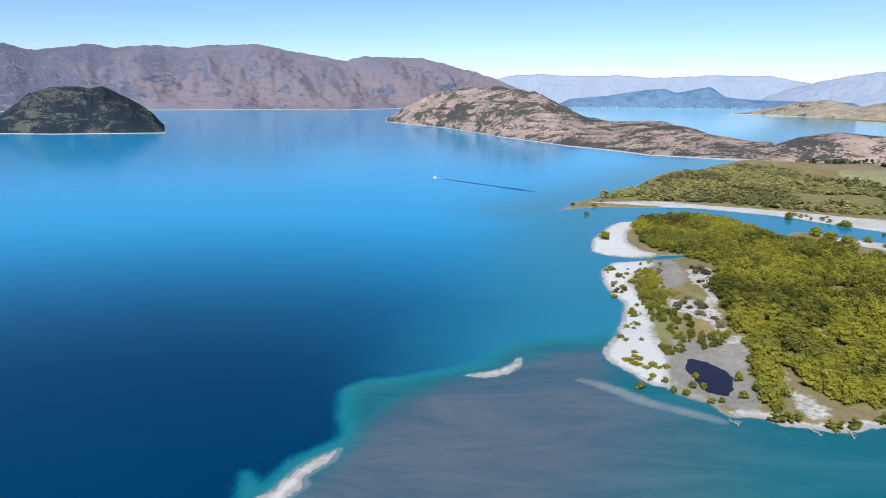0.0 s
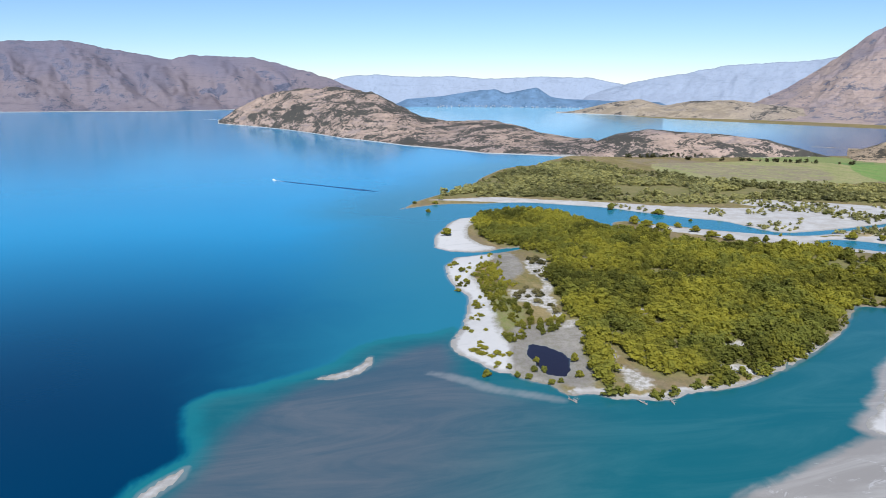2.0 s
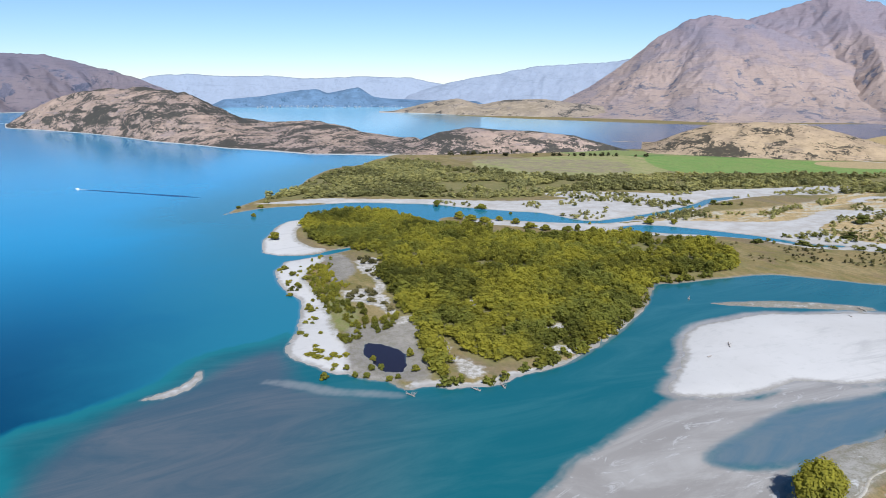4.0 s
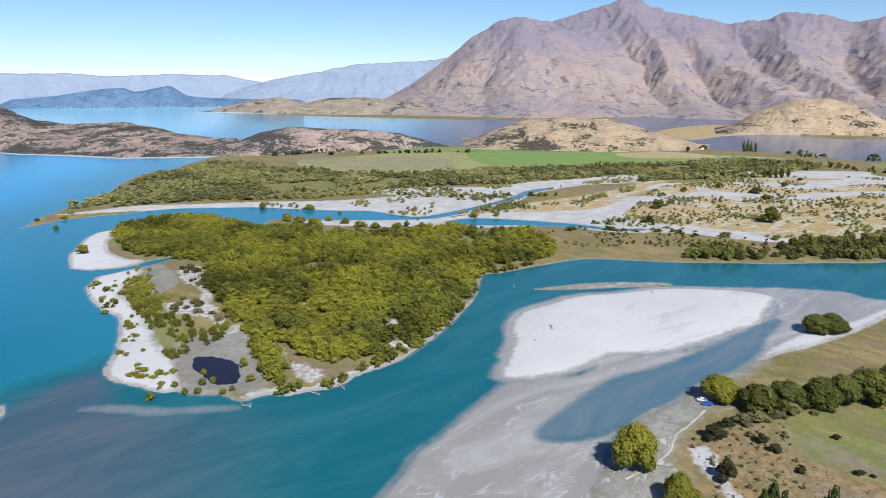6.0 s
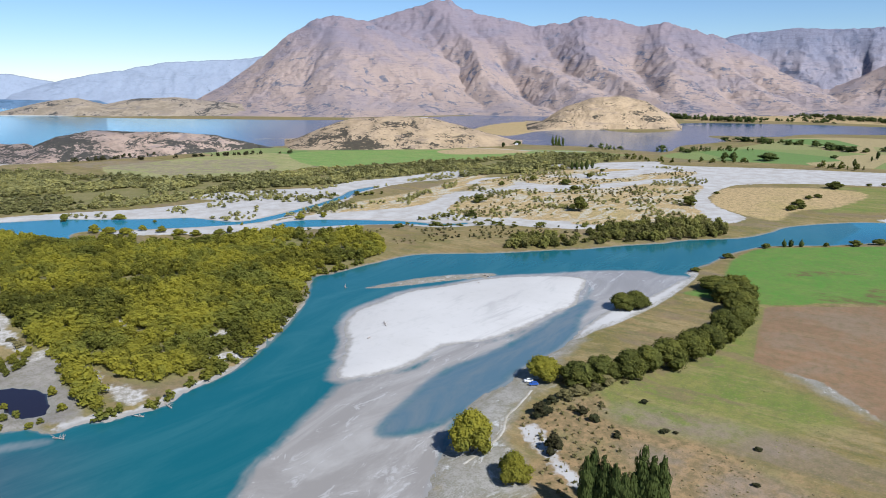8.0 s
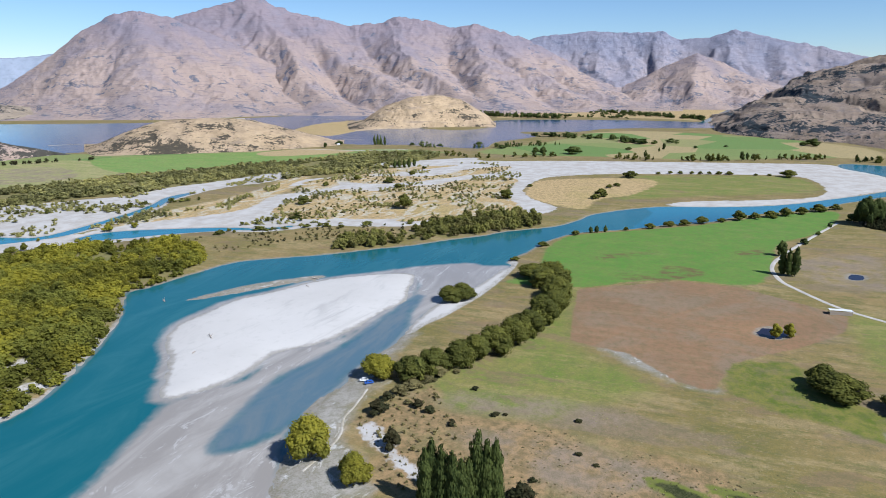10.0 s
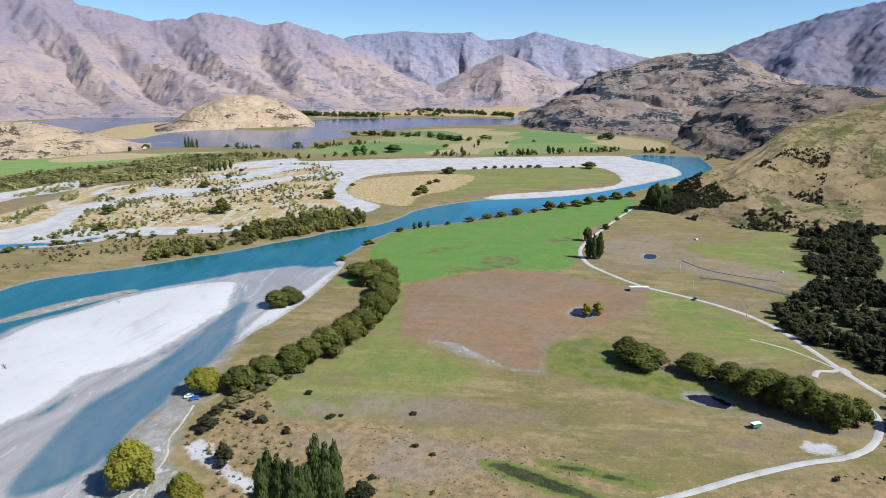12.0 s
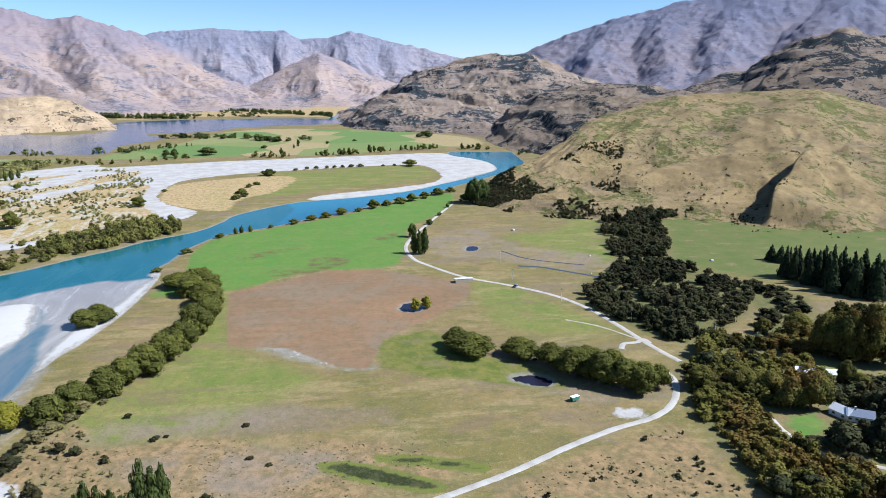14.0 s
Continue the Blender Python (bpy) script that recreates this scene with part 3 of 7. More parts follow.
ANGLES = np.concatenate([np.arange(-42, 138, 0.35), np.arange(138, 318, 3.0)])
RADII = np.concatenate([[0.5, 30, 60, 80], np.exp(np.arange(math.log(90), math.log(4950), 0.0112))])
gx, gy = polar_sheet(RADII, ANGLES)
g_edge = land_edge(gx, gy)
gz = ground_height(gx, gy, g_edge)
tan_grass = most(gx, gy, (TAN_A, TAN_B, TAN_C, TAN_D))
gravel = np.minimum(most(gx, gy, (BEACH, BEACH_S, SHORE_S, BEACH_D, BAR, GRAVEL_N, GRAVEL_S, STRIP_GRAVEL, BANK_A, BANK_B, GRAVEL_D2, SAND_PATCH)), -tan_grass)
ground_attrs = {
    "shore": g_edge,
    "gravel": gravel,
    "bar": most(gx, gy, (BAR, BANK_A, BANK_B, BEACH_D, BEACH, BEACH_S)),
    "silver": most(gx, gy, (GRAVEL_D, BAR_SLIVER, SAND_EDGE)),
    "straw": np.maximum(tan_grass, most(gx, gy, (VALLEY, BAY_SPIT))),
    "bracken": most(gx, gy, (TAN_E, SLOPE_E)),
    "flats": most(gx, gy, (FLATS, FLATS_N)),
    "green": most(gx, gy, (GREEN_P, LAWN)),
    "meadow": most(gx, gy, (GREEN_D, GREEN_E, GREEN_F, GREEN_K, GREEN_L)),
    "plough": edge_distance(PLOUGH, gx, gy, 40, False),
    "dirt": most(gx, gy, (DIRT_C, DIRT_D, DIRT_E)),
    "bare": most(gx, gy, (MUDFLAT, FARM_TAN, DIRT_F, DIRT_A, DIRT_B)),
    "marsh": most(gx, gy, (WET_GREEN,)),
    "bog": most(gx, gy, (BOG_A, BOG_B), 20),
    "fields": most(gx, gy, (FARM_FAR, FARM_FAR_B), 60),
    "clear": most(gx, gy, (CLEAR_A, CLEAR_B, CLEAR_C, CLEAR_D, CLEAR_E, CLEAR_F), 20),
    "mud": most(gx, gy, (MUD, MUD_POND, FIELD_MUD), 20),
    "turf": edge_distance(GRASS_DELTA, gx, gy, 20),
    "pale_field": most(gx, gy, (FIELD_PALE,)),
    "green_field": most(gx, gy, (FIELD_GREEN,)),
    "tan_field": most(gx, gy, (FIELD_TAN,)),
    "under": most(gx, gy, (FOREST_E, FOREST_F, FOREST_H, FOREST_I, FOREST_J)),
    "hillfoot": most(gx, gy, (GREEN_G,)),
    "wood": most(gx, gy, (FOREST_A, FOREST_B)),
}

# ---- ground material ----
m = Nodes("ground", 0.95, 0.15)
fray = m.math("MULTIPLY", m.math("SUBTRACT", m.noise(14, 6, 0.65), 0.5), 16)
fray_small = m.math("MULTIPLY", m.math("SUBTRACT", m.noise(5, 5, 0.6), 0.5), 6)


def zone(name, soft=1.5, coarse=True, bias=0.0):
    return m.step(m.math("ADD", m.math("ADD", m.attr(name), bias), fray if coarse else fray_small), -soft, soft)


big, mid, small, grain = m.noise(90, 5), m.noise(22, 6, 0.7), m.noise(4, 5, 0.7), m.noise(0.8, 3, 0.7)
streak = m.noise(30, 6, 0.72, (1.7, 0.4, 1))
c = m.mix(m.step(big, 0.35, 0.65), (0.218, 0.16, 0.08), (0.156, 0.132, 0.047))
meadow = m.mix(m.step(mid, 0.3, 0.7), (0.112, 0.158, 0.032), (0.185, 0.178, 0.058))
meadow = m.mix(m.math("MULTIPLY", m.step(streak, 0.50, 0.62), 0.55), meadow, (0.255, 0.215, 0.10))
c = m.mix(m.math("MULTIPLY", m.step(streak, 0.49, 0.60), 0.75), c, (0.27, 0.21, 0.115))
c = m.mix(m.math("MULTIPLY", m.step(m.noise(12, 6, 0.75, (1.5, 0.5, 1)), 0.50, 0.60), 0.65), c, (0.102, 0.107, 0.035))
c = m.mix(m.math("MULTIPLY", m.step(m.noise(70, 6, 0.7, (1.3, 0.5, 1), 0.6), 0.52, 0.62), 0.75), c, (0.172, 0.134, 0.10))
c = m.mix(m.math("MULTIPLY", m.step(mid, 0.54, 0.70), 0.6), c, (0.118, 0.102, 0.052))
c = m.mix(m.math("MULTIPLY", m.step(m.noise(3.2, 5, 0.75, None, 0.5), 0.56, 0.66), 0.5), c, (0.26, 0.215, 0.135))
c = m.mix(zone("meadow", 9), c, meadow)
c = m.mix(m.math("MULTIPLY", m.step(m.noise(1.7, 5, 0.75), 0.54, 0.66), 0.4), c, (0.110, 0.096, 0.038))
c = m.mix(m.math("MULTIPLY", m.step(m.noise(1.2, 4, 0.75, (1.0, 0.7, 1)), 0.56, 0.66), 0.5), c, (0.29, 0.235, 0.135))
c = m.mix(m.math("MULTIPLY", m.step(m.noise(38, 7, 0.72, (1.2, 0.6, 1), 0.8), 0.55, 0.62), 0.6), c, (0.175, 0.125, 0.085))
foot = m.mix(m.step(mid, 0.3, 0.7), (0.078, 0.118, 0.028), (0.125, 0.132, 0.045))
foot = m.mix(m.math("MULTIPLY", m.step(m.noise(16, 6, 0.7, (1.0, 0.6, 1)), 0.58, 0.64), 0.7), foot, (0.20, 0.155, 0.095))
c = m.mix(zone("hillfoot", 8), c, foot)
c = m.mix(zone("under", 6), c, m.mix(m.step(small, 0.35, 0.65), (0.085, 0.092, 0.032), (0.15, 0.132, 0.06)))
cell = m.node("ShaderNodeTexVoronoi", Scale=1 / 190.0, Randomness=0.75)
m.tree.links.new(m.place, cell.inputs["Vector"])
parts = m.node("ShaderNodeSeparateColor")
m.tree.links.new(cell.outputs["Color"], parts.inputs[0])
field = m.mix(m.step(parts.outputs[0], 0.25, 0.75), (0.105, 0.20, 0.06), (0.18, 0.225, 0.085))
field = m.mix(m.step(parts.outputs[1], 0.72, 0.78), field, (0.34, 0.27, 0.16))
c = m.mix(zone("fields", 8), c, m.mix(m.math("MULTIPLY", mid, 0.35), field, (0.16, 0.17, 0.07)))
c = m.mix(zone("pale_field", 3, False), c, m.mix(m.step(streak, 0.35, 0.65), (0.30, 0.275, 0.15), (0.215, 0.24, 0.095)))
c = m.mix(zone("green_field", 2, False), c, m.mix(m.step(streak, 0.3, 0.7), (0.125, 0.235, 0.06), (0.19, 0.25, 0.085)))
c = m.mix(zone("tan_field", 2, False), c, (0.36, 0.28, 0.17))
wood = m.mix(m.step(mid, 0.3, 0.7), (0.13, 0.13, 0.045), (0.20, 0.17, 0.085))
c = m.mix(zone("wood", 4), c, wood)
straw = m.mix(m.step(small, 0.35, 0.7), (0.41, 0.305, 0.175), (0.30, 0.225, 0.125))
straw = m.mix(m.math("MULTIPLY", m.step(big, 0.5, 0.7), 0.5), straw, (0.30, 0.25, 0.10))
c = m.mix(zone("straw", 3), c, straw)
bracken = m.mix(m.step(small, 0.35, 0.7), (0.265, 0.185, 0.105), (0.165, 0.118, 0.065))
bracken = m.mix(m.math("MULTIPLY", m.step(mid, 0.5, 0.68), 0.6), bracken, (0.175, 0.165, 0.075))
c = m.mix(zone("bracken", 4), c, bracken)
braid = m.noise(34, 7, 0.7, (0.55, 1.5, 1), 1.6)
flat = m.mix(m.step(braid, 0.50, 0.55), straw, m.mix(small, (0.46, 0.43, 0.39), (0.37, 0.34, 0.29)))
c = m.mix(zone("flats", 6), c, flat)
warm = m.node("ShaderNodeMix", Factor=1.0)
warm.data_type, warm.blend_type = "RGBA", "MULTIPLY"
m.put(warm, 0, 1.0)
m.put(warm, 6, c)
m.put(warm, 7, (1.06, 1.0, 0.84, 1.0))
c = warm.outputs[2]
dirt = m.mix(m.step(mid, 0.3, 0.7), (0.275, 0.205, 0.15), (0.205, 0.155, 0.115))
silver = m.mix(m.step(mid, 0.35, 0.7), (0.235, 0.212, 0.175), (0.31, 0.285, 0.245))
silver = m.mix(m.step(m.noise(16, 6, 0.7, (0.7, 1.3, 1), 1.0), 0.56, 0.62), silver, (0.48, 0.46, 0.43))
c = m.mix(zone("silver", 5), c, silver)
stones = m.mix(m.step(big, 0.3, 0.75), (0.475, 0.448, 0.41), (0.425, 0.398, 0.362))
stones = m.mix(m.math("MULTIPLY", m.step(m.noise(45, 7, 0.7, (0.3, 1.2, 1), 1.0), 0.52, 0.66), 0.7), stones, (0.33, 0.31, 0.285))
stones = m.mix(m.math("MULTIPLY", m.step(m.noise(7, 6, 0.8), 0.52, 0.68), 0.4), stones, (0.36, 0.335, 0.30))
stones = m.mix(m.step(m.attr("bar"), -3, 2), m.mix(m.step(mid, 0.35, 0.65), (0.42, 0.395, 0.36), (0.335, 0.305, 0.265)), stones)
edge = m.math("ADD", m.attr("gravel"), m.math("ADD", fray_small, m.math("MULTIPLY", fray, 0.8)))
edge = m.math("MAXIMUM", edge, m.math("ADD", m.attr("bar"), 4.0))
c = m.mix(m.step(edge, -1.0, 1.2), c, stones)
c = m.mix(zone("turf", 3), c, m.mix(m.step(small, 0.35, 0.7), (0.15, 0.165, 0.045), (0.26, 0.22, 0.10)))
c = m.mix(zone("mud", 2.0, False), c, m.mix(m.step(mid, 0.35, 0.7), (0.20, 0.175, 0.15), (0.275, 0.245, 0.205)))
c = m.mix(zone("clear", 1.5, True, -0.5), c, m.mix(m.step(small, 0.4, 0.65), (0.45, 0.415, 0.37), (0.33, 0.29, 0.24)))
turf = m.mix(m.step(mid, 0.3, 0.75), (0.082, 0.185, 0.027), (0.13, 0.195, 0.038))
turf = m.mix(m.math("MULTIPLY", m.step(streak, 0.55, 0.7), 0.55), turf, (0.17, 0.19, 0.06))
c = m.mix(zone("green", 2.0, False), c, turf)
c = m.mix(m.math("MULTIPLY", m.math("MULTIPLY", zone("bare", 6), m.step(mid, 0.35, 0.6)), 0.8), c, dirt)
c = m.mix(m.math("MULTIPLY", m.math("MULTIPLY", zone("dirt", 2.5, True, 0.0), m.step(m.noise(9, 6, 0.75, (1.0, 0.5, 1)), 0.42, 0.58)), 0.9), c, (0.118, 0.078, 0.036))
marsh = m.mix(m.step(m.noise(9, 6, 0.75), 0.38, 0.6), (0.085, 0.112, 0.014), (0.165, 0.15, 0.034))
marsh = m.mix(m.math("MULTIPLY", m.step(mid, 0.52, 0.66), 0.7), marsh, (0.17, 0.13, 0.07))
c = m.mix(zone("marsh", 2.5), c, marsh)
bog = m.math("ADD", m.attr("bog"), m.math("MULTIPLY", fray_small, 0.35))
c = m.mix(m.step(bog, -2.2, -0.4), c, m.mix(small, (0.10, 0.13, 0.018), (0.16, 0.155, 0.035)))
c = m.mix(m.step(bog, 0.2, 1.6), c, (0.024, 0.030, 0.008))
furrow = m.noise(6, 3, 0.6, (1.0, 0.08, 1))
earth = m.mix(m.step(big, 0.35, 0.65), (0.238, 0.135, 0.072), (0.195, 0.118, 0.066))
earth = m.mix(m.math("MULTIPLY", m.step(furrow, 0.45, 0.7), 0.45), earth, (0.26, 0.17, 0.098))
earth = m.mix(m.math("MULTIPLY", m.step(m.noise(60, 6, 0.65, None, 0.8), 0.46, 0.64), 0.6), earth, (0.205, 0.155, 0.105))
earth = m.mix(m.math("MULTIPLY", m.step(small, 0.5, 0.7), 0.3), earth, (0.17, 0.115, 0.065))
c = m.mix(m.step(m.math("ADD", m.attr("plough"), m.math("MULTIPLY", fray_small, 0.3)), -0.8, 0.8), c, earth)
# wet fringe along the water
wet = m.step(m.math("ADD", m.attr("shore"), fray_small), 3.5, 0.3)
c = m.mix(m.math("MULTIPLY", wet, 0.75), c, (0.23, 0.21, 0.18))
c = m.mix(m.math("MULTIPLY", m.math("MULTIPLY", m.step(m.math("ADD", m.math("MULTIPLY", grain, 0.5), m.math("MULTIPLY", small, 0.5)), 0.42, 0.60), 0.46), m.math("SUBTRACT", 1.0, zone("gravel", 1.2, False))), c, (0.10, 0.095, 0.04))
m.colour(c)
m.bump(m.math("ADD", m.math("MULTIPLY", small, 0.7), grain), 0.35, 0.4)
GROUND = m.material

ground = new("ground", quad_mesh("ground", np.stack([gx, gy, gz], -1), grid_faces(len(RADII), len(ANGLES), True), ground_attrs))
ground.data.materials.append(GROUND)
tagged(ground, "river delta land with pasture, gravel flats and dry grass", "ground", kind="structure")

# ---- water ----
w_mask = g_edge.reshape(len(RADII), len(ANGLES)) < 5
shoal = np.minimum(np.maximum(most(gx, gy, (SHOAL,), 60), edge_distance(BAR, gx, gy, 60) + 5), -edge_distance(SHOAL_INLET, gx, gy, 60))
def ramp(v, low, high):
    s = np.clip((v - low) / (high - low), 0, 1)
    return s * s * (3 - 2 * s)


# lake colour pales with distance from the near basin, fading out towards the bay
lake_pale = ramp(np.hypot((gx + 180) * 0.8, gy - 250), 90, 600) * ramp(np.degrees(np.arctan2(gx, gy)), 62, 46)
# far strip of lake where bright sky reflection is painted into the colour
sky_sheen = ramp(np.hypot(gx, gy), 1500, 2600) * ramp(np.degrees(np.arctan2(gx, gy)), 48, 34) * ramp(np.degrees(np.arctan2(gx, gy)), 4, 12)
inland = np.maximum(edge_distance(BAY, gx, gy, 60), np.where(np.degrees(np.arctan2(gx, gy)) > 30, edge_distance(LAKE_FAR, gx, gy, 60), -60))
water_attrs = {
    "shore": -g_edge,
    "shelf": most(gx, gy, (SHELF,), 120),
    "inlet": edge_distance(SHOAL_INLET, gx, gy, 60),
    "silt": most(gx, gy, (SILT,), 80),
    "plume": ramp(gx * 0.85 - gy * 0.5, 5, -105),
    "shoal": shoal,
    "coast": np.where(inland > 0, 170, -edge_distance(LAND_A, gx, gy, 170)),
    "bay": inland,
    "streak": edge_distance(BANK_C, gx, gy, 20),
    "lake_pale": lake_pale,
    "sky_sheen": sky_sheen,
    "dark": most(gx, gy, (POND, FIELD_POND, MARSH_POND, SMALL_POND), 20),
}
faces = grid_faces(len(RADII), len(ANGLES), True)
faces = faces[w_mask.ravel()[faces].any(1)]
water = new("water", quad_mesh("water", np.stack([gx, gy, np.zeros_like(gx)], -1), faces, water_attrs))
m = Nodes("water", 0.14, 0.26)
sway = m.math("MULTIPLY", m.math("SUBTRACT", m.noise(40, 6, 0.6, None, 0.8), 0.5), 30)
flow = m.noise(60, 7, 0.7, (0.5, 1.6, 1), 1.4)
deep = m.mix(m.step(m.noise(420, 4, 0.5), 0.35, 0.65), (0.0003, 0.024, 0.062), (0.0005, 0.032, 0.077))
deep = m.mix(m.attr("lake_pale"), deep, m.mix(m.noise(300, 4), (0.005, 0.19, 0.36), (0.011, 0.23, 0.40)))
# painted horizon-sky reflection on the far water
deep = m.mix(m.attr("sky_sheen"), deep, (0.20, 0.42, 0.51))
c = m.mix(m.math("MULTIPLY", m.step(m.math("ADD", m.attr("shelf"), m.math("MULTIPLY", sway, 0.3)), -4.5, 0.5), 0.9), deep, (0.005, 0.095, 0.140))
c = m.mix(m.step(m.math("ADD", m.attr("coast"), m.math("MULTIPLY", sway, 1.5)), 165, 8), c, (0.018, 0.140, 0.195))
river = m.mix(m.step(flow, 0.35, 0.7), (0.010, 0.090, 0.108), (0.024, 0.112, 0.126))
river = m.mix(m.math("MULTIPLY", m.step(m.math("ADD", m.attr("shelf"), m.math("MULTIPLY", sway, 0.5)), 12, 2), m.math("MULTIPLY", m.attr("plume"), 0.7)), river, (0.013, 0.138, 0.155))
c = m.mix(m.step(m.math("ADD", m.attr("shelf"), m.math("MULTIPLY", sway, 0.2)), -1.5, 1.5), c, river)
bed = m.mix(m.step(flow, 0.35, 0.7), (0.043, 0.076, 0.098), (0.086, 0.102, 0.114))
c = m.mix(m.math("MULTIPLY", m.step(m.math("ADD", m.attr("silt"), m.math("MULTIPLY", sway, 0.3)), -6, 12), m.attr("plume")), c, bed)
sand = m.mix(m.step(flow, 0.4, 0.7), (0.235, 0.212, 0.185), (0.33, 0.305, 0.27))
sand = m.mix(m.math("MULTIPLY", m.step(m.noise(18, 7, 0.75, (0.6, 1.5, 1), 1.2), 0.57, 0.63), 0.6), sand, (0.40, 0.38, 0.35))
c = m.mix(m.step(m.math("ADD", m.attr("shoal"), m.math("MULTIPLY", sway, 0.3)), -2.5, 4), c, sand)
c = m.mix(m.step(m.math("ADD", m.attr("inlet"), m.math("MULTIPLY", sway, 0.4)), -5, 3), c, m.mix(m.step(flow, 0.4, 0.7), (0.075, 0.125, 0.155), (0.125, 0.15, 0.158)))
c = m.mix(m.math("MULTIPLY", m.step(m.math("ADD", m.attr("streak"), m.math("MULTIPLY", sway, 0.15)), -3.0, 2.0), 0.6), c, (0.22, 0.22, 0.21))
c = m.mix(m.math("MULTIPLY", m.step(m.attr("shore"), 2.2, 0.0), 0.4), c, (0.24, 0.235, 0.22))
c = m.mix(m.math("MULTIPLY", m.step(m.attr("bay"), -4, 4), m.math("SUBTRACT", 1.0, m.attr("sky_sheen"))), c, (0.030, 0.075, 0.150))
c = m.mix(m.step(m.attr("dark"), -3, 1), c, (0.014, 0.012, 0.022))
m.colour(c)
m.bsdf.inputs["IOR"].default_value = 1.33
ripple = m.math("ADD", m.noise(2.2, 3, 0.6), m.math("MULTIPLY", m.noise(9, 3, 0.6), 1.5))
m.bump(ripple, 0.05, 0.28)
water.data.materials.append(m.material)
tagged(water, "deep blue lake and turquoise glacial river water", "water", kind="structure")


# ---- hills ----
HILLS = {}


def hill_material(name, grass, rock, scrub, rock_amount=0.5, scrub_amount=0.5, scale=1.0, strand=0.0, strata=False, relief=0.6, mottle=0.66, alpine=None):
    n = Nodes(name, 0.95, 0.1)
    slope = n.node("ShaderNodeSeparateXYZ")
    n.tree.links.new(n.node("ShaderNodeNewGeometry").outputs["Normal"], slope.inputs[0])
    large, medium, fine_grain = n.noise(190 * scale, 6, 0.6), n.noise(42 * scale, 8, 0.72), n.noise(7 * scale, 5, 0.75)
    layer = n.noise(46 * scale, 8, 0.75, (0.6, 0.6, 1.7) if strata else (1.0, 1.0, 0.45), 0.6)
    band = n.noise(30 * scale, 7, 0.75, (0.35, 0.35, 2.6), 0.4)
    tone = n.mix(n.step(medium, 0.38, 0.62), grass, tuple(v * mottle for v in grass))
    tone = n.mix(n.math("MULTIPLY", n.step(large, 0.42, 0.6), 0.5), tone, tuple(0.5 * (a + b) for a, b in zip(rock, grass)))
    tone = n.mix(n.math("MULTIPLY", n.step(band, 0.54, 0.62), 0.6), tone, tuple(v * 0.8 for v in rock))
    steep = n.math("ADD", n.math("SUBTRACT", 1.0, slope.outputs[2]), n.math("MULTIPLY", n.math("SUBTRACT", layer, 0.5), 1.3))
    tone = n.mix(n.step(steep, 0.64 - rock_amount * 0.55, 0.78 - rock_amount * 0.55), tone, n.mix(n.step(fine_grain, 0.35, 0.65), rock, tuple(v * 0.55 for v in rock)))
    bush = n.math("ADD", layer, n.math("MULTIPLY", n.math("SUBTRACT", fine_grain, 0.5), 0.5))
    bush = n.math("ADD", bush, n.math("MULTIPLY", n.math("SUBTRACT", large, 0.5), 0.5))
    tone = n.mix(n.step(bush, 0.80 - scrub_amount * 0.42, 0.85 - scrub_amount * 0.42), tone, n.mix(n.step(fine_grain, 0.3, 0.7), scrub, tuple(v * 0.55 for v in scrub)))
    tone = n.mix(n.math("MULTIPLY", n.step(fine_grain, 0.45, 0.7), 0.25), tone, tuple(v * 0.5 for v in rock))
    if alpine:
        top = n.node("ShaderNodeSeparateXYZ")
        n.tree.links.new(n.place, top.inputs[0])
        up = n.math("ADD", top.outputs[2], n.math("MULTIPLY", n.math("SUBTRACT", layer, 0.5), 420))
        tone = n.mix(n.math("MULTIPLY", n.step(up, 120, 400), 0.65), tone, n.mix(n.step(fine_grain, 0.35, 0.65), alpine, tuple(v * 0.7 for v in alpine)))
    if strand:
        height = n.node("ShaderNodeSeparateXYZ")
        n.tree.links.new(n.place, height.inputs[0])
        above = n.math("ADD", height.outputs[2], n.math("MULTIPLY", n.math("SUBTRACT", fine_grain, 0.5), strand * 2))
        tone = n.mix(n.step(above, strand * 1.2, strand * 0.6), tone, (0.40, 0.37, 0.33))
    n.colour(tone)
    n.bump(n.math("ADD", n.math("MULTIPLY", n.noise(15 * scale, 9, 0.85, (1.0, 1.0, 0.7), 0.4), 2.0), fine_grain), 4.0 * scale, relief)
    return n.material


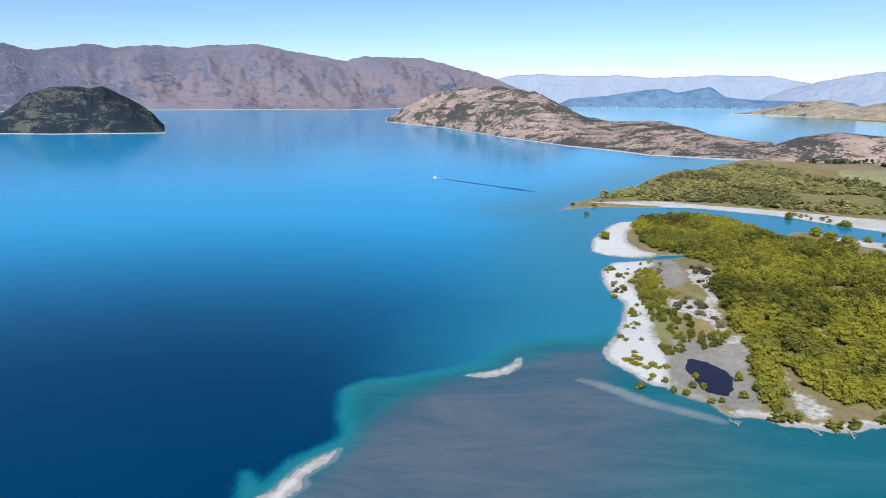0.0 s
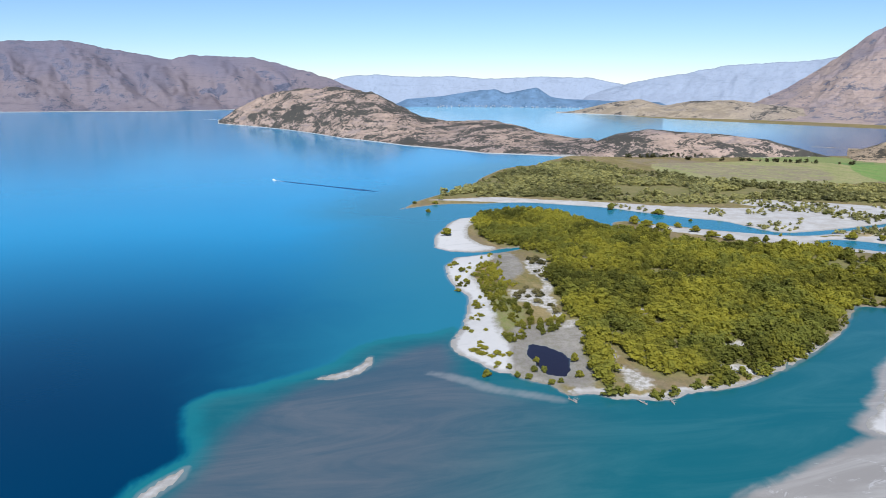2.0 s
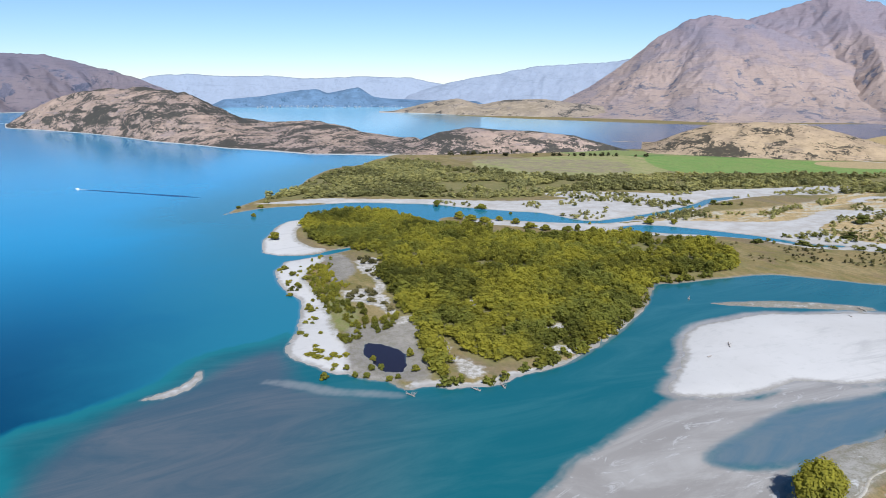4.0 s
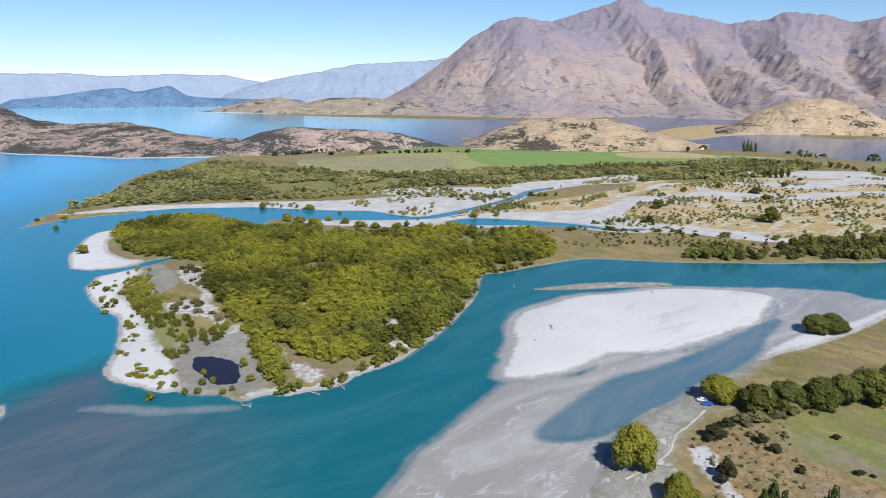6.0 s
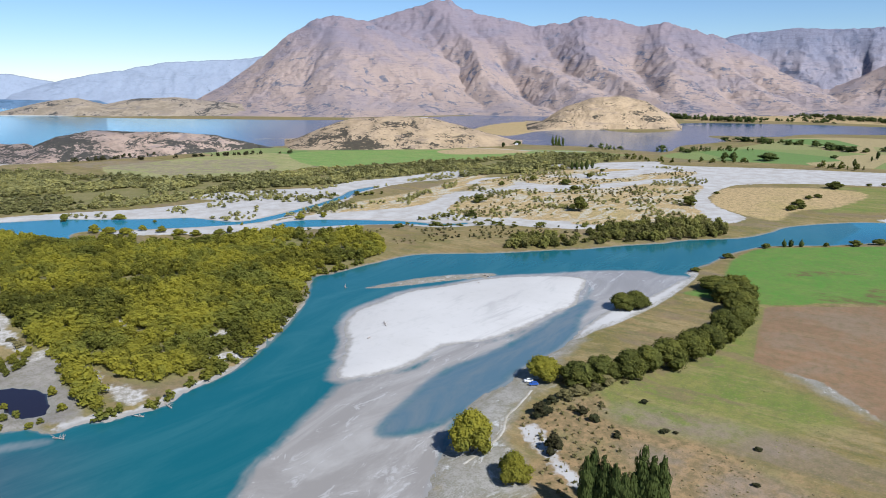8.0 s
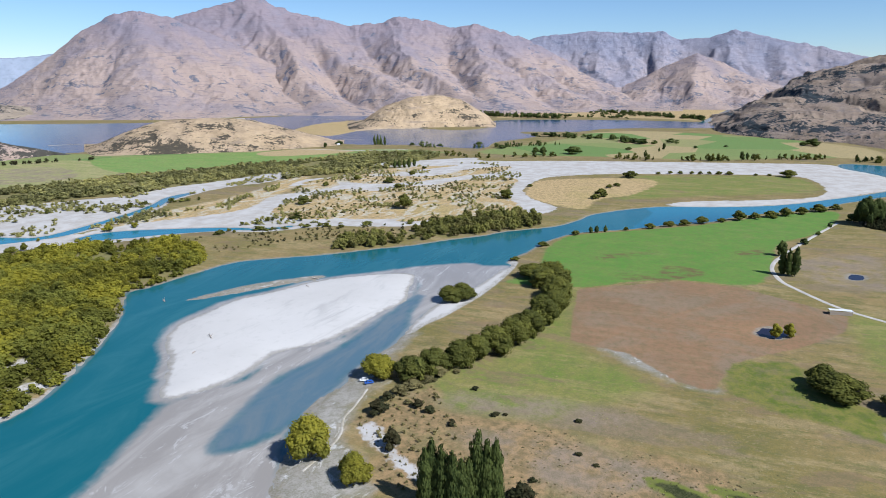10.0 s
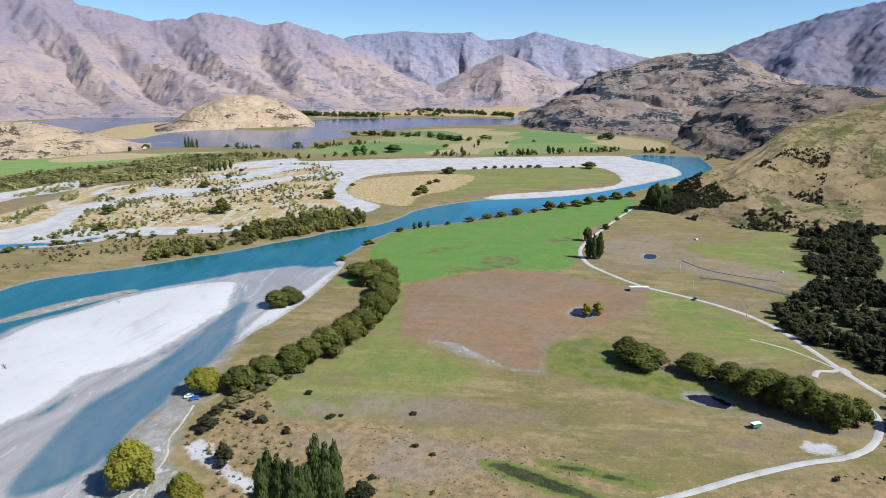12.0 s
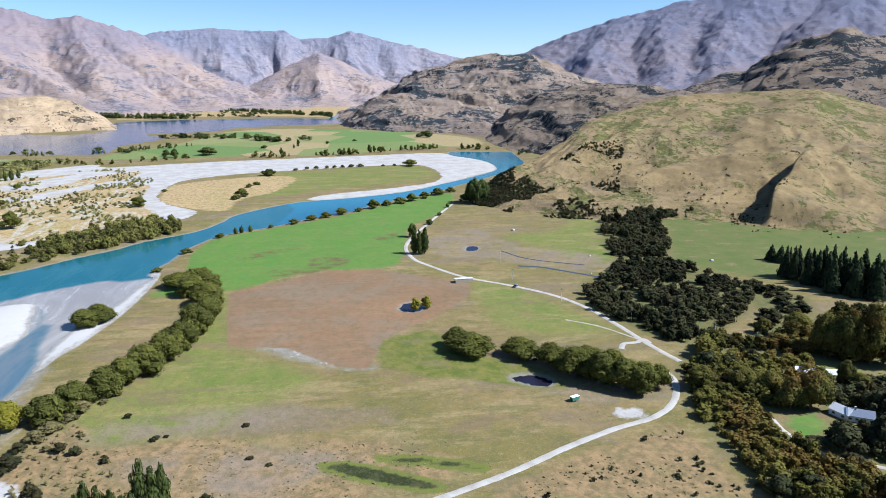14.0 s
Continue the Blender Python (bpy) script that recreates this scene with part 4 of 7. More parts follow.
def hill(name, label, material, crest, base, far, across=240, deep=56, power=1.0, spur=0.35, rough=0.05, grain=(14, 5), seed=1, group="", bluff=None, spurs=(), cut=0.3, terrace=0.0):
    """A hill or range seen across the plain: crest heights and foot distances by bearing in degrees, (far) the crest's distance."""
    cb, ch = np.array(crest, float).T
    bb, bd = np.array(base, float).T
    fb, fd = np.array(far, float).T
    bearing = np.linspace(cb[0], cb[-1], across)
    top = np.interp(bearing, cb, ch)
    if across > 100:
        top = np.convolve(np.pad(top, 2, "edge"), [0.1, 0.2, 0.4, 0.2, 0.1], "valid")
    foot, back = np.interp(bearing, bb, bd), np.interp(bearing, fb, fd)
    s = np.concatenate([np.linspace(-0.04, 1, deep), np.linspace(1.06, 1.9, 12)])[:, None]
    r = foot + (back - foot) * s
    r = np.minimum(r, 4930 + 0 * s)
    a = np.radians(bearing)[None, :]
    x, y = r * np.sin(a), r * np.cos(a)
    up = np.clip(s, 0, 1)
    rise = 0.3 * up + 0.7 * up * up * (3 - 2 * up) if power < 0 else 1 - (1 - up) ** power
    form = np.where(s <= 1, rise, np.maximum(1 - (s - 1) * 1.15, -0.1))
    width = np.radians(bearing)[None, :] * foot.mean()
    run = (back - foot).mean()
    wander = (fbm(width / run * 2.0, up * 2.0 + 0 * width, 3, seed + 40) - 0.5) * 1.1
    gully = ridged(width / run * grain[0] / 4 + wander, up * 1.3 + wander, 7, seed, 0.58) ** 1.3
    broad = ridged(width / run * grain[1] / 5 + wander, up * 0.6, 3, seed + 11, 0.5)
    body = 3.7 * up * (1 - up)
    z = top * form + spur * top.max() * 0.85 * body * ((gully - 0.62) * 0.62 + (broad - 0.6) * 0.42) * np.clip(top / top.max() * 1.6, 0, 1)
    if spurs:
        # valleys between spur lines that run from the crest (first bearing) to the foot (second), steeper on one flank
        sway = (fbm(up * 3.0 + 0 * width, width / run * 3.0, 4, seed + 60) - 0.5) * 2.6
        lines = [foot_at + (top_at - foot_at) * up**0.8 + 0.6 * np.sin(up * 5 + k * 2.1) for k, (top_at, foot_at) in enumerate(spurs)]
        here = bearing[None, :] + sway + 0 * up
        low, high = np.full(here.shape, bearing[0] - 4.0), np.full(here.shape, bearing[-1] + 4.0)
        for line in lines:
            low = np.where(line <= here, np.maximum(low, line), low)
            high = np.where(line > here, np.minimum(high, line), high)
        gap = np.maximum(high - low, 0.3)
        share = (here - low) / gap
        vale = np.where(share < 0.62, share / 0.62, (1 - share) / 0.38)
        side = ridged(here * 0.9, up * 7 + here * 0.5, 5, seed + 71, 0.55) - 0.6
        z = z - cut * top.max() * np.clip(gap / 7.0, 0.25, 1.0) * vale**1.15 * 3.8 * up**1.15 * (1 - up) * np.clip(top / top.max() * 1.4, 0, 1)
        z = z + 0.12 * cut * top.max() * side * body
    if terrace:
        lift = z / terrace + (fbm(x / 240, y / 240, 4, seed + 81) - 0.5) * 2.4
        part_up = lift - np.floor(lift)
        z = z + terrace * 0.40 * (np.clip((part_up - 0.62) / 0.26, 0, 1) - part_up) * np.clip(form * 4, 0, 1)
    knob = fbm(x / 45, y / 45, 5, seed + 21, 0.55) - 0.5
    z = z + rough * top.max() * knob * np.clip(form * 3, 0, 1) * np.clip(top / top.max() * 2, 0, 1)
    if bluff:
        edge_at, height, low, high = bluff
        past = bearing - edge_at - (s - low) * 7.0 - 0.7 * (fbm(s * 12, s * 0, 4, 4) - 0.5)
        lift = np.clip(past / 0.3, 0, 1) * np.clip((s - low) / 0.025, 0, 1) * np.clip((high - s) / 0.18, 0, 1)
        z = z + height * lift * np.clip(1 - past / 7, 0, 1)
    z = np.where(s <= 0, -3, z)
    z = np.where(np.abs(s) < 0.02, np.minimum(z, 0.5), z)
    ob = new(name, quad_mesh(name, np.stack([x, y, z], -1).reshape(-1, 3), grid_faces(*x.shape)))
    ob.data.materials.append(material)
    tagged(ob, label, "hill" if "hill" in name or "knoll" in name else "island" if "island" in name else "mountain", group=group)
    HILLS[name] = (bearing, foot, back, s[:, 0], z)
    return ob


def hill_height(name, x, y):
    bearing, foot, back, s, z = HILLS[name]
    a, r = math.degrees(math.atan2(x, y)), math.hypot(x, y)
    k = int(np.clip(np.searchsorted(bearing, a), 0, len(bearing) - 1))
    t = (r - foot[k]) / (back[k] - foot[k])
    return float(np.interp(t, s, z[:, k]))


def range_material(name, low, high, rock, bush, scale=1.0, tall=400.0, rocky=0.5, bushy=0.5, strand=0.0):
    """Mountain tussock: tan low slopes, darker tops, grey rock in broken bands, scrub in hollows; blue tints carry
    haze.
    """
    n = Nodes(name, 0.95, 0.1)
    xyz = n.node("ShaderNodeSeparateXYZ")
    n.tree.links.new(n.place, xyz.inputs[0])
    normal = n.node("ShaderNodeSeparateXYZ")
    n.tree.links.new(n.node("ShaderNodeNewGeometry").outputs["Normal"], normal.inputs[0])
    wide, patch = n.noise(260 * scale, 6, 0.6, None, 0.4), n.noise(95 * scale, 9, 0.7, (0.75, 0.75, 1.7), 0.7)
    band, speck, grit = n.noise(24 * scale, 8, 0.78, (0.28, 0.28, 2.8), 0.5), n.noise(34 * scale, 9, 0.8), n.noise(7 * scale, 6, 0.8)
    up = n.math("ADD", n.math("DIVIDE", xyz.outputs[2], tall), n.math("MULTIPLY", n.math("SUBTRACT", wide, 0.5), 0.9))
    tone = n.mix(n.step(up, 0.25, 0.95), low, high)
    tone = n.mix(n.math("MULTIPLY", n.step(wide, 0.45, 0.62), 0.45), tone, tuple(0.5 * (a + b) for a, b in zip(rock, high)))
    tone = n.mix(n.math("MULTIPLY", n.step(band, 0.53, 0.60), 0.55), tone, tuple(v * 0.72 for v in high))
    steep = n.math("ADD", n.math("SUBTRACT", 1.0, normal.outputs[2]), n.math("MULTIPLY", n.math("SUBTRACT", patch, 0.5), 1.6))
    tone = n.mix(n.math("MULTIPLY", n.step(steep, 0.62 - rocky * 0.5, 0.76 - rocky * 0.5), 0.85), tone, n.mix(n.step(grit, 0.35, 0.65), rock, tuple(v * 0.62 for v in rock)))
    growth = n.math("ADD", n.math("ADD", n.math("MULTIPLY", patch, 0.6), n.math("MULTIPLY", speck, 0.6)), n.math("MULTIPLY", up, -0.08))
    tone = n.mix(n.math("MULTIPLY", n.step(growth, 0.78 - bushy * 0.3, 0.83 - bushy * 0.3), 0.8), tone, n.mix(grit, bush, tuple(v * 0.5 for v in bush)))
    tone = n.mix(n.math("MULTIPLY", n.step(speck, 0.60, 0.68), 0.5), tone, tuple(min(1.0, v * 1.35) for v in low))
    tone = n.mix(n.math("MULTIPLY", n.step(grit, 0.48, 0.68), 0.4), tone, tuple(v * 0.5 for v in rock))
    if strand:
        above = n.math("ADD", xyz.outputs[2], n.math("MULTIPLY", n.math("SUBTRACT", grit, 0.5), strand * 2))
        tone = n.mix(n.step(above, strand * 1.2, strand * 0.6), tone, (0.40, 0.37, 0.33))
    n.colour(tone)
    n.bump(n.math("ADD", n.math("MULTIPLY", n.noise(22 * scale, 10, 0.8, (1.0, 1.0, 0.7), 0.5), 2.0), grit), 6.0 * scale, 0.9)
    return n.material


# tussock and rock tones shifted to blue and lavender, haze put into the colour
M_RANGE = range_material("hazed_tussock_range", (0.205, 0.168, 0.175), (0.168, 0.147, 0.175), (0.152, 0.15, 0.195), (0.085, 0.10, 0.145), 1.15, 360, 0.54, 0.54, 2.2)
M_PEAK = range_material("hazed_tussock_peak", (0.395, 0.297, 0.242), (0.255, 0.208, 0.222), (0.222, 0.22, 0.268), (0.130, 0.152, 0.205), 1.0, 480, 0.54, 0.53)
M_SOUTH = range_material("hazed_valley_head_range", (0.36, 0.305, 0.305), (0.25, 0.245, 0.295), (0.215, 0.23, 0.30), (0.15, 0.185, 0.265), 1.3, 420, 0.5, 0.5)
M_BLUE = range_material("hazed_distant_range", (0.255, 0.215, 0.23), (0.19, 0.188, 0.24), (0.165, 0.18, 0.245), (0.095, 0.125, 0.195), 1.2, 600, 0.5, 0.5)
# aerial haze painted as pale blue base colours on the farthest land
M_HAZE = hill_material("hazed_farthest_range", (0.245, 0.275, 0.325), (0.235, 0.27, 0.325), (0.22, 0.26, 0.32), 0.3, 0.2, 3.0, 0.0, False, 0.3, 0.92)
M_TOWN = hill_material("hazed_far_hill", (0.12, 0.19, 0.275), (0.11, 0.175, 0.26), (0.08, 0.145, 0.22), 0.3, 0.5, 2.0, 0.0, False, 0.3)
M_ROCKY = hill_material("rocky_scrub_hill", (0.39, 0.285, 0.215), (0.235, 0.198, 0.195), (0.078, 0.072, 0.058), 0.46, 0.80, 1.0, 1.5, True)
M_GOLD = hill_material("golden_knoll", (0.46, 0.335, 0.20), (0.28, 0.215, 0.165), (0.085, 0.072, 0.05), 0.36, 0.64, 1.1, 0.0, True)
M_DARK = hill_material("dark_scrub_hill", (0.09, 0.09, 0.07), (0.09, 0.09, 0.10), (0.020, 0.028, 0.036), 0.45, 0.84, 0.9, 1.6, True)
# M_CRAG tones made paler, distance haze mixed into the base colours
M_MESA = hill_material("hazed_far_crag", (0.39, 0.292, 0.208), (0.21, 0.185, 0.188), (0.060, 0.075, 0.083), 0.28, 0.71, 2.0, 0.0, True, 0.9)
M_CRAG = hill_material("crag", (0.36, 0.267, 0.178), (0.19, 0.168, 0.166), (0.040, 0.050, 0.053), 0.30, 0.71, 1.8, 0.0, True, 1.0)
M_POINT = hill_material("rocky_golden_point", (0.36, 0.285, 0.195), (0.25, 0.21, 0.19), (0.085, 0.08, 0.07), 0.45, 0.6, 1.4, 2.0, True)
M_PASTURE = hill_material("hill_pasture", (0.305, 0.218, 0.102), (0.205, 0.155, 0.10), (0.150, 0.146, 0.046), 0.22, 0.66, 1.0)

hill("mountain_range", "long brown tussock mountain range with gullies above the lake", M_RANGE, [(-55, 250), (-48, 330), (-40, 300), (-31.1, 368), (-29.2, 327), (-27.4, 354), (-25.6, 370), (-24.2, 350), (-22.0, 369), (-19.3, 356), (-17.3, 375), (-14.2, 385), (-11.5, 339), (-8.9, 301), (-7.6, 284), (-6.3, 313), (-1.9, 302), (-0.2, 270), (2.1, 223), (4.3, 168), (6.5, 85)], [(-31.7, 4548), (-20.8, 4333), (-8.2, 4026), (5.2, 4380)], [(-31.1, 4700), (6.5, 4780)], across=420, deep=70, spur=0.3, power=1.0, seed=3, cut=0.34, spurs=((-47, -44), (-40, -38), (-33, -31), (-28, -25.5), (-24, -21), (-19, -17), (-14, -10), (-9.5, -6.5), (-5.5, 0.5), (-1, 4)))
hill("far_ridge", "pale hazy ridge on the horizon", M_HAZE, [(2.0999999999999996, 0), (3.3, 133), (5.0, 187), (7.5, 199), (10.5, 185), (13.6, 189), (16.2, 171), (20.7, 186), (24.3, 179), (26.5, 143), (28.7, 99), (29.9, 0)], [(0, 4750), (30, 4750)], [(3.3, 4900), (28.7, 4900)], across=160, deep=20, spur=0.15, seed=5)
hill("far_hills", "low hazy blue hills behind a lakeside town", M_TOWN, [(8.8, 0), (10.0, 45), (12.7, 62), (15.8, 100), (17.1, 107), (17.9, 79), (19.1, 100), (20.3, 118), (21.4, 58), (23.0, 45), (26.5, 35), (29.6, 33), (30.8, 0)], [(10, 4450), (30, 4300)], [(10.0, 4600), (29.6, 4600)], across=160, deep=30, spur=0.3, power=1.5, seed=6)
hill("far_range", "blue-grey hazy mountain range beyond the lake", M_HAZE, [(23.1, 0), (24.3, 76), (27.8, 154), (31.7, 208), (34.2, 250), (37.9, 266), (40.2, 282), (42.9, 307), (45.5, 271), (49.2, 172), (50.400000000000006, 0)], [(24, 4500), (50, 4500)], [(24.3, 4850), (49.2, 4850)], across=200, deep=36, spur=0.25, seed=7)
hill("golden_point_hills", "low golden grass point running into the lake", M_POINT, [(21.900000000000002, 0), (23.1, 6), (26.3, 55), (28.2, 70), (30.0, 40), (32.0, 66), (34.9, 71), (37.0, 56), (39.9, 39), (43.4, 32), (47.9, 15), (52.4, 5), (54.7, -2), (55.900000000000006, 0)], [(23.2, 3600), (30, 3250), (54.7, 2850)], [(23.1, 3700), (54.7, 3150)], across=260, deep=34, spur=0.5, power=2.0, seed=8)
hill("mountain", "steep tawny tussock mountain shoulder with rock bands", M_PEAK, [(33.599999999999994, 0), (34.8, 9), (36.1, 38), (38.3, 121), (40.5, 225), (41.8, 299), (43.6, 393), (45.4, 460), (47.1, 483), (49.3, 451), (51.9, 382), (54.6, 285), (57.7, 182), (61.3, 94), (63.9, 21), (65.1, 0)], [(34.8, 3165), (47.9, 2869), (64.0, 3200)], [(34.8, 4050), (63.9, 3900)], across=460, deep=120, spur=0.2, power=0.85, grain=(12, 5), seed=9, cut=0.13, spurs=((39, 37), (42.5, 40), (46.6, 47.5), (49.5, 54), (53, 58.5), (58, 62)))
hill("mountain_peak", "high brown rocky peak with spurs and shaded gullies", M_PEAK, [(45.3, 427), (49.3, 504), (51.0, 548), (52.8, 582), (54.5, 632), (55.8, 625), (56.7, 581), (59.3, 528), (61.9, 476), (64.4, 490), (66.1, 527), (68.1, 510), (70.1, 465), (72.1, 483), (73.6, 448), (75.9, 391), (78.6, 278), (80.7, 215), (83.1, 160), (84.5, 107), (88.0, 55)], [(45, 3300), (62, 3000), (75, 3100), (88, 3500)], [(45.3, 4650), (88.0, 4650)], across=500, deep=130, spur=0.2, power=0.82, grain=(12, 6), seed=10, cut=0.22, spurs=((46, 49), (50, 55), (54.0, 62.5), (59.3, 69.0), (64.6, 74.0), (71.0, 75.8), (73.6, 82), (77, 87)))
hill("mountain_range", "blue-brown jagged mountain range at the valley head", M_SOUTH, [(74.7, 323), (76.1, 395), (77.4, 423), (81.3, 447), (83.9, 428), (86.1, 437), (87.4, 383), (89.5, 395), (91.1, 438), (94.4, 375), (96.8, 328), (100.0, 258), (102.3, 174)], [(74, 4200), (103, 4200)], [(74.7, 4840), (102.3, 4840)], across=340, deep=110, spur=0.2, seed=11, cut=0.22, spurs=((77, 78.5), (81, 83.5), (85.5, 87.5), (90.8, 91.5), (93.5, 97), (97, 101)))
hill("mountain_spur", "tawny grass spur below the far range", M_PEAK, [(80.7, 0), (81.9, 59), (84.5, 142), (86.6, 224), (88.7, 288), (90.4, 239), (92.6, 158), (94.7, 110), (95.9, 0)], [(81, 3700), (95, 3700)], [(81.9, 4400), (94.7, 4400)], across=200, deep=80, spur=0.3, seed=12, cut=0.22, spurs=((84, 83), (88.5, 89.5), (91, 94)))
hill("rocky_hill", "low craggy hill of tan grass and dark scrub", M_MESA, [(90.4, 9), (90.7, 18), (92.4, 73), (93.8, 91), (95.3, 98), (97.9, 89), (100.0, 68), (102.1, 52), (103.3, 39)], [(90.1, 2180), (94.2, 2000), (99.2, 1930), (101.9, 1780), (106, 1760)], [(90.1, 2350), (106, 2350)], across=300, deep=80, spur=0.3, power=1.6, rough=0.16, seed=33, terrace=24.0)
hill("rocky_hill", "flat-topped rocky hill with dark scrub and bluffs", M_MESA, [(90.1, 10), (91.9, 43), (94.2, 109), (96.0, 175), (98.7, 207), (100.4, 225), (101.8, 244), (103.5, 235), (105.7, 228), (107.9, 185), (110.1, 137), (113.1, 88)], [(90.1, 2420), (94.2, 2300), (99.2, 2280), (104, 2200), (113.5, 1950)], [(90.1, 2900), (113.1, 2900)], across=360, deep=120, spur=0.20, power=1.3, rough=0.10, seed=13, terrace=46.0)
hill("rocky_hill", "dark craggy hill with scrub over brown grass", M_CRAG, [(101.5, -10), (103.7, 64), (105.9, 105), (108.1, 122), (111.5, 133), (114.4, 133), (116.5, 119), (118.9, 101)], [(101.6, 1555), (106.1, 1417), (108.5, 1285), (119, 1250)], [(101.5, 2050), (118.9, 2050)], across=340, deep=110, spur=0.26, power=1.4, rough=0.14, seed=14, terrace=34.0)
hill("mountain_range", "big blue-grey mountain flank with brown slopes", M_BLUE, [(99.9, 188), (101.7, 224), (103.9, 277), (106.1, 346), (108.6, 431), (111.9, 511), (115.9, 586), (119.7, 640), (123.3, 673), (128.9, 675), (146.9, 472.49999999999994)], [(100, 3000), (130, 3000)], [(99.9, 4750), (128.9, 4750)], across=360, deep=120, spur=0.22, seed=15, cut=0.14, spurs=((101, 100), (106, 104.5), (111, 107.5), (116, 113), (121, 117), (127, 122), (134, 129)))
hill("rocky_hill", "dark bluff hill with rock outcrops and scrub", M_CRAG, [(115.7, 84), (118.7, 152), (121.0, 171), (122.1, 208), (123.8, 262), (125.5, 287), (127.2, 302), (129.5, 271), (132.4, 244), (150.4, 170.79999999999998)], [(115, 1500), (133, 1500)], [(115.7, 2700), (132.4, 2700)], across=240, deep=90, spur=0.28, power=1.5, rough=0.08, seed=16, terrace=50.0)
hill("pasture_hill", "grassy green-brown hill pasture with rock outcrops", M_PASTURE, [(101.4, 8), (102.7, 22), (104.1, 34), (106.3, 41), (108.4, 59), (110.1, 82), (112.6, 96), (116.7, 120), (120.6, 123), (124.3, 131), (126.1, 131), (127.9, 114), (130.2, 100), (133.8, 93), (151.8, 65.1)], [(101, 850), (104, 800), (108, 760), (114, 740), (122, 740), (130, 760), (150, 760)], [(101.4, 880), (102.7, 900), (104.1, 930), (106.3, 1000), (108.4, 1080), (110.1, 1180), (112.6, 1280), (116.7, 1380), (120.6, 1430), (124.3, 1450), (126.1, 1460), (127.9, 1470), (130.2, 1480), (133.8, 1480)], across=420, deep=110, spur=0.75, power=-1, rough=0.05, grain=(9, 7), seed=17, bluff=(123.6, 32.0, 0.07, 0.46))
hill("peninsula_hill", "rocky brown headland with dark scrub along the lake", M_ROCKY, [(-6.0, 0), (-4.8, -8), (-2.8, 60), (-0.4, 111), (1.6, 128), (4.5, 132), (7.4, 114), (9.1, 80), (11.3, 42), (13.5, 35), (17.1, 44), (18.9, 37), (20.7, 20), (23.0, 13), (24.8, 23), (26.0, 0)], [(-4.8, 2790), (0.2, 2384), (4.7, 1979), (9.9, 1718), (16.2, 1533), (22.1, 1485), (24.8, 1477)], [(-4.8, 2950), (24.8, 1700)], across=420, deep=70, spur=0.35, power=1.7, rough=0.12, seed=18)
hill("grassy_knoll", "low golden knoll with dark scrub on its face", M_ROCKY, [(23.2, 0), (24.4, 3), (25.3, 24), (26.6, 37), (28.8, 49), (31.9, 44), (34.9, 39), (37.5, 31), (40.8, 8), (42.0, 0)], [(24.4, 1476), (27.6, 1486), (32.0, 1508), (37.6, 1574), (41.2, 1651)], [(24.4, 1640), (40.8, 1640)], across=200, deep=40, spur=0.3, power=1.8, rough=0.12, seed=19)
hill("grassy_knoll", "rounded golden grass knoll beside the flat farmland", M_GOLD, [(40.4, -16), (41.6, -14), (43.4, 10), (45.7, 38), (47.9, 58), (51.5, 65), (54.7, 58), (57.0, 38), (59.2, 21), (62.0, -3), (63.2, -6)], [(41.6, 1575), (47.9, 1555), (54.8, 1556), (59.3, 1622), (62.0, 1662)], [(41.6, 1750), (62.0, 1750)], across=240, deep=50, spur=0.3, power=1.7, rough=0.06, seed=20)
hill("grassy_knoll", "golden grass knoll on the edge of the bay", M_GOLD, [(58.5, -24), (59.7, -23), (63.2, 16), (64.8, 62), (66.9, 90), (69.0, 100), (71.0, 83), (73.1, 32), (74.0, -9), (75.2, -12)], [(59.7, 1989), (64.1, 2198), (67.9, 2238), (71.6, 2287), (74.0, 2275)], [(59.7, 2420), (74.0, 2420)], across=220, deep=50, spur=0.35, power=1.7, rough=0.06, seed=21)
hill("island_hill", "dark scrub-covered island with pale shoreline", M_DARK, [(-34.6, 19), (-33.0, 39), (-31.7, 49), (-31.0, 75), (-29.8, 119), (-28.4, 136), (-25.2, 139), (-23.5, 97), (-22.0, 49), (-20.9, -23)], [(-34.7, 2647), (-28.5, 2434), (-20.9, 2328)], [(-34.6, 2680), (-20.9, 2680)], across=300, deep=60, spur=0.3, power=2.0, rough=0.10, seed=22)


# ---- parts and small builders ----
def part(name, bm, material, parent=None, label=""):
    """One mesh object from a bmesh, under a thing or a part."""
    me = bpy.data.meshes.new(name)
    bm.to_mesh(me)
    bm.free()
    me.materials.append(material)
    ob = new(name, me)
    ob.parent = parent
    return tagged(ob, label)


def thing(name, label, category, place, turn=0.0, scale=(1, 1, 1), group=""):
    ob = new(name)
    ob.matrix_basis = Matrix.LocRotScale(place, Euler((0, 0, radians(turn))), scale)
    return tagged(ob, label, category, group)


def box(bm, size, centre, bevel=0.0, turn=None):
    made = bmesh.ops.create_cube(bm, size=1.0)["verts"]
    m = Matrix.Translation(centre) @ (turn or Matrix.Identity(4)) @ Matrix.Diagonal((*size, 1))
    bmesh.ops.transform(bm, matrix=m, verts=made)
    if bevel:
        edges = list({e for v in made for e in v.link_edges})
        bmesh.ops.bevel(bm, geom=edges, offset=bevel, segments=2, affect="EDGES", profile=0.6)
    return bm


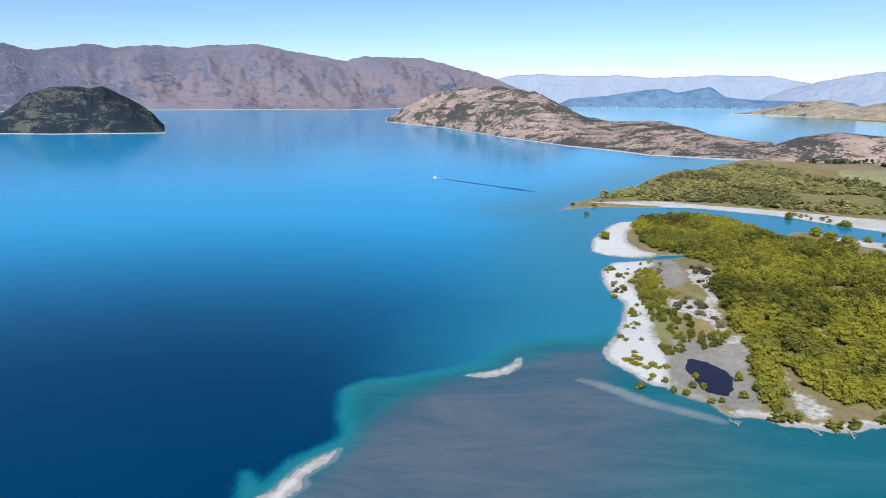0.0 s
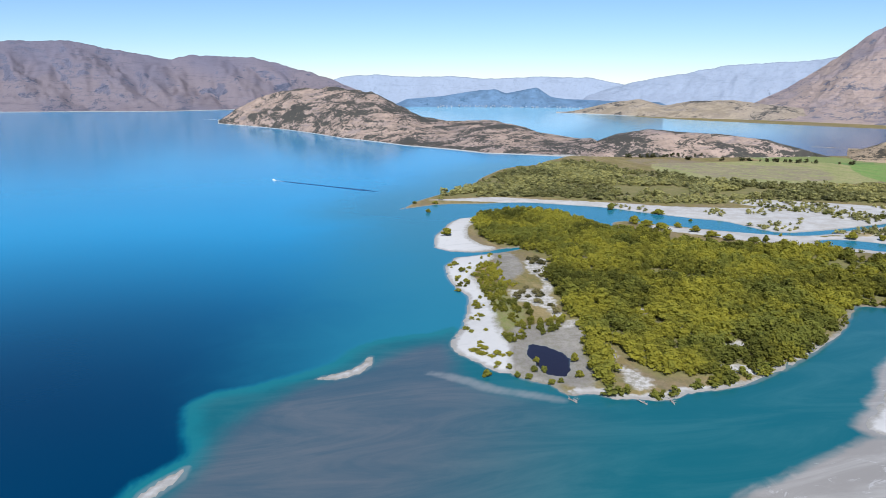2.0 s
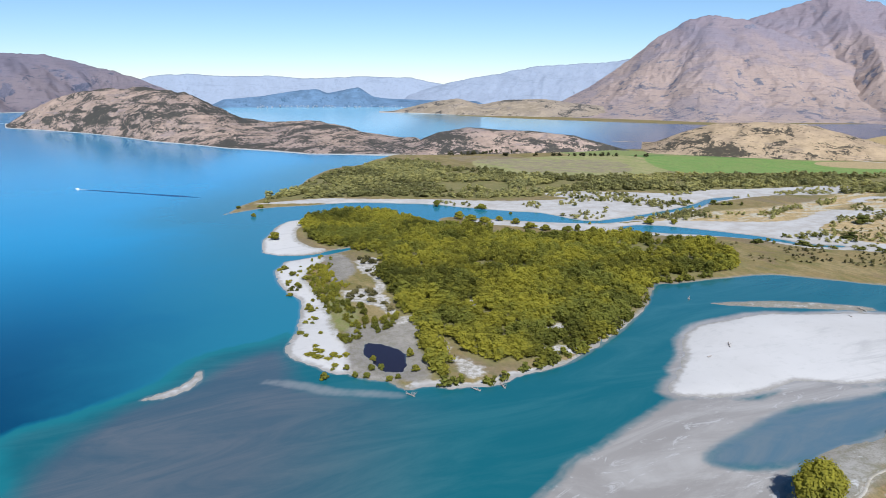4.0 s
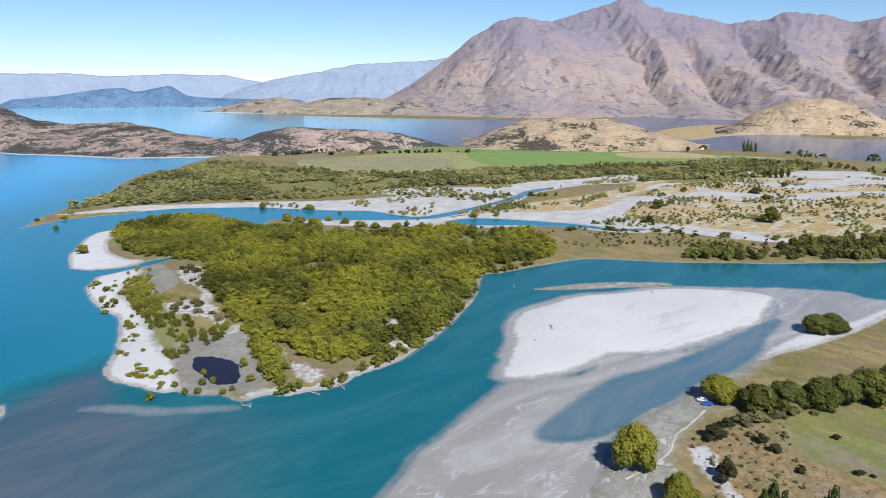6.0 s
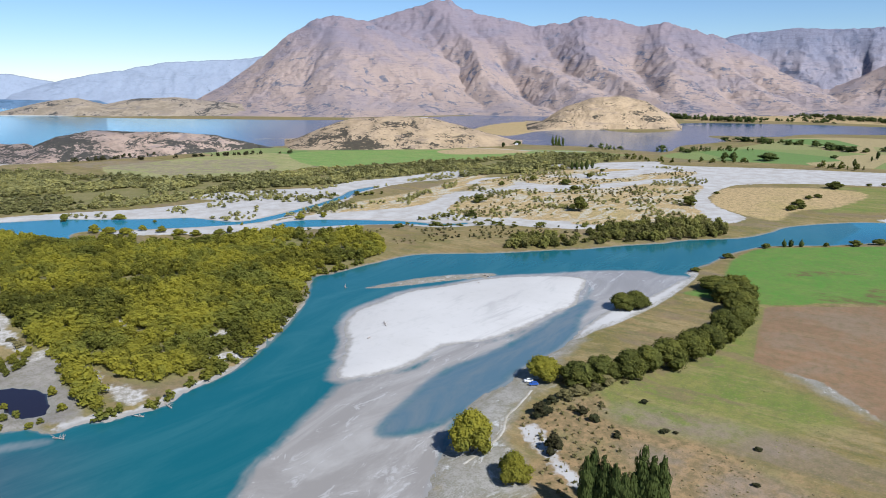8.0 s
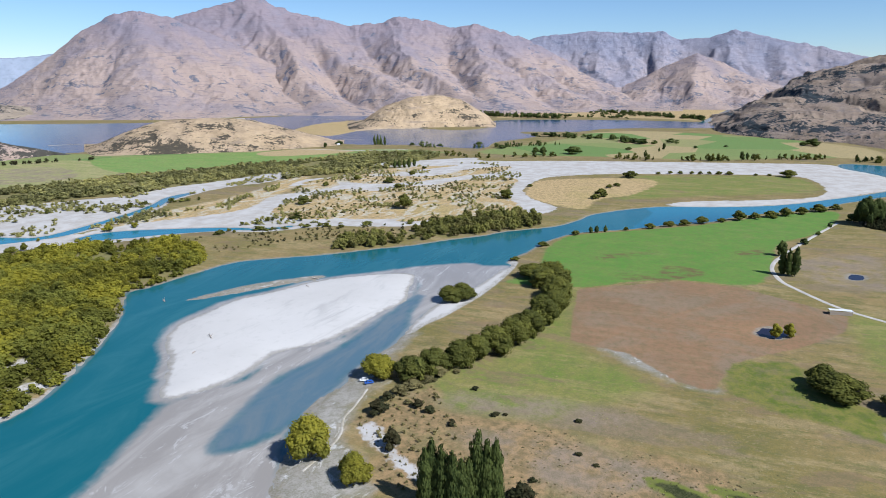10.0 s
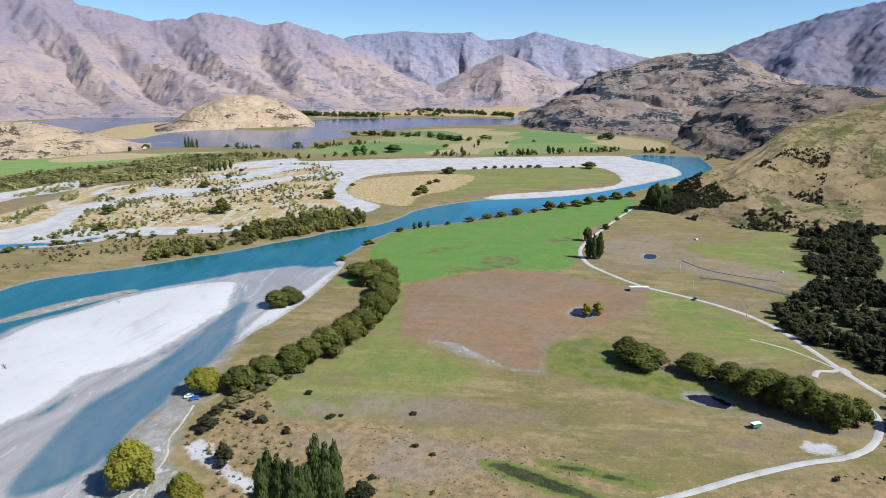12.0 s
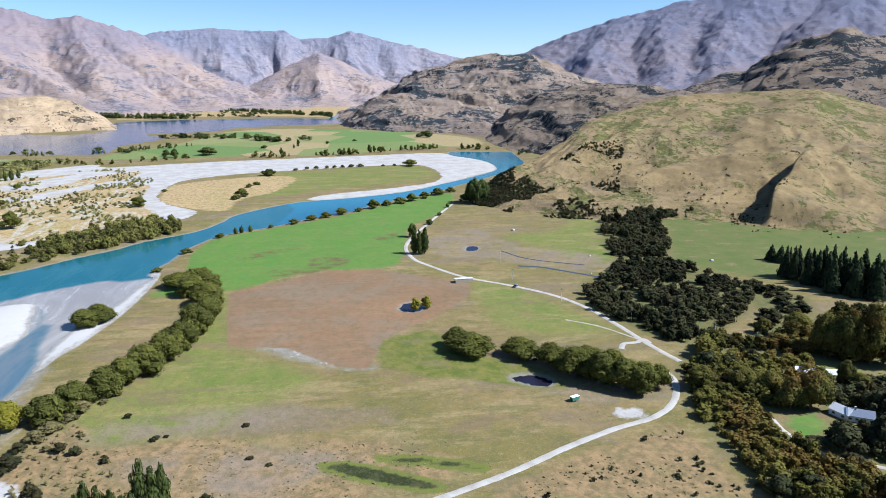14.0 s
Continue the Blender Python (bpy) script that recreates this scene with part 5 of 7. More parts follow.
def tube(bm, line, radii, sides=7):
    """A tapered tube along a line."""
    rings = []
    for k, (p, r) in enumerate(zip(line, radii)):
        ahead = Vector(line[min(k + 1, len(line) - 1)]) - Vector(line[max(k - 1, 0)])
        q = ahead.to_track_quat("Z", "Y")
        rings.append([bm.verts.new(Vector(p) + q @ Vector((r * math.cos(a), r * math.sin(a), 0))) for a in np.arange(sides) * 2 * math.pi / sides])
    for a, b in zip(rings, rings[1:]):
        for k in range(sides):
            bm.faces.new((a[k], a[(k + 1) % sides], b[(k + 1) % sides], b[k]))
    bm.faces.new(rings[0][::-1])
    bm.faces.new(rings[-1])
    return bm


def height_at(x, y):
    return float(ground_height(np.array([float(x)]), np.array([float(y)]))[0])


# ---- roads ----
def road(name, label, points, width, material, lift=0.22, seed=1):
    line = fine(points, 8, False)
    ahead = np.gradient(line, axis=0)
    ahead /= np.linalg.norm(ahead, axis=1)[:, None]
    side = np.stack([-ahead[:, 1], ahead[:, 0]], -1)
    rows = []
    for k, s in enumerate((-0.5, -0.25, 0.0, 0.25, 0.5)):
        fringe = (fbm(np.arange(len(line)) * 0.9, np.full(len(line), 3.0 * k), 3, seed) - 0.5) * (1.0 if abs(s) == 0.5 else 0)
        p = line + side * (s * width + fringe * width * 0.16)[:, None]
        z = ground_height(p[:, 0], p[:, 1]) + lift - 0.25 * (abs(s) == 0.5)
        rows.append(np.column_stack([p, np.maximum(z, 0.25)]))
    ob = new(name, quad_mesh(name, np.concatenate(rows), grid_faces(5, len(line))[:, ::-1]))
    ob.data.materials.append(material)
    return tagged(ob, label, "road", kind="structure")


n = Nodes("gravel_road", 0.95, 0.1)
n.colour(n.mix(n.step(n.noise(7, 5, 0.7), 0.35, 0.7), (0.41, 0.38, 0.33), (0.31, 0.28, 0.235)))
GRAVEL_ROAD = n.material
n = Nodes("ditch_water", 0.15, 0.4)
n.colour(n.mix(n.noise(6, 4), (0.035, 0.042, 0.06), (0.07, 0.075, 0.08)))
DITCH_WATER = n.material
road("ditch", "narrow dark water ditch across bare paddock", DITCH_A, 2.4, DITCH_WATER, 0.2, 8)
road("ditch", "wide dark water ditch beside scrub", DITCH_B, 4.2, DITCH_WATER, 0.2, 9)
n = Nodes("worn_track", 0.95, 0.1)
n.colour(n.mix(n.step(n.noise(4, 5, 0.7), 0.35, 0.65), (0.40, 0.365, 0.31), (0.29, 0.255, 0.19)))
WORN_TRACK = n.material
road("road", "pale gravel farm road across dry pasture", ROAD, 3.7, GRAVEL_ROAD)
road("road", "pale gravel road along the foot of the hill", ROAD_B, 3.7, GRAVEL_ROAD, seed=2)
road("road_spur", "short gravel turn-off beside the willows", ROAD_C, 3.4, GRAVEL_ROAD, seed=3)
road("road_drive", "gravel house drive between trees", ROAD_D, 2.6, GRAVEL_ROAD, seed=4)
road("far_road", "pale far road across green farmland", FAR_ROAD, 7.0, GRAVEL_ROAD, seed=7)
road("track", "faint wheel track on grey river gravel", TRACK, 1.6, WORN_TRACK, 0.16, 5)
road("track", "faint pale track in the pasture", FENCE_TRACK, 1.8, WORN_TRACK, 0.16, 6)


# ---- plants ----
def leaf_material(name, dark, light, through=0.25, other=None, patch=22):
    n = Nodes(name, 0.8, 0.06)
    info = n.node("ShaderNodeObjectInfo")
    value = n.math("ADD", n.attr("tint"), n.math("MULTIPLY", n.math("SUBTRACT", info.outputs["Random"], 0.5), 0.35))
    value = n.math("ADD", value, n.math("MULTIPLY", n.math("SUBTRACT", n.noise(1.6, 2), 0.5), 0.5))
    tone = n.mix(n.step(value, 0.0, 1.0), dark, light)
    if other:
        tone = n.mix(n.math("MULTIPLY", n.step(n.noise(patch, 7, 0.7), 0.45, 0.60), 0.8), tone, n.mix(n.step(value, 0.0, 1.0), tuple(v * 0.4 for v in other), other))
    n.colour(tone)
    glow = n.node("ShaderNodeBsdfTranslucent", Color=tone)
    both = n.node("ShaderNodeMixShader", Fac=through)
    n.tree.links.new(n.bsdf.outputs[0], both.inputs[1])
    n.tree.links.new(glow.outputs[0], both.inputs[2])
    n.tree.links.new(both.outputs[0], n.tree.nodes["Material Output"].inputs[0])
    return n.material


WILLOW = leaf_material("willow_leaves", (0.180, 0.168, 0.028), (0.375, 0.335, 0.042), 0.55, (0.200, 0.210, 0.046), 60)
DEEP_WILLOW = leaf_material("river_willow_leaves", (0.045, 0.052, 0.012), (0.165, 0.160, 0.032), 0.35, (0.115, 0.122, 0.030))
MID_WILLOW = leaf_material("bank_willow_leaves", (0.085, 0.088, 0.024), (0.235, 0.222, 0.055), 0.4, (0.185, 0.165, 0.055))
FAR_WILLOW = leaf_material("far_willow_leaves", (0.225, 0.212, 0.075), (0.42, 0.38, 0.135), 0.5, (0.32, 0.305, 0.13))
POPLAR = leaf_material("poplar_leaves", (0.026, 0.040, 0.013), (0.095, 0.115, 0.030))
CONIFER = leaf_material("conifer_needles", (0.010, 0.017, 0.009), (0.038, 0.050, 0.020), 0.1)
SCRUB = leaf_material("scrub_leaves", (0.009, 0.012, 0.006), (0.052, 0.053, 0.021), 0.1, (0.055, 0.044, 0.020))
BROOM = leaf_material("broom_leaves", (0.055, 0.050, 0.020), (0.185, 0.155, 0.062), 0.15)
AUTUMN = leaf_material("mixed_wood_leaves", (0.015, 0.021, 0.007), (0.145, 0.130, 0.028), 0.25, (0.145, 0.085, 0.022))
BARK = plain("bark", (0.12, 0.095, 0.07), 0.9, 0.3, 0.4)
DEAD_WOOD = plain("bleached_driftwood", (0.30, 0.26, 0.22), 0.9, 0.4, 0.35)


def ball(cuts):
    """A small round body of quads."""
    steps = np.linspace(-1, 1, cuts)
    verts, faces = [], []
    for axis in range(3):
        for sign in (-1, 1):
            start = len(verts)
            for u in steps:
                for v in steps:
                    p = np.zeros(3)
                    p[axis], p[(axis + 1) % 3], p[(axis + 2) % 3] = sign, u, v
                    verts.append(p / np.linalg.norm(p))
            f = grid_faces(cuts, cuts) + start
            faces.append(f if sign > 0 else f[:, ::-1])
    return np.array(verts), np.concatenate(faces)


ROUND, LUMP = ball(3), ball(2)


def crown(rng, shape, leaves, leaf, lobes, smooth=9):
    """Corners, quads and tints of one crown in a unit box: lumps inside, leaf sprays outside."""
    if shape == "dome":
        ang = np.arange(lobes) * 2.4 + rng.uniform(-0.5, 0.5, lobes)
        lift = np.linspace(0.0, 1.0, lobes) ** 0.8 + rng.uniform(-0.08, 0.08, lobes)
        rad = 0.33 * np.sqrt(np.clip(1 - lift * lift, 0.02, 1)) * rng.uniform(0.7, 1.1, lobes)
        size = rng.uniform(0.13, 0.24, lobes) * (1.25 if lobes < 8 else 1.0)
        centre = np.column_stack([rad * np.cos(ang), rad * np.sin(ang), 0.24 + 0.53 * lift])
        centre, size = np.concatenate([centre, [(0, 0, 0.38)]]), np.concatenate([size, [0.30]])
        size3 = size[:, None] * np.array([1, 1, 0.95])
    elif shape == "column":
        h = np.linspace(0.12, 0.93, lobes)
        size = 0.44 * np.sin(np.clip(h * 0.9 + 0.12, 0, 1) * np.pi) ** 0.6
        centre = np.column_stack([rng.normal(0, 0.06, lobes), rng.normal(0, 0.06, lobes), h])
        size3 = np.column_stack([size, size, np.full(lobes, 0.8 / lobes)])
    else:
        h = np.linspace(0.10, 0.95, lobes)
        size = 0.5 * (1.06 - h)
        centre = np.column_stack([rng.normal(0, 0.02, lobes), rng.normal(0, 0.02, lobes), h])
        size3 = np.column_stack([size, size, np.full(lobes, 0.7 / lobes)])
    verts, faces, tints = [], [], []
    count = 0
    for k, (c, r) in enumerate(zip(centre, size3)):
        body, quads = ROUND if k < smooth else LUMP
        v = body * (1 + rng.uniform(-0.16, 0.16, (len(body), 1)))
        verts.append(c + v * r * (0.80 if k < smooth else 0.74))
        faces.append(quads + count)
        # inner lumps tinted dark, darkest low down: crown shade put into the colour
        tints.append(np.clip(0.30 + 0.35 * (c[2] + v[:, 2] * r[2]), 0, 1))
        count += len(v)
    pick = rng.choice(len(centre), leaves, p=(size3[:, 0] ** 2) / (size3[:, 0] ** 2).sum())
    d = rng.normal(0, 1, (leaves, 3))
    d[:, 2] += 0.35
    d /= np.linalg.norm(d, axis=1)[:, None]
    mid = centre[pick] + d * size3[pick] * rng.uniform(0.78, 1.10, (leaves, 1))
    mid[:, 2] = np.maximum(mid[:, 2], 0.03)
    face = d + (0, 0, 0.22) + rng.normal(0, 0.2, (leaves, 3))
    face /= np.linalg.norm(face, axis=1)[:, None]
    u = np.cross(face, rng.normal(0, 1, (leaves, 3)))
    u /= np.linalg.norm(u, axis=1)[:, None]
    w = np.cross(face, u)
    a, b = leaf * rng.uniform(0.6, 1.3, (leaves, 1)), leaf * rng.uniform(0.5, 1.0, (leaves, 1))
    quads = np.stack([mid - u * a - w * b * 0.6, mid + u * a * 0.7 - w * b, mid + u * a + w * b * 0.7, mid - u * a * 0.6 + w * b], 1)
    verts.append(quads.reshape(-1, 3))
    faces.append(np.arange(leaves * 4).reshape(-1, 4) + count)
    # leaf tint rises with height as painted shading, plus random variation
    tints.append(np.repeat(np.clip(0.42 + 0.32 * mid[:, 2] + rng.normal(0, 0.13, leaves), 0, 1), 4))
    return np.concatenate(verts), np.concatenate(faces), np.concatenate(tints)


RNG = np.random.default_rng(7)
FORMS = {
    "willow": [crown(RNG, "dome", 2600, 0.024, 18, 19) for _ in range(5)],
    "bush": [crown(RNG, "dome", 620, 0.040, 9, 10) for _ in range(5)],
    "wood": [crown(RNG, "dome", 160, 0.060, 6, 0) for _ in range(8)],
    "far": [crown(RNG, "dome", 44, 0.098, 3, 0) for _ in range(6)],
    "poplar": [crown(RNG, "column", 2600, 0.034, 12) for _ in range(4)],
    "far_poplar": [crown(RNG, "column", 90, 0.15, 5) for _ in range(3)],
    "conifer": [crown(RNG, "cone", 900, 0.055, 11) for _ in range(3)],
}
CROWNS = {}


def crown_mesh(form, k, material):
    key = (form, k, material.name)
    if key not in CROWNS:
        v, f, t = FORMS[form][k]
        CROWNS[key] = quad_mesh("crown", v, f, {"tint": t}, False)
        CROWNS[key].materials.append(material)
    return CROWNS[key]


def trunk_mesh(seed, tall):
    rng = random.Random(seed)
    bm = bmesh.new()
    lean = (rng.uniform(-0.03, 0.03), rng.uniform(-0.03, 0.03))
    tube(bm, [(0, 0, -0.04), (lean[0], lean[1], 0.2), (lean[0] * 2, lean[1] * 2, 0.85 if tall else 0.55)], [0.045, 0.032, 0.012])
    for k in range(2 if tall else 5):
        a = k * 1.3 + rng.uniform(0, 0.8)
        r = 0.12 if tall else rng.uniform(0.2, 0.34)
        z = 0.3 if tall else rng.uniform(0.12, 0.25)
        tube(bm, [(lean[0], lean[1], z), (r * 0.5 * math.cos(a), r * 0.5 * math.sin(a), z + 0.14), (r * math.cos(a), r * math.sin(a), z + 0.34)], [0.022, 0.015, 0.006], 5)
    me = bpy.data.meshes.new("trunk")
    bm.to_mesh(me)
    bm.free()
    me.materials.append(BARK)
    return me


TRUNKS = [trunk_mesh(k, False) for k in range(4)]
TALL_TRUNKS = [trunk_mesh(k + 10, True) for k in range(3)]


def tree(name, label, category, form, material, x, y, tall, wide, group, z=None):
    k = RNG.integers(len(FORMS[form]))
    z = height_at(x, y) if z is None else z
    ob = thing(name, label, category, (x, y, max(z, -0.3) - 0.1), RNG.uniform(0, 360), (wide * 1.06, wide * RNG.uniform(0.92, 1.1), tall * RNG.uniform(0.96, 1.06)), group)
    trunks = TALL_TRUNKS if form in ("poplar", "conifer", "far_poplar") else TRUNKS
    new("trunk", trunks[RNG.integers(len(trunks))]).parent = ob
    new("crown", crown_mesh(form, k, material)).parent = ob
    return ob


def plant(spots, name, label, category, form, material, group):
    for x, y, tall, wide in spots:
        tree(name, label, category, form, material, x, y, tall, wide, group)


plant(SHORE_WILLOWS, "willow_tree", "broad yellow-green willow on the river gravel", "tree", "willow", WILLOW, "willows on the near shore")
plant(BELT_WILLOWS, "willow_tree", "dense olive-green willow in a belt beside pasture", "tree", "willow", DEEP_WILLOW, "willow belt")
plant(DARK_SHRUBS, "shrub", "round dark green shrub in dry grass", "shrub", "bush", SCRUB, "dark shrubs")
plant(BROOM_SHRUBS, "broom_shrub", "brownish broom shrub below the willows", "shrub", "bush", BROOM, "broom shrubs")
plant(FRONT_POPLARS, "poplar_tree", "tall narrow dark green poplar in a clump", "tree", "poplar", POPLAR, "poplars near the shore")
plant(PLAIN_SHRUBS, "low_shrub", "low dark shrub standing in pale pasture", "shrub", "bush", SCRUB, "pasture shrubs")
plant(POND_WILLOWS, "small_willow", "small bright willow standing in a field pond", "tree", "bush", WILLOW, "pond willows")
plant(ROAD_POPLARS, "poplar_tree", "slender dark poplar beside the gravel road", "tree", "poplar", POPLAR, "poplars by the road")
plant(ROAD_TREES, "roadside_tree", "small green tree beside the gravel road", "tree", "bush", POPLAR, "roadside trees")
plant(FIELD_WILLOWS, "willow_tree", "dark green willow in a thicket in the pasture", "tree", "willow", DEEP_WILLOW, "willow thicket in the pasture")
plant(GROVE_TREES, "grove_tree", "tall dark green tree at the end of the paddock", "tree", "willow", POPLAR, "grove by the river")
plant(BANK_BUSHES, "bank_willow", "low green willow bush on the river bank", "shrub", "bush", DEEP_WILLOW, "bank willows")
plant(BANK_POPLARS, "young_poplar", "young upright poplar at the river edge", "tree", "far_poplar", POPLAR, "young poplars")
plant(ISLAND_BUSHES, "island_tree", "small dark tree on the gravel island", "tree", "bush", DEEP_WILLOW, "trees on the gravel island")
plant(BRAID_TREES, "lone_willow", "lone round willow on dry river flats", "tree", "bush", DEEP_WILLOW, "trees on the river flats")
plant(CHANNEL_BUSHES, "channel_willow", "small willow clump on white channel gravel", "shrub", "bush", WILLOW, "willow clumps by the channel")
plant(POND_BUSHES, "pond_bush", "round yellow-green willow bush beside dark pond", "shrub", "bush", WILLOW, "bushes round the pond")
plant(BEACH_BUSHES, "beach_bush", "small yellow-green bush on white beach gravel", "shrub", "bush", WILLOW, "bushes on the beach")
plant(BLOCK_POPLARS, "far_poplar", "dark upright poplar in a far row", "tree", "far_poplar", POPLAR, "far poplar rows")
plant(FARM_TREES, "farm_tree", "dark shelter tree on green farmland", "tree", "bush", POPLAR, "farmland trees")
plant([(x, y, tall, wide * 1.5) for x, y, tall, wide in CONIFERS], "conifer_tree", "tall dark conifer in a shelter belt", "tree", "conifer", CONIFER, "conifer belt")
plant(HOUSE_TREES, "garden_tree", "large dark garden tree near the farmhouse", "tree", "willow", AUTUMN, "trees round the farmhouse")
plant(HOUSE_TREES_B, "garden_tree", "dense dark green tree below the farmhouse", "tree", "bush", SCRUB, "trees below the farmhouse")


def scatter(outline, spacing, seed, inset=1.0, jitter=0.42):
    """Places spread unevenly inside an outline."""
    rng = np.random.default_rng(seed)
    p = np.array(outline)
    xs, ys = np.arange(p[:, 0].min(), p[:, 0].max(), spacing), np.arange(p[:, 1].min(), p[:, 1].max(), spacing * 0.87)
    x, y = np.meshgrid(xs, ys)
    x = x + (np.arange(len(ys)) % 2)[:, None] * spacing / 2
    x, y = (v.ravel() + rng.uniform(-jitter, jitter, v.size) * spacing for v in (x, y))
    keep = edge_distance(outline, x, y, 60) > inset
    return x[keep], y[keep]


def wood(name, label, x, y, tall, wide, tint, form, material, seed, z=None, trunks=True):
    """Many trees as one mesh."""
    rng = np.random.default_rng(seed)
    z = ground_height(x, y) if z is None else z
    verts, faces, tints, count = [], [], [], 0
    stem = np.array([(0.03 * math.cos(a), 0.03 * math.sin(a), h) for h in (-0.03, 0.45) for a in (0, 2.1, 4.2)])
    stem_faces = np.array([(0, 1, 4, 3), (1, 2, 5, 4), (2, 0, 3, 5)])
    for k in range(len(x)):
        v, f, t = FORMS[form][rng.integers(len(FORMS[form]))]
        if trunks:
            v, f, t = np.concatenate([v, stem]), np.concatenate([f, stem_faces + len(v)]), np.concatenate([t, np.zeros(6)])
        a = rng.uniform(0, 6.28)
        s, c = math.sin(a), math.cos(a)
        w = wide[k]
        verts.append(np.column_stack([x[k] + w * (c * v[:, 0] - s * v[:, 1]), y[k] + w * (s * v[:, 0] + c * v[:, 1]), z[k] - 0.15 + tall[k] * v[:, 2]]))
        faces.append(f + count)
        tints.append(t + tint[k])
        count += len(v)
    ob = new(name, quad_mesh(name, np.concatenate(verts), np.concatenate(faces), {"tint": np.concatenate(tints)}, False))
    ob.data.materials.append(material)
    return tagged(ob, label, "woodland", kind="stuff")


def wood_in(name, label, outline, spacing, tall, form, material, seed, wide=1.35, bare=0.0, avoid=(), tint=0.0, inset=1.5, patch=60):
    x, y = scatter(outline, spacing, seed, inset)
    rng = np.random.default_rng(seed + 1)
    open_ = fbm(x / patch, y / patch, 4, seed) + rng.uniform(-0.08, 0.08, len(x))
    keep = (open_ > bare) & (land_edge(x, y) > 1.0)
    for other in avoid:
        keep &= edge_distance(other, x, y, 30) < 0.5
    x, y = x[keep], y[keep]
    swell = fbm(x / 35, y / 35, 3, seed + 3)
    grow = rng.uniform(0.5, 1.45, len(x))
    h = tall * (0.5 + 0.9 * swell) * (0.3 + 0.7 * grow) * rng.uniform(0.85, 1.15, len(x))
    w = spacing * wide * (0.25 + 0.75 * grow) * rng.uniform(0.85, 1.25, len(x))
    shade = tint + (fbm(x / 60, y / 60, 5, seed + 8, 0.6) - 0.5) * 2.4 + rng.normal(0, 0.18, len(x))
    return wood(name, label, x, y, h, w, shade, form, material, seed)


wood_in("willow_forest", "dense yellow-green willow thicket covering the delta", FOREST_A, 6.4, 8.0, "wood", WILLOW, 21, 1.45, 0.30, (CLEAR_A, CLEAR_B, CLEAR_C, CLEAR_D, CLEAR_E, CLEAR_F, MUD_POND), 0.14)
wood_in("willow_forest_far", "dense olive willow woodland beyond the channel", FOREST_B, 10.0, 7.5, "far", FAR_WILLOW, 22, 1.4, 0.34, (GRAVEL_N,), 0.0)
wood_in("bank_woodland", "dark mixed willows along the river bank", FOREST_C, 6.0, 9.0, "wood", MID_WILLOW, 23, 1.4, 0.36, (), 0.05)
wood_in("braid_willows", "young willow scrub between gravel braids", FOREST_D, 6.0, 5.0, "far", FAR_WILLOW, 24, 1.0, 0.40, (), 0.05)
wood_in("hill_scrub_forest", "dark native scrub forest at the hill foot", FOREST_E, 5.8, 7.5, "wood", SCRUB, 25, 1.3, 0.44, (), 0.0, 1.5, 26)
wood_in("garden_woodland", "mixed autumn woodland below the farm drive", FOREST_F, 5.0, 6.5, "wood", AUTUMN, 26, 1.4, 0.22, (LAWN, HOUSE_YARD), 0.0)
wood_in("garden_woodland", "dark mixed trees round the farmhouse lawns", FOREST_H, 6.0, 9.0, "wood", AUTUMN, 33, 1.4, 0.37, (), -0.05, 1.5, 30)
wood_in("garden_woodland", "dense dark trees below the farmhouse", FOREST_I, 5.5, 8.0, "wood", SCRUB, 34, 1.45, 0.25, (HOUSE_YARD,), 0.05, 1.5, 30)
wood_in("hill_scrub_forest", "scattered dark scrub on the hill paddock", FOREST_J, 8.0, 5.0, "wood", SCRUB, 35, 1.0, 0.44, (), 0.0, 1.5, 26)
wood_in("delta_shrubs", "scattered low willow shrubs on sandy ground", FOREST_G, 4.6, 3.4, "wood", WILLOW, 27, 0.85, 0.36, (CLEAR_A,), 0.1, 1.5, 18)
wood_in("delta_shrubs", "small orange-tipped willow shrubs on beach gravel", BEACH_S, 6.0, 2.4, "wood", WILLOW, 127, 0.7, 0.56, (), 0.25, 2.5, 12)
wood_in("delta_shrubs", "grey leafless shrubs in sandy clearings", CLEAR_A, 6.0, 3.4, "wood", BROOM, 128, 0.9, 0.52, (), 0.2, 1.0, 12)
wood_in("rough_grass_shrubs", "low shrubs on the grassy river strip", GREEN_I, 8.0, 2.4, "far", BROOM, 129, 0.5, 0.46, (), 0.2, 1.5, 20)
wood_in("dry_flat_shrubs", "small brown and green shrubs on dry flats", TAN_B, 11.0, 2.2, "far", BROOM, 28, 0.35, 0.49, (), 0.2)
wood_in("dry_flat_shrubs", "small brown shrubs on tan grass", TAN_C, 11.0, 2.4, "far", BROOM, 29, 0.35, 0.46, (), 0.2)
wood_in("braid_shrubs", "scattered willow clumps on pale braided gravel", FLATS, 9.0, 3.4, "far", FAR_WILLOW, 81, 0.7, 0.58, (), 0.0, 1.5, 40)
wood_in("braid_shrubs", "sparse willow saplings on white channel gravel", GRAVEL_N, 9.0, 4.4, "far", FAR_WILLOW, 82, 0.85, 0.60, (), 0.05, 1.5, 45)
wood_in("slope_shrubs", "small dark shrubs on the dry near slope", SLOPE_E, 6.5, 1.6, "far", SCRUB, 30, 0.38, 0.42, (), 0.1)
wood_in("rough_grass_shrubs", "brown bracken and small shrubs in rough grass", ROUGH_D, 6.0, 1.5, "far", BROOM, 31, 0.36, 0.45, (), 0.1)


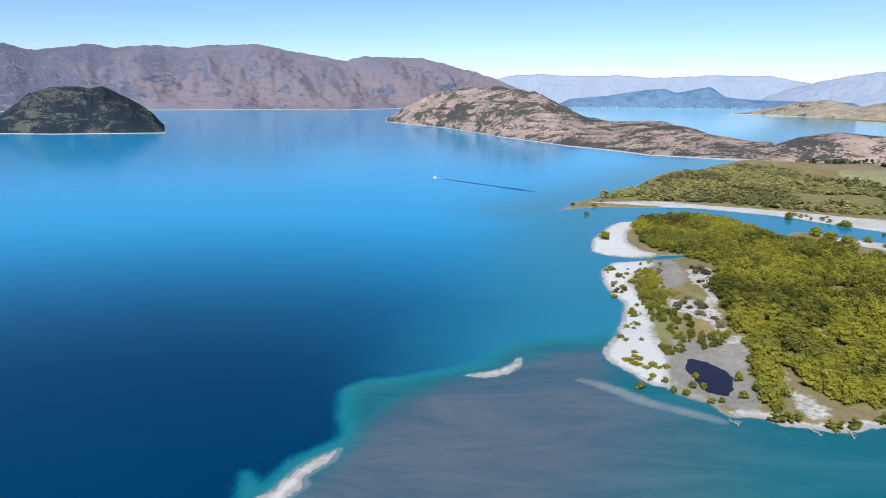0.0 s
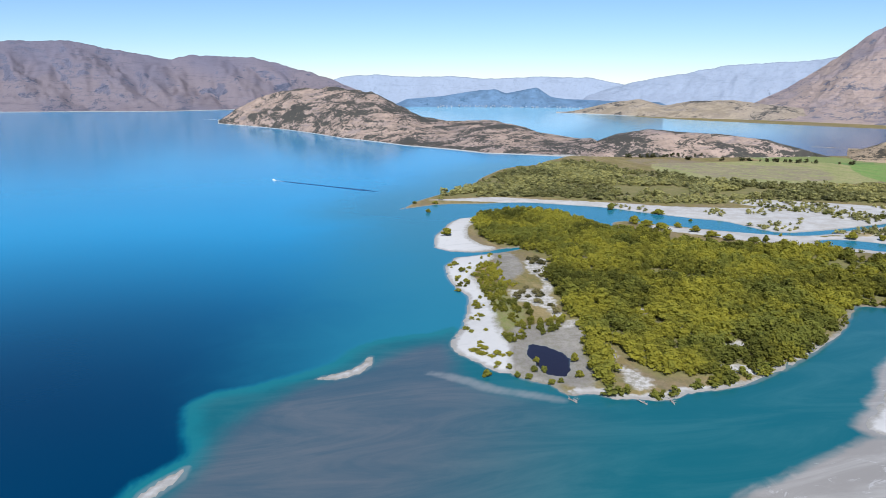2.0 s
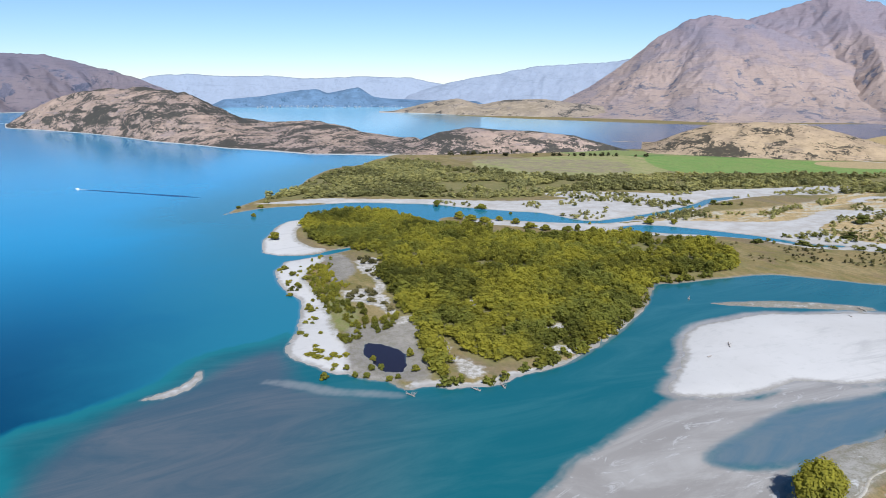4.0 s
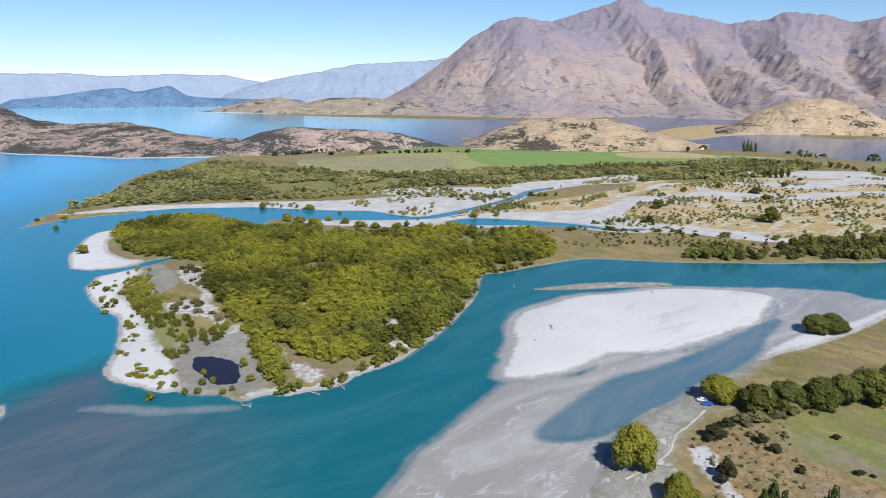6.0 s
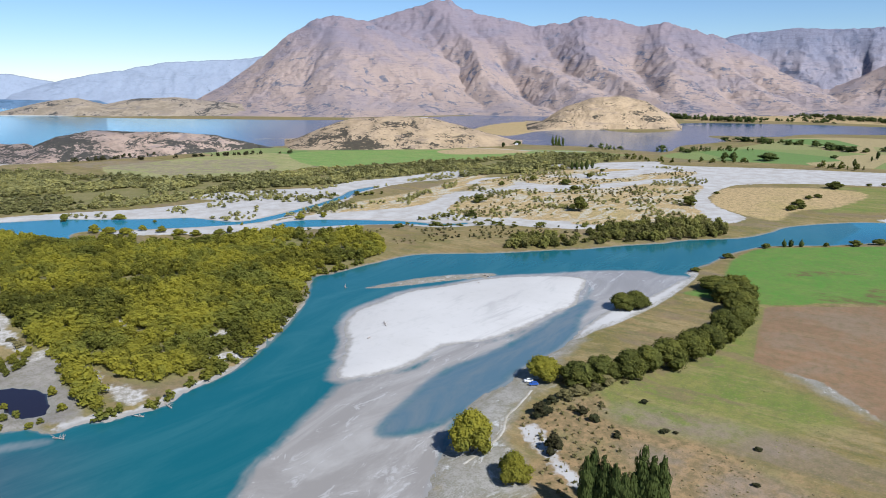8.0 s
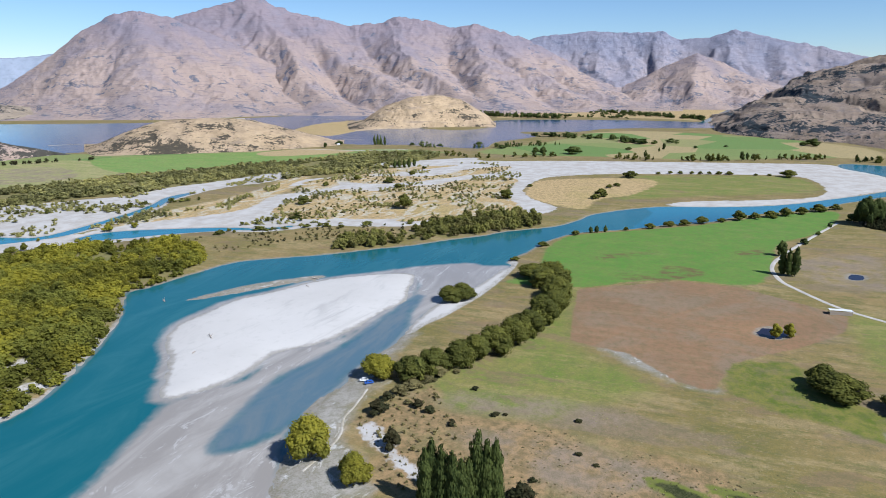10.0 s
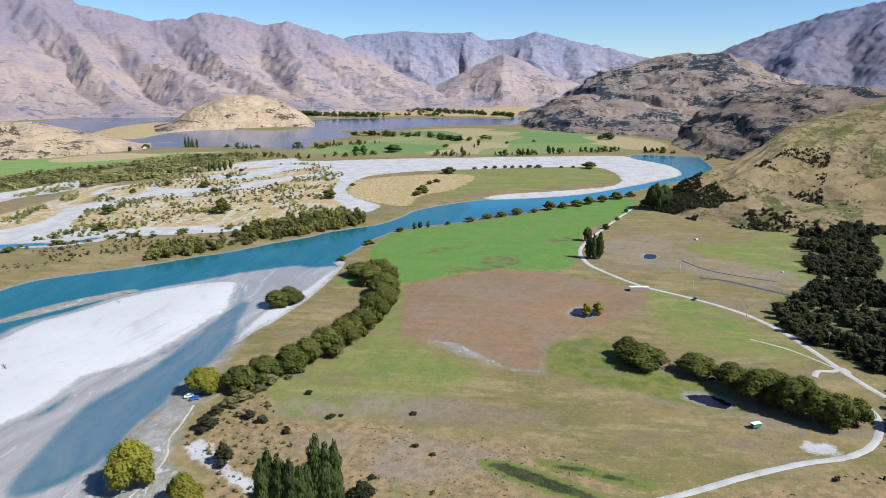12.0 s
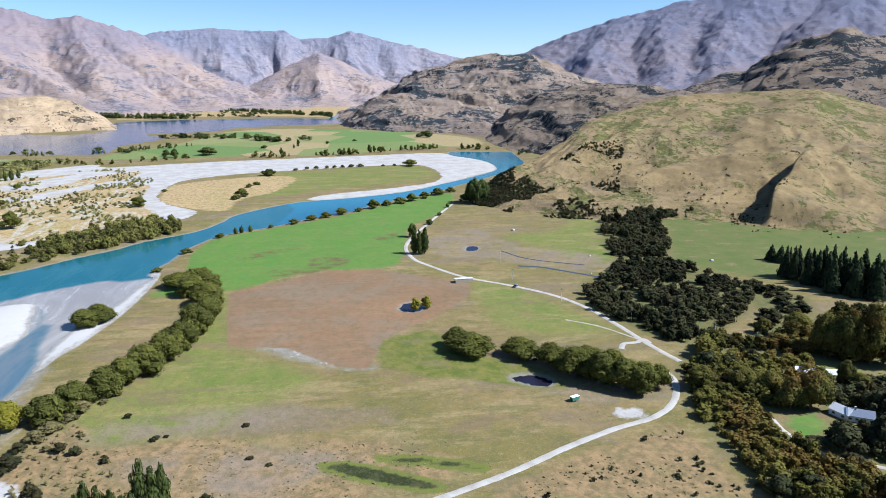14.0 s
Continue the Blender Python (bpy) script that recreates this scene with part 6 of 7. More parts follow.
def strip(points, spacing, seed, spread):
    """Places along a line, spread to both sides."""
    rng = np.random.default_rng(seed)
    line = fine(points, 6, False)
    step = np.linalg.norm(np.diff(line, axis=0), axis=1)
    along = np.concatenate([[0], np.cumsum(step)])
    at = np.arange(0, along[-1], spacing) + rng.uniform(-0.4, 0.4, len(np.arange(0, along[-1], spacing))) * spacing
    x, y = np.interp(at, along, line[:, 0]), np.interp(at, along, line[:, 1])
    return x + rng.normal(0, spread, len(x)), y + rng.normal(0, spread, len(x))


def tree_row(name, label, points, spacing, tall, material, seed, spread=5.0, wide=9.0):
    x, y = strip(points, spacing, seed, spread)
    keep = (land_edge(x, y) > 0.5) & (fbm(x / 60, y / 60, 3, seed) > 0.40)
    x, y = x[keep], y[keep]
    rng = np.random.default_rng(seed)
    lump = rng.uniform(0.35, 1.5, len(x))
    return wood(name, label, x, y, tall * (0.4 + 0.6 * lump), wide * lump * rng.uniform(0.8, 1.5, len(x)), rng.normal(0, 0.15, len(x)), "far", material, seed, trunks=False)


tree_row("far_tree_row", "dark shelter trees along the bay shore", [(1494, 728), (1479, 557), (1501, 459), (1569, 399), (1631, 320)], 8, 11, POPLAR, 11)
tree_row("far_tree_row", "willow trees lining the green farmland", [(1357, 276), (1387, 191), (1391, 81), (1416, -27), (1468, -114), (1499, -203), (1488, -296)], 6, 11, DEEP_WILLOW, 12)
tree_row("far_tree_row", "dark tree belt on the bay point", [(1928, 484), (1874, 368), (1843, 257), (1748, 146), (1760, 92)], 7, 11, POPLAR, 13, 16.0, 22.0)
tree_row("far_tree_row", "dark trees around the bay farms", [(3463, 1035), (3770, 968), (3972, 790), (4177, 662), (4421, 422)], 16, 24, POPLAR, 14, 16.0, 22.0)
tree_row("far_tree_row", "shelter belts on the far valley floor", [(3111, 491), (3009, 283), (2874, 93), (2779, -16)], 16, 13, POPLAR, 15, 16.0, 22.0)
tree_row("far_tree_row", "dark shelter belt under the mountain foot", [(4159, 1496), (3864, 1156), (3620, 838), (3964, 692)], 5, 24, POPLAR, 90, 14.0, 30.0)
tree_row("far_tree_row", "dark shelter belt between pale valley fields", [(2851, 901), (2760, 707), (2715, 537)], 5, 18, POPLAR, 91, 14.0, 20.0)
tree_row("far_tree_row", "long dark hedge on the far valley floor", [(3312, 470), (3009, 190), (2798, -15)], 5, 14, POPLAR, 92, 14.0, 14.0)
tree_row("far_tree_row", "dark trees beside the far bay shore", [(3119, 1344), (2999, 1131), (3145, 967)], 5, 16, POPLAR, 93, 14.0, 18.0)
tree_row("far_tree_row", "hedge row on pale valley fields", [(4534, 720), (4217, 337), (4137, -107)], 5, 16, POPLAR, 94, 14.0, 14.0)
tree_row("far_tree_row", "scrub trees at the edge of the gravel", [(1235, 626), (1273, 549), (1331, 477), (1317, 403), (1366, 324), (1405, 251)], 12, 9, DEEP_WILLOW, 16)
tree_row("far_tree_row", "dark trees under the far hills", [(2798, 824), (2883, 642), (2848, 403), (2795, 262)], 14, 12, POPLAR, 17, 16.0, 22.0)
tree_row("bank_tree_row", "small willows along the channel gravel", [(570, 744), (587, 708), (618, 677), (652, 649), (694, 627), (730, 597)], 9, 4.5, DEEP_WILLOW, 18)
tree_row("bank_tree_row", "small trees on the grassy river strip", [(465, 528), (500, 515), (533, 489), (558, 456), (585, 432), (603, 401), (633, 363), (658, 318), (680, 277)], 12, 4, DEEP_WILLOW, 19)
tree_row("bank_tree_row", "dead and green willow saplings by the braids", [(617, 452), (644, 429), (662, 395), (694, 377)], 8, 6, DEEP_WILLOW, 20)
tree_row("far_tree_row", "scrub along the foot of the knoll", [(772, 1250), (860, 1208), (961, 1153), (1036, 1097)], 10, 7, SCRUB, 41)
tree_row("far_tree_row", "dark scrub patches under the headland knoll", [(656, 1307), (745, 1300), (848, 1289), (993, 1291)], 9, 8, SCRUB, 42)
tree_row("farm_tree_row", "dark garden trees beside the farm", [(1434, -236), (1510, -300), (1381, -323), (1371, -359), (1418, -408)], 12, 9, POPLAR, 43)



# young willows that close the belt beside the pasture
belt = [(x, y) for x, y, tall, wide in BELT_WILLOWS[:14]]
bx, by = strip(belt, 2.6, 140, 3.4)
grow = np.random.default_rng(141).uniform(0.5, 1.3, len(bx))
wood("willow_hedge", "dense young willows filling the belt beside pasture", bx, by, 9.5 * grow, 9.0 * grow, grow * 0.3 - 0.2, "wood", DEEP_WILLOW, 142)

# willow bushes leaning over the delta's river bank
tree_row("bank_willows", "low yellow willow bushes along the delta shore", COAST_DELTA[18:] + BANK_NORTH[:4], 1.6, 4.5, WILLOW, 51, 3.6, 6.0)
tree_row("bank_willows", "yellow-green willow fringe behind the delta shore", COAST_DELTA[18:] + BANK_NORTH[:4], 1.8, 5.0, WILLOW, 57, 4.6, 6.5)

# grass tussocks in the near pasture
FORMS["tuft"] = [crown(RNG, "dome", 9, 0.24, 1, 0) for _ in range(5)]
TUSSOCK = leaf_material("tussock_grass", (0.12, 0.10, 0.045), (0.27, 0.215, 0.11), 0.2)
GREEN_TUFT = leaf_material("green_tussock_grass", (0.11, 0.105, 0.04), (0.25, 0.225, 0.09), 0.2)


def tussocks(name, label, outline, spacing, seed, tall, material, bare, avoid=()):
    x, y = scatter(outline, spacing, seed, 1.0, 0.5)
    keep = (fbm(x / 25, y / 25, 4, seed) > bare) & (land_edge(x, y) > 2)
    for other in avoid:
        keep &= edge_distance(other, x, y, 20) < 0.5
    x, y = x[keep], y[keep]
    rng = np.random.default_rng(seed)
    n = len(x)
    size = tall * rng.uniform(0.5, 1.6, n) ** 1.5
    wood(name, label, x, y, size, size * rng.uniform(1.2, 2.4, n), rng.normal(0, 0.2, n), "tuft", material, seed, trunks=False)


tussocks("tussock_grass", "dry tan grass tussocks in rough pasture", TAN_E, 2.6, 71, 0.42, TUSSOCK, 0.40, (BOG_A, BOG_B))
tussocks("tussock_grass", "scattered green and tan tussocks in pasture", PASTURE_D, 4.0, 72, 0.3, GREEN_TUFT, 0.52, (PLOUGH, GREEN_P, BOG_A, BOG_B, WET_GREEN))
tussocks("tussock_grass", "dry tussocks on the near slope", SLOPE_E, 2.8, 73, 0.5, TUSSOCK, 0.40)

# scrub on the flank of the pasture hill
def hill_scrub(name, label, hill_name, bearings, parts, count, seed, tall, material, bare=0.5):
    rng = np.random.default_rng(seed)
    bearing, foot, back, s, z = HILLS[hill_name]
    a = rng.uniform(*bearings, count)
    t = rng.uniform(*parts, count)
    k = np.clip(np.searchsorted(bearing, a), 0, len(bearing) - 1)
    r = foot[k] + (back[k] - foot[k]) * t
    x, y = r * np.sin(np.radians(a)), r * np.cos(np.radians(a))
    keep = fbm(x / 38, y / 38, 4, seed) > bare
    x, y, k, t = x[keep], y[keep], k[keep], t[keep]
    up = np.array([np.interp(q, s, z[:, j]) for q, j in zip(t, k)])
    n = len(x)
    return wood(name, label, x, y, tall * rng.uniform(0.5, 1.3, n), tall * 1.5 * rng.uniform(0.6, 1.4, n), rng.normal(0, 0.12, n), "far", material, seed, up, False)


hill_scrub("hill_scrub", "dark thorny scrub patches on the hill flank", "pasture_hill", (101.5, 113), (0.03, 0.60), 3000, 61, 3.2, SCRUB, 0.52)
hill_scrub("hill_scrub", "dark scrub and rock along the steep hill end", "pasture_hill", (101.3, 104.6), (0.0, 0.95), 900, 64, 3.2, SCRUB, 0.44)
hill_scrub("hill_scrub", "sparse dark bushes on hill pasture", "pasture_hill", (112, 131), (0.0, 0.6), 500, 62, 2.4, SCRUB, 0.60)
hill_scrub("hill_scrub", "dark scrub at the foot of the bluff", "pasture_hill", (121.5, 125), (0.02, 0.2), 200, 63, 2.0, SCRUB, 0.5)


# ---- buildings, vehicles and small things ----
WHITE = plain("white_paint", (0.72, 0.71, 0.68), 0.5, 2.0, 0.12)
ROOF_WHITE = plain("pale_roof_iron", (0.66, 0.66, 0.66), 0.4, 1.5, 0.15)
ROOF_GREY = plain("blue_grey_roof_iron", (0.13, 0.155, 0.20), 0.6, 1.5, 0.2)
TIMBER = plain("weathered_timber", (0.30, 0.25, 0.19), 0.85, 0.5, 0.3)
GLASS = plain("dark_window_glass", (0.03, 0.035, 0.045), 0.08, 2.0, 0.2)
TYRE = plain("tyre_rubber", (0.03, 0.03, 0.03), 0.85, 0.3, 0.2)
DARK_PAINT = plain("dark_car_paint", (0.035, 0.04, 0.05), 0.3, 1.0, 0.2)
BLUE_PAINT = plain("blue_car_paint", (0.03, 0.09, 0.32), 0.3, 1.0, 0.2)
GREEN_PAINT = plain("green_paint", (0.04, 0.16, 0.10), 0.45, 1.0, 0.2)
STEEL = plain("galvanised_steel", (0.45, 0.46, 0.47), 0.4, 0.8, 0.15, 0.6)
STONE = plain("lichen_boulder", (0.40, 0.375, 0.34), 0.95, 0.9, 0.3)
POLE_WOOD = plain("pale_pole_timber", (0.50, 0.46, 0.38), 0.85, 0.6, 0.2)
FOAM = plain("wake_foam", (0.50, 0.60, 0.66), 0.6, 1.5, 0.2)


def gable(bm, length, width, eaves, ridge, over=0.4, thick=0.18):
    """Two roof slopes over a box."""
    rise = ridge - eaves
    slope = math.atan2(rise, width / 2)
    run = math.hypot(rise, width / 2) + over
    for side in (-1, 1):
        centre = (0, side * (width / 4 + over / 2 * math.cos(slope)), eaves + rise / 2 - over / 2 * math.sin(slope) + thick / 2)
        box(bm, (length + 2 * over, run, thick), centre, 0.03, Matrix.Rotation(-side * slope, 4, "X"))
    return bm


def house(label, place, turn, length, width, eaves, ridge, roof, walls, windows=4, chimney=False, group=""):
    x, y = place
    ob = thing("farmhouse" if chimney else "farm_building", label, "house", (x, y, height_at(x, y)), turn, group=group)
    body = part("wall", box(bmesh.new(), (length, width, eaves), (0, 0, eaves / 2 - 0.1), 0.03), walls, ob)
    bm = bmesh.new()
    for end in (-1, 1):
        tri = [bm.verts.new((end * length / 2 * 0.998, s, h)) for s, h in ((-width / 2, eaves - 0.1), (width / 2, eaves - 0.1), (0, ridge - 0.05))]
        inner = [bm.verts.new((end * (length / 2 - 0.2), v.co.y, v.co.z)) for v in tri]
        bm.faces.new(tri)
        bm.faces.new(inner[::-1])
        for k in range(3):
            bm.faces.new((tri[k], inner[k], inner[(k + 1) % 3], tri[(k + 1) % 3]))
    bmesh.ops.recalc_face_normals(bm, faces=bm.faces)
    part("gable_wall", bm, walls, ob)
    part("roof", gable(bmesh.new(), length, width, eaves, ridge), roof, ob, "corrugated iron roof")
    for k in range(windows):
        for side in (-1, 1):
            px = (k + 0.5) / windows * length - length / 2
            win = part("window", box(bmesh.new(), (1.5, 0.10, 1.2), (px, side * width / 2, eaves * 0.52), 0.02), WHITE, ob)
            part("pane", box(bmesh.new(), (1.3, 0.05, 1.0), (px, side * (width / 2 + 0.05), eaves * 0.52)), GLASS, win)
    door = part("door", box(bmesh.new(), (1.0, 0.1, 2.05), (length * 0.06, -width / 2, 1.0), 0.02), TIMBER, ob)
    part("handle", box(bmesh.new(), (0.05, 0.06, 0.14), (length * 0.06 + 0.38, -width / 2 - 0.07, 1.0)), STEEL, door)
    if chimney:
        part("chimney", box(bmesh.new(), (0.9, 0.7, 2.0), (length * 0.2, 0.6, ridge + 0.3), 0.04), STONE, ob)
    return ob


house("long pale iron-roofed farm shed beside a lawn", AT_HUT_A, 68, 24.0, 7.0, 2.9, 4.4, ROOF_WHITE, TIMBER, 5, group="farm buildings")
house("low white-roofed farm building among dark trees", AT_HUT_B, 62, 26.0, 7.0, 2.8, 4.2, ROOF_WHITE, WHITE, 5, group="farm buildings")
house("farmhouse with blue-grey iron roof and chimney", AT_COTTAGE, 58, 11.0, 7.5, 2.9, 5.0, ROOF_GREY, WHITE, 4, True)
house("small cottage with pale gabled roof", AT_HOUSE, 20, 9.0, 6.5, 2.8, 5.0, ROOF_WHITE, WHITE, 2, group="farm buildings")
house("distant white farm shed on green farmland", AT_FARM_A, 20, 11.0, 6.0, 3.0, 4.6, ROOF_WHITE, WHITE, 3)


def open_shed(place, turn):
    """A long open-fronted hay shelter: posts, rails and a mono-pitch roof."""
    x, y = place
    ob = thing("open_shed", "long open timber shelter with pale flat roof", "shed", (x, y, height_at(x, y)), turn)
    part("roof", box(bmesh.new(), (14.0, 5.4, 0.18), (0, 0, 3.0), 0.03, Matrix.Rotation(0.10, 4, "X")), ROOF_WHITE, ob)
    for k in range(5):
        for side in (-1, 1):
            part("post", box(bmesh.new(), (0.2, 0.2, 3.0), (-6.6 + 3.3 * k, side * 2.3, 1.35), 0.02), TIMBER, ob)
    part("back_wall", box(bmesh.new(), (13.6, 0.12, 2.4), (0, 2.45, 1.25), 0.02), TIMBER, ob)
    for k in range(2):
        part("rail", box(bmesh.new(), (13.4, 0.08, 0.16), (0, -2.35, 0.6 + 0.6 * k), 0.02), TIMBER, ob)


open_shed(AT_SHED, 97)


def wheel(parent, place, r=0.36, w=0.24):
    bm = bmesh.new()
    turn = Matrix.Translation(place) @ Matrix.Rotation(math.pi / 2, 4, "X")
    bmesh.ops.create_cone(bm, cap_ends=True, segments=14, radius1=r, radius2=r, depth=w, matrix=turn)
    bmesh.ops.bevel(bm, geom=[e for e in bm.edges if len(e.link_faces) == 2 and e.calc_face_angle() > 1.0], offset=0.05, segments=2, affect="EDGES")
    tyre = part("wheel", bm, TYRE, parent)
    bm = bmesh.new()
    bmesh.ops.create_cone(bm, cap_ends=True, segments=12, radius1=r * 0.55, radius2=r * 0.5, depth=w + 0.04, matrix=turn)
    part("rim", bm, STEEL, tyre)


def vehicle(name, label, place, turn, paint, length=4.6, width=1.85, tray=False):
    x, y = place
    ob = thing(name, label, "vehicle", (x, y, max(height_at(x, y), 0.2) + 0.2), turn)
    part("body", box(bmesh.new(), (length, width, 0.75), (0, 0, 0.75), 0.12), paint, ob)
    cab = (0.1, 0.45) if tray else (-0.25, 0.6)
    part("cabin", box(bmesh.new(), (length * (cab[1] - cab[0] if tray else 0.62), width * 0.88, 0.72), (length * (0.1 if tray else -0.06), 0, 1.45), 0.16), paint, ob)
    part("windscreen", box(bmesh.new(), (0.08, width * 0.76, 0.50), (length * (0.28 if tray else 0.25), 0, 1.45), 0.02), GLASS, ob)
    for side in (-1, 1):
        part("side_window", box(bmesh.new(), (length * (0.24 if tray else 0.5), 0.05, 0.42), (length * (0.1 if tray else -0.06), side * width * 0.44, 1.5), 0.02), GLASS, ob)
        part("headlight", box(bmesh.new(), (0.08, 0.36, 0.18), (length / 2, side * width * 0.34, 0.85), 0.03), WHITE, ob)
        for end in (-1, 1):
            wheel(ob, (end * length * 0.31, side * width * 0.46, 0.36))
    part("bumper", box(bmesh.new(), (0.2, width * 0.96, 0.22), (length / 2, 0, 0.5), 0.05), STEEL, ob)
    if tray:
        part("tray", box(bmesh.new(), (length * 0.42, width * 0.98, 0.5), (-length * 0.27, 0, 1.2), 0.04), STEEL, ob)
    return ob


vehicle("pickup_truck", "dark pickup truck driving on the gravel road", AT_TRUCK, 143, DARK_PAINT, 5.2, 1.9, True)
vehicle("parked_car", "blue car parked on white river sand", AT_CAR, 130, BLUE_PAINT)
vehicle("parked_car", "white car parked beside a blue car", (AT_CAR[0] + 2.4, AT_CAR[1] + 4.0), 120, WHITE)


def stock_trailer(place, turn):
    x, y = place
    ob = thing("farm_trailer", "small green and white trailer hut in pasture", "trailer", (x, y, height_at(x, y)), turn)
    part("body", box(bmesh.new(), (4.4, 2.1, 1.7), (0, 0, 1.45), 0.06), GREEN_PAINT, ob)
    part("roof", box(bmesh.new(), (4.7, 2.4, 0.14), (0, 0, 2.4), 0.03), WHITE, ob)
    part("door", box(bmesh.new(), (0.08, 0.8, 1.5), (2.2, 0, 1.4), 0.02), DARK_PAINT, ob)
    part("drawbar", box(bmesh.new(), (1.6, 0.12, 0.12), (-2.9, 0, 0.6), 0.02), STEEL, ob)
    for side in (-1, 1):
        wheel(ob, (0, side * 1.05, 0.38), 0.4)


stock_trailer(AT_TRAILER, 115)


def power_pole(place, turn):
    x, y = place
    ob = thing("power_pole", "pale timber power pole in the pasture", "pole", (x, y, height_at(x, y)), turn, group="power poles")
    part("post", tube(bmesh.new(), [(0, 0, -0.3), (0, 0, 4.5), (0, 0, 9.2)], [0.24, 0.2, 0.16], 9), POLE_WOOD, ob)
    part("crossarm", box(bmesh.new(), (2.4, 0.14, 0.16), (0, 0.16, 8.6), 0.02), TIMBER, ob)
    for k in (-1.0, -0.35, 0.35, 1.0):
        part("insulator", tube(bmesh.new(), [(k, 0.16, 8.66), (k, 0.16, 8.82), (k, 0.16, 8.92)], [0.05, 0.075, 0.04], 7), WHITE, ob)


for spot in (AT_POLE_A, AT_POLE_B, AT_POLE_C, AT_POLE_D, AT_POLE_E):
    power_pole(spot, 40)


def boat(place, turn):
    x, y = place
    ob = thing("motor_boat", "small white motor boat on the blue lake", "boat", (x, y, 0.0), turn)
    bm = bmesh.new()
    rings = []
    for s, w, h in ((-4.0, 1.3, 0.9), (-1.5, 1.45, 0.95), (1.5, 1.25, 1.05), (3.4, 0.6, 1.25), (4.4, 0.06, 1.4)):
        rings.append([bm.verts.new(p) for p in ((s, -w, h), (s, -w * 0.8, -0.1), (s, 0, -0.35), (s, w * 0.8, -0.1), (s, w, h))])
    for a, b in zip(rings, rings[1:]):
        for k in range(5):
            bm.faces.new((a[k], a[(k + 1) % 5], b[(k + 1) % 5], b[k]))
    bm.faces.new(rings[0])
    bm.faces.new(rings[-1][::-1])
    bmesh.ops.recalc_face_normals(bm, faces=bm.faces)
    part("hull", bm, WHITE, ob)
    part("cabin", box(bmesh.new(), (2.4, 1.8, 1.1), (0.4, 0, 1.5), 0.15), WHITE, ob)
    part("windscreen", box(bmesh.new(), (0.1, 1.6, 0.6), (1.65, 0, 1.6), 0.03), GLASS, ob)
    part("outboard", box(bmesh.new(), (0.5, 0.5, 1.2), (-4.2, 0, 0.8), 0.1), DARK_PAINT, ob)


heading = math.degrees(math.atan2(AT_BOAT[1] - AT_WAKE[1], AT_BOAT[0] - AT_WAKE[0]))
boat(AT_BOAT, heading)
n = Nodes("ruffled_wake_water", 0.35, 0.3)
n.colour(n.mix(n.step(n.noise(9, 5, 0.7), 0.35, 0.7), (0.004, 0.05, 0.13), (0.004, 0.08, 0.19)))
n.bump(n.noise(2.5, 4, 0.7), 0.4, 0.8)
WAKE = n.material


def wake(start, end, material, name, label, w0, w1, lift, bend=0.0):
    """A slightly raised ruffled strip of water behind the boat."""
    a, b = np.array(start), np.array(end)
    along = (b - a) / np.linalg.norm(b - a)
    side = np.array([-along[1], along[0]])
    k = np.linspace(0, 1, 60)
    centre = a + (b - a) * k[:, None] + side * (bend * np.sin(k * np.pi))[:, None]
    half = (w0 + (w1 - w0) * np.sqrt(k)) * np.clip((1 - k) * 6, 0.02, 1) * (0.7 + 0.6 * fbm(k * 14, k * 0 + 3, 3, 8))
    rows = [np.column_stack([centre + side * (half * s)[:, None], np.full(60, lift * (1 - s * s) + 0.01)]) for s in (-1, -0.4, 0, 0.4, 1)]
    ob = new(name, quad_mesh(name, np.concatenate(rows), grid_faces(5, 60)[:, ::-1]))
    ob.data.materials.append(material)
    return tagged(ob, label, "water", kind="structure")


wake(AT_BOAT, AT_WAKE, WAKE, "wake", "dark ruffled wake trailing the motor boat", 2.0, 6.0, 0.12)
wake(AT_BOAT, tuple(np.array(AT_BOAT) + 0.09 * (np.array(AT_WAKE) - np.array(AT_BOAT))), FOAM, "wake_foam", "white foam behind the motor boat", 2.0, 1.0, 0.25)


def snag(name, label, place, length, seed, branches=7, group="driftwood"):
    """A stranded tree: a bleached log with broken roots and branches."""
    rng = random.Random(seed)
    x, y = place
    ob = thing(name, label, "driftwood", (x, y, max(height_at(x, y), -0.1)), rng.uniform(0, 360), group=group)
    tube_line = [(-length / 2, 0, 0.25), (0, rng.uniform(-0.3, 0.3), 0.4), (length / 2, 0, 0.9)]
    part("log", tube(bmesh.new(), tube_line, [0.34, 0.26, 0.1], 8), DEAD_WOOD, ob)
    for _ in range(branches):
        s = rng.uniform(-0.45, 0.5) * length
        a = rng.uniform(0, 6.28)
        r = rng.uniform(0.2, 0.42) * length
        z = rng.uniform(0.8, 0.35 * length)
        part("branch", tube(bmesh.new(), [(s, 0, 0.35), (s + r * 0.4 * math.cos(a), r * 0.4 * math.sin(a), z * 0.7), (s + r * math.cos(a), r * math.sin(a), z)], [0.12, 0.08, 0.03], 5), DEAD_WOOD, ob)


snag("driftwood_tree", "bleached driftwood tree stranded on white sand", AT_LOG_A, 6.5, 1)
snag("driftwood_log", "small grey driftwood log on white sand", AT_LOG_B, 2.6, 2, 3)
snag("driftwood_log", "grey driftwood log on the gravel bar", AT_LOG_C, 2.4, 3, 3)
snag("driftwood_pile", "dark driftwood tangle on the sand sliver", AT_LOG_D, 7.0, 4, 8)
snag("river_snag", "dead tree standing in turquoise river water", AT_STUMP_A, 6.0, 5, 10)
snag("river_snag", "fallen dead willow in shallow water", AT_STUMP_B, 7.0, 6, 10)
snag("river_snag", "fallen branch pile at the delta edge", AT_STUMP_C, 6.0, 7, 8)
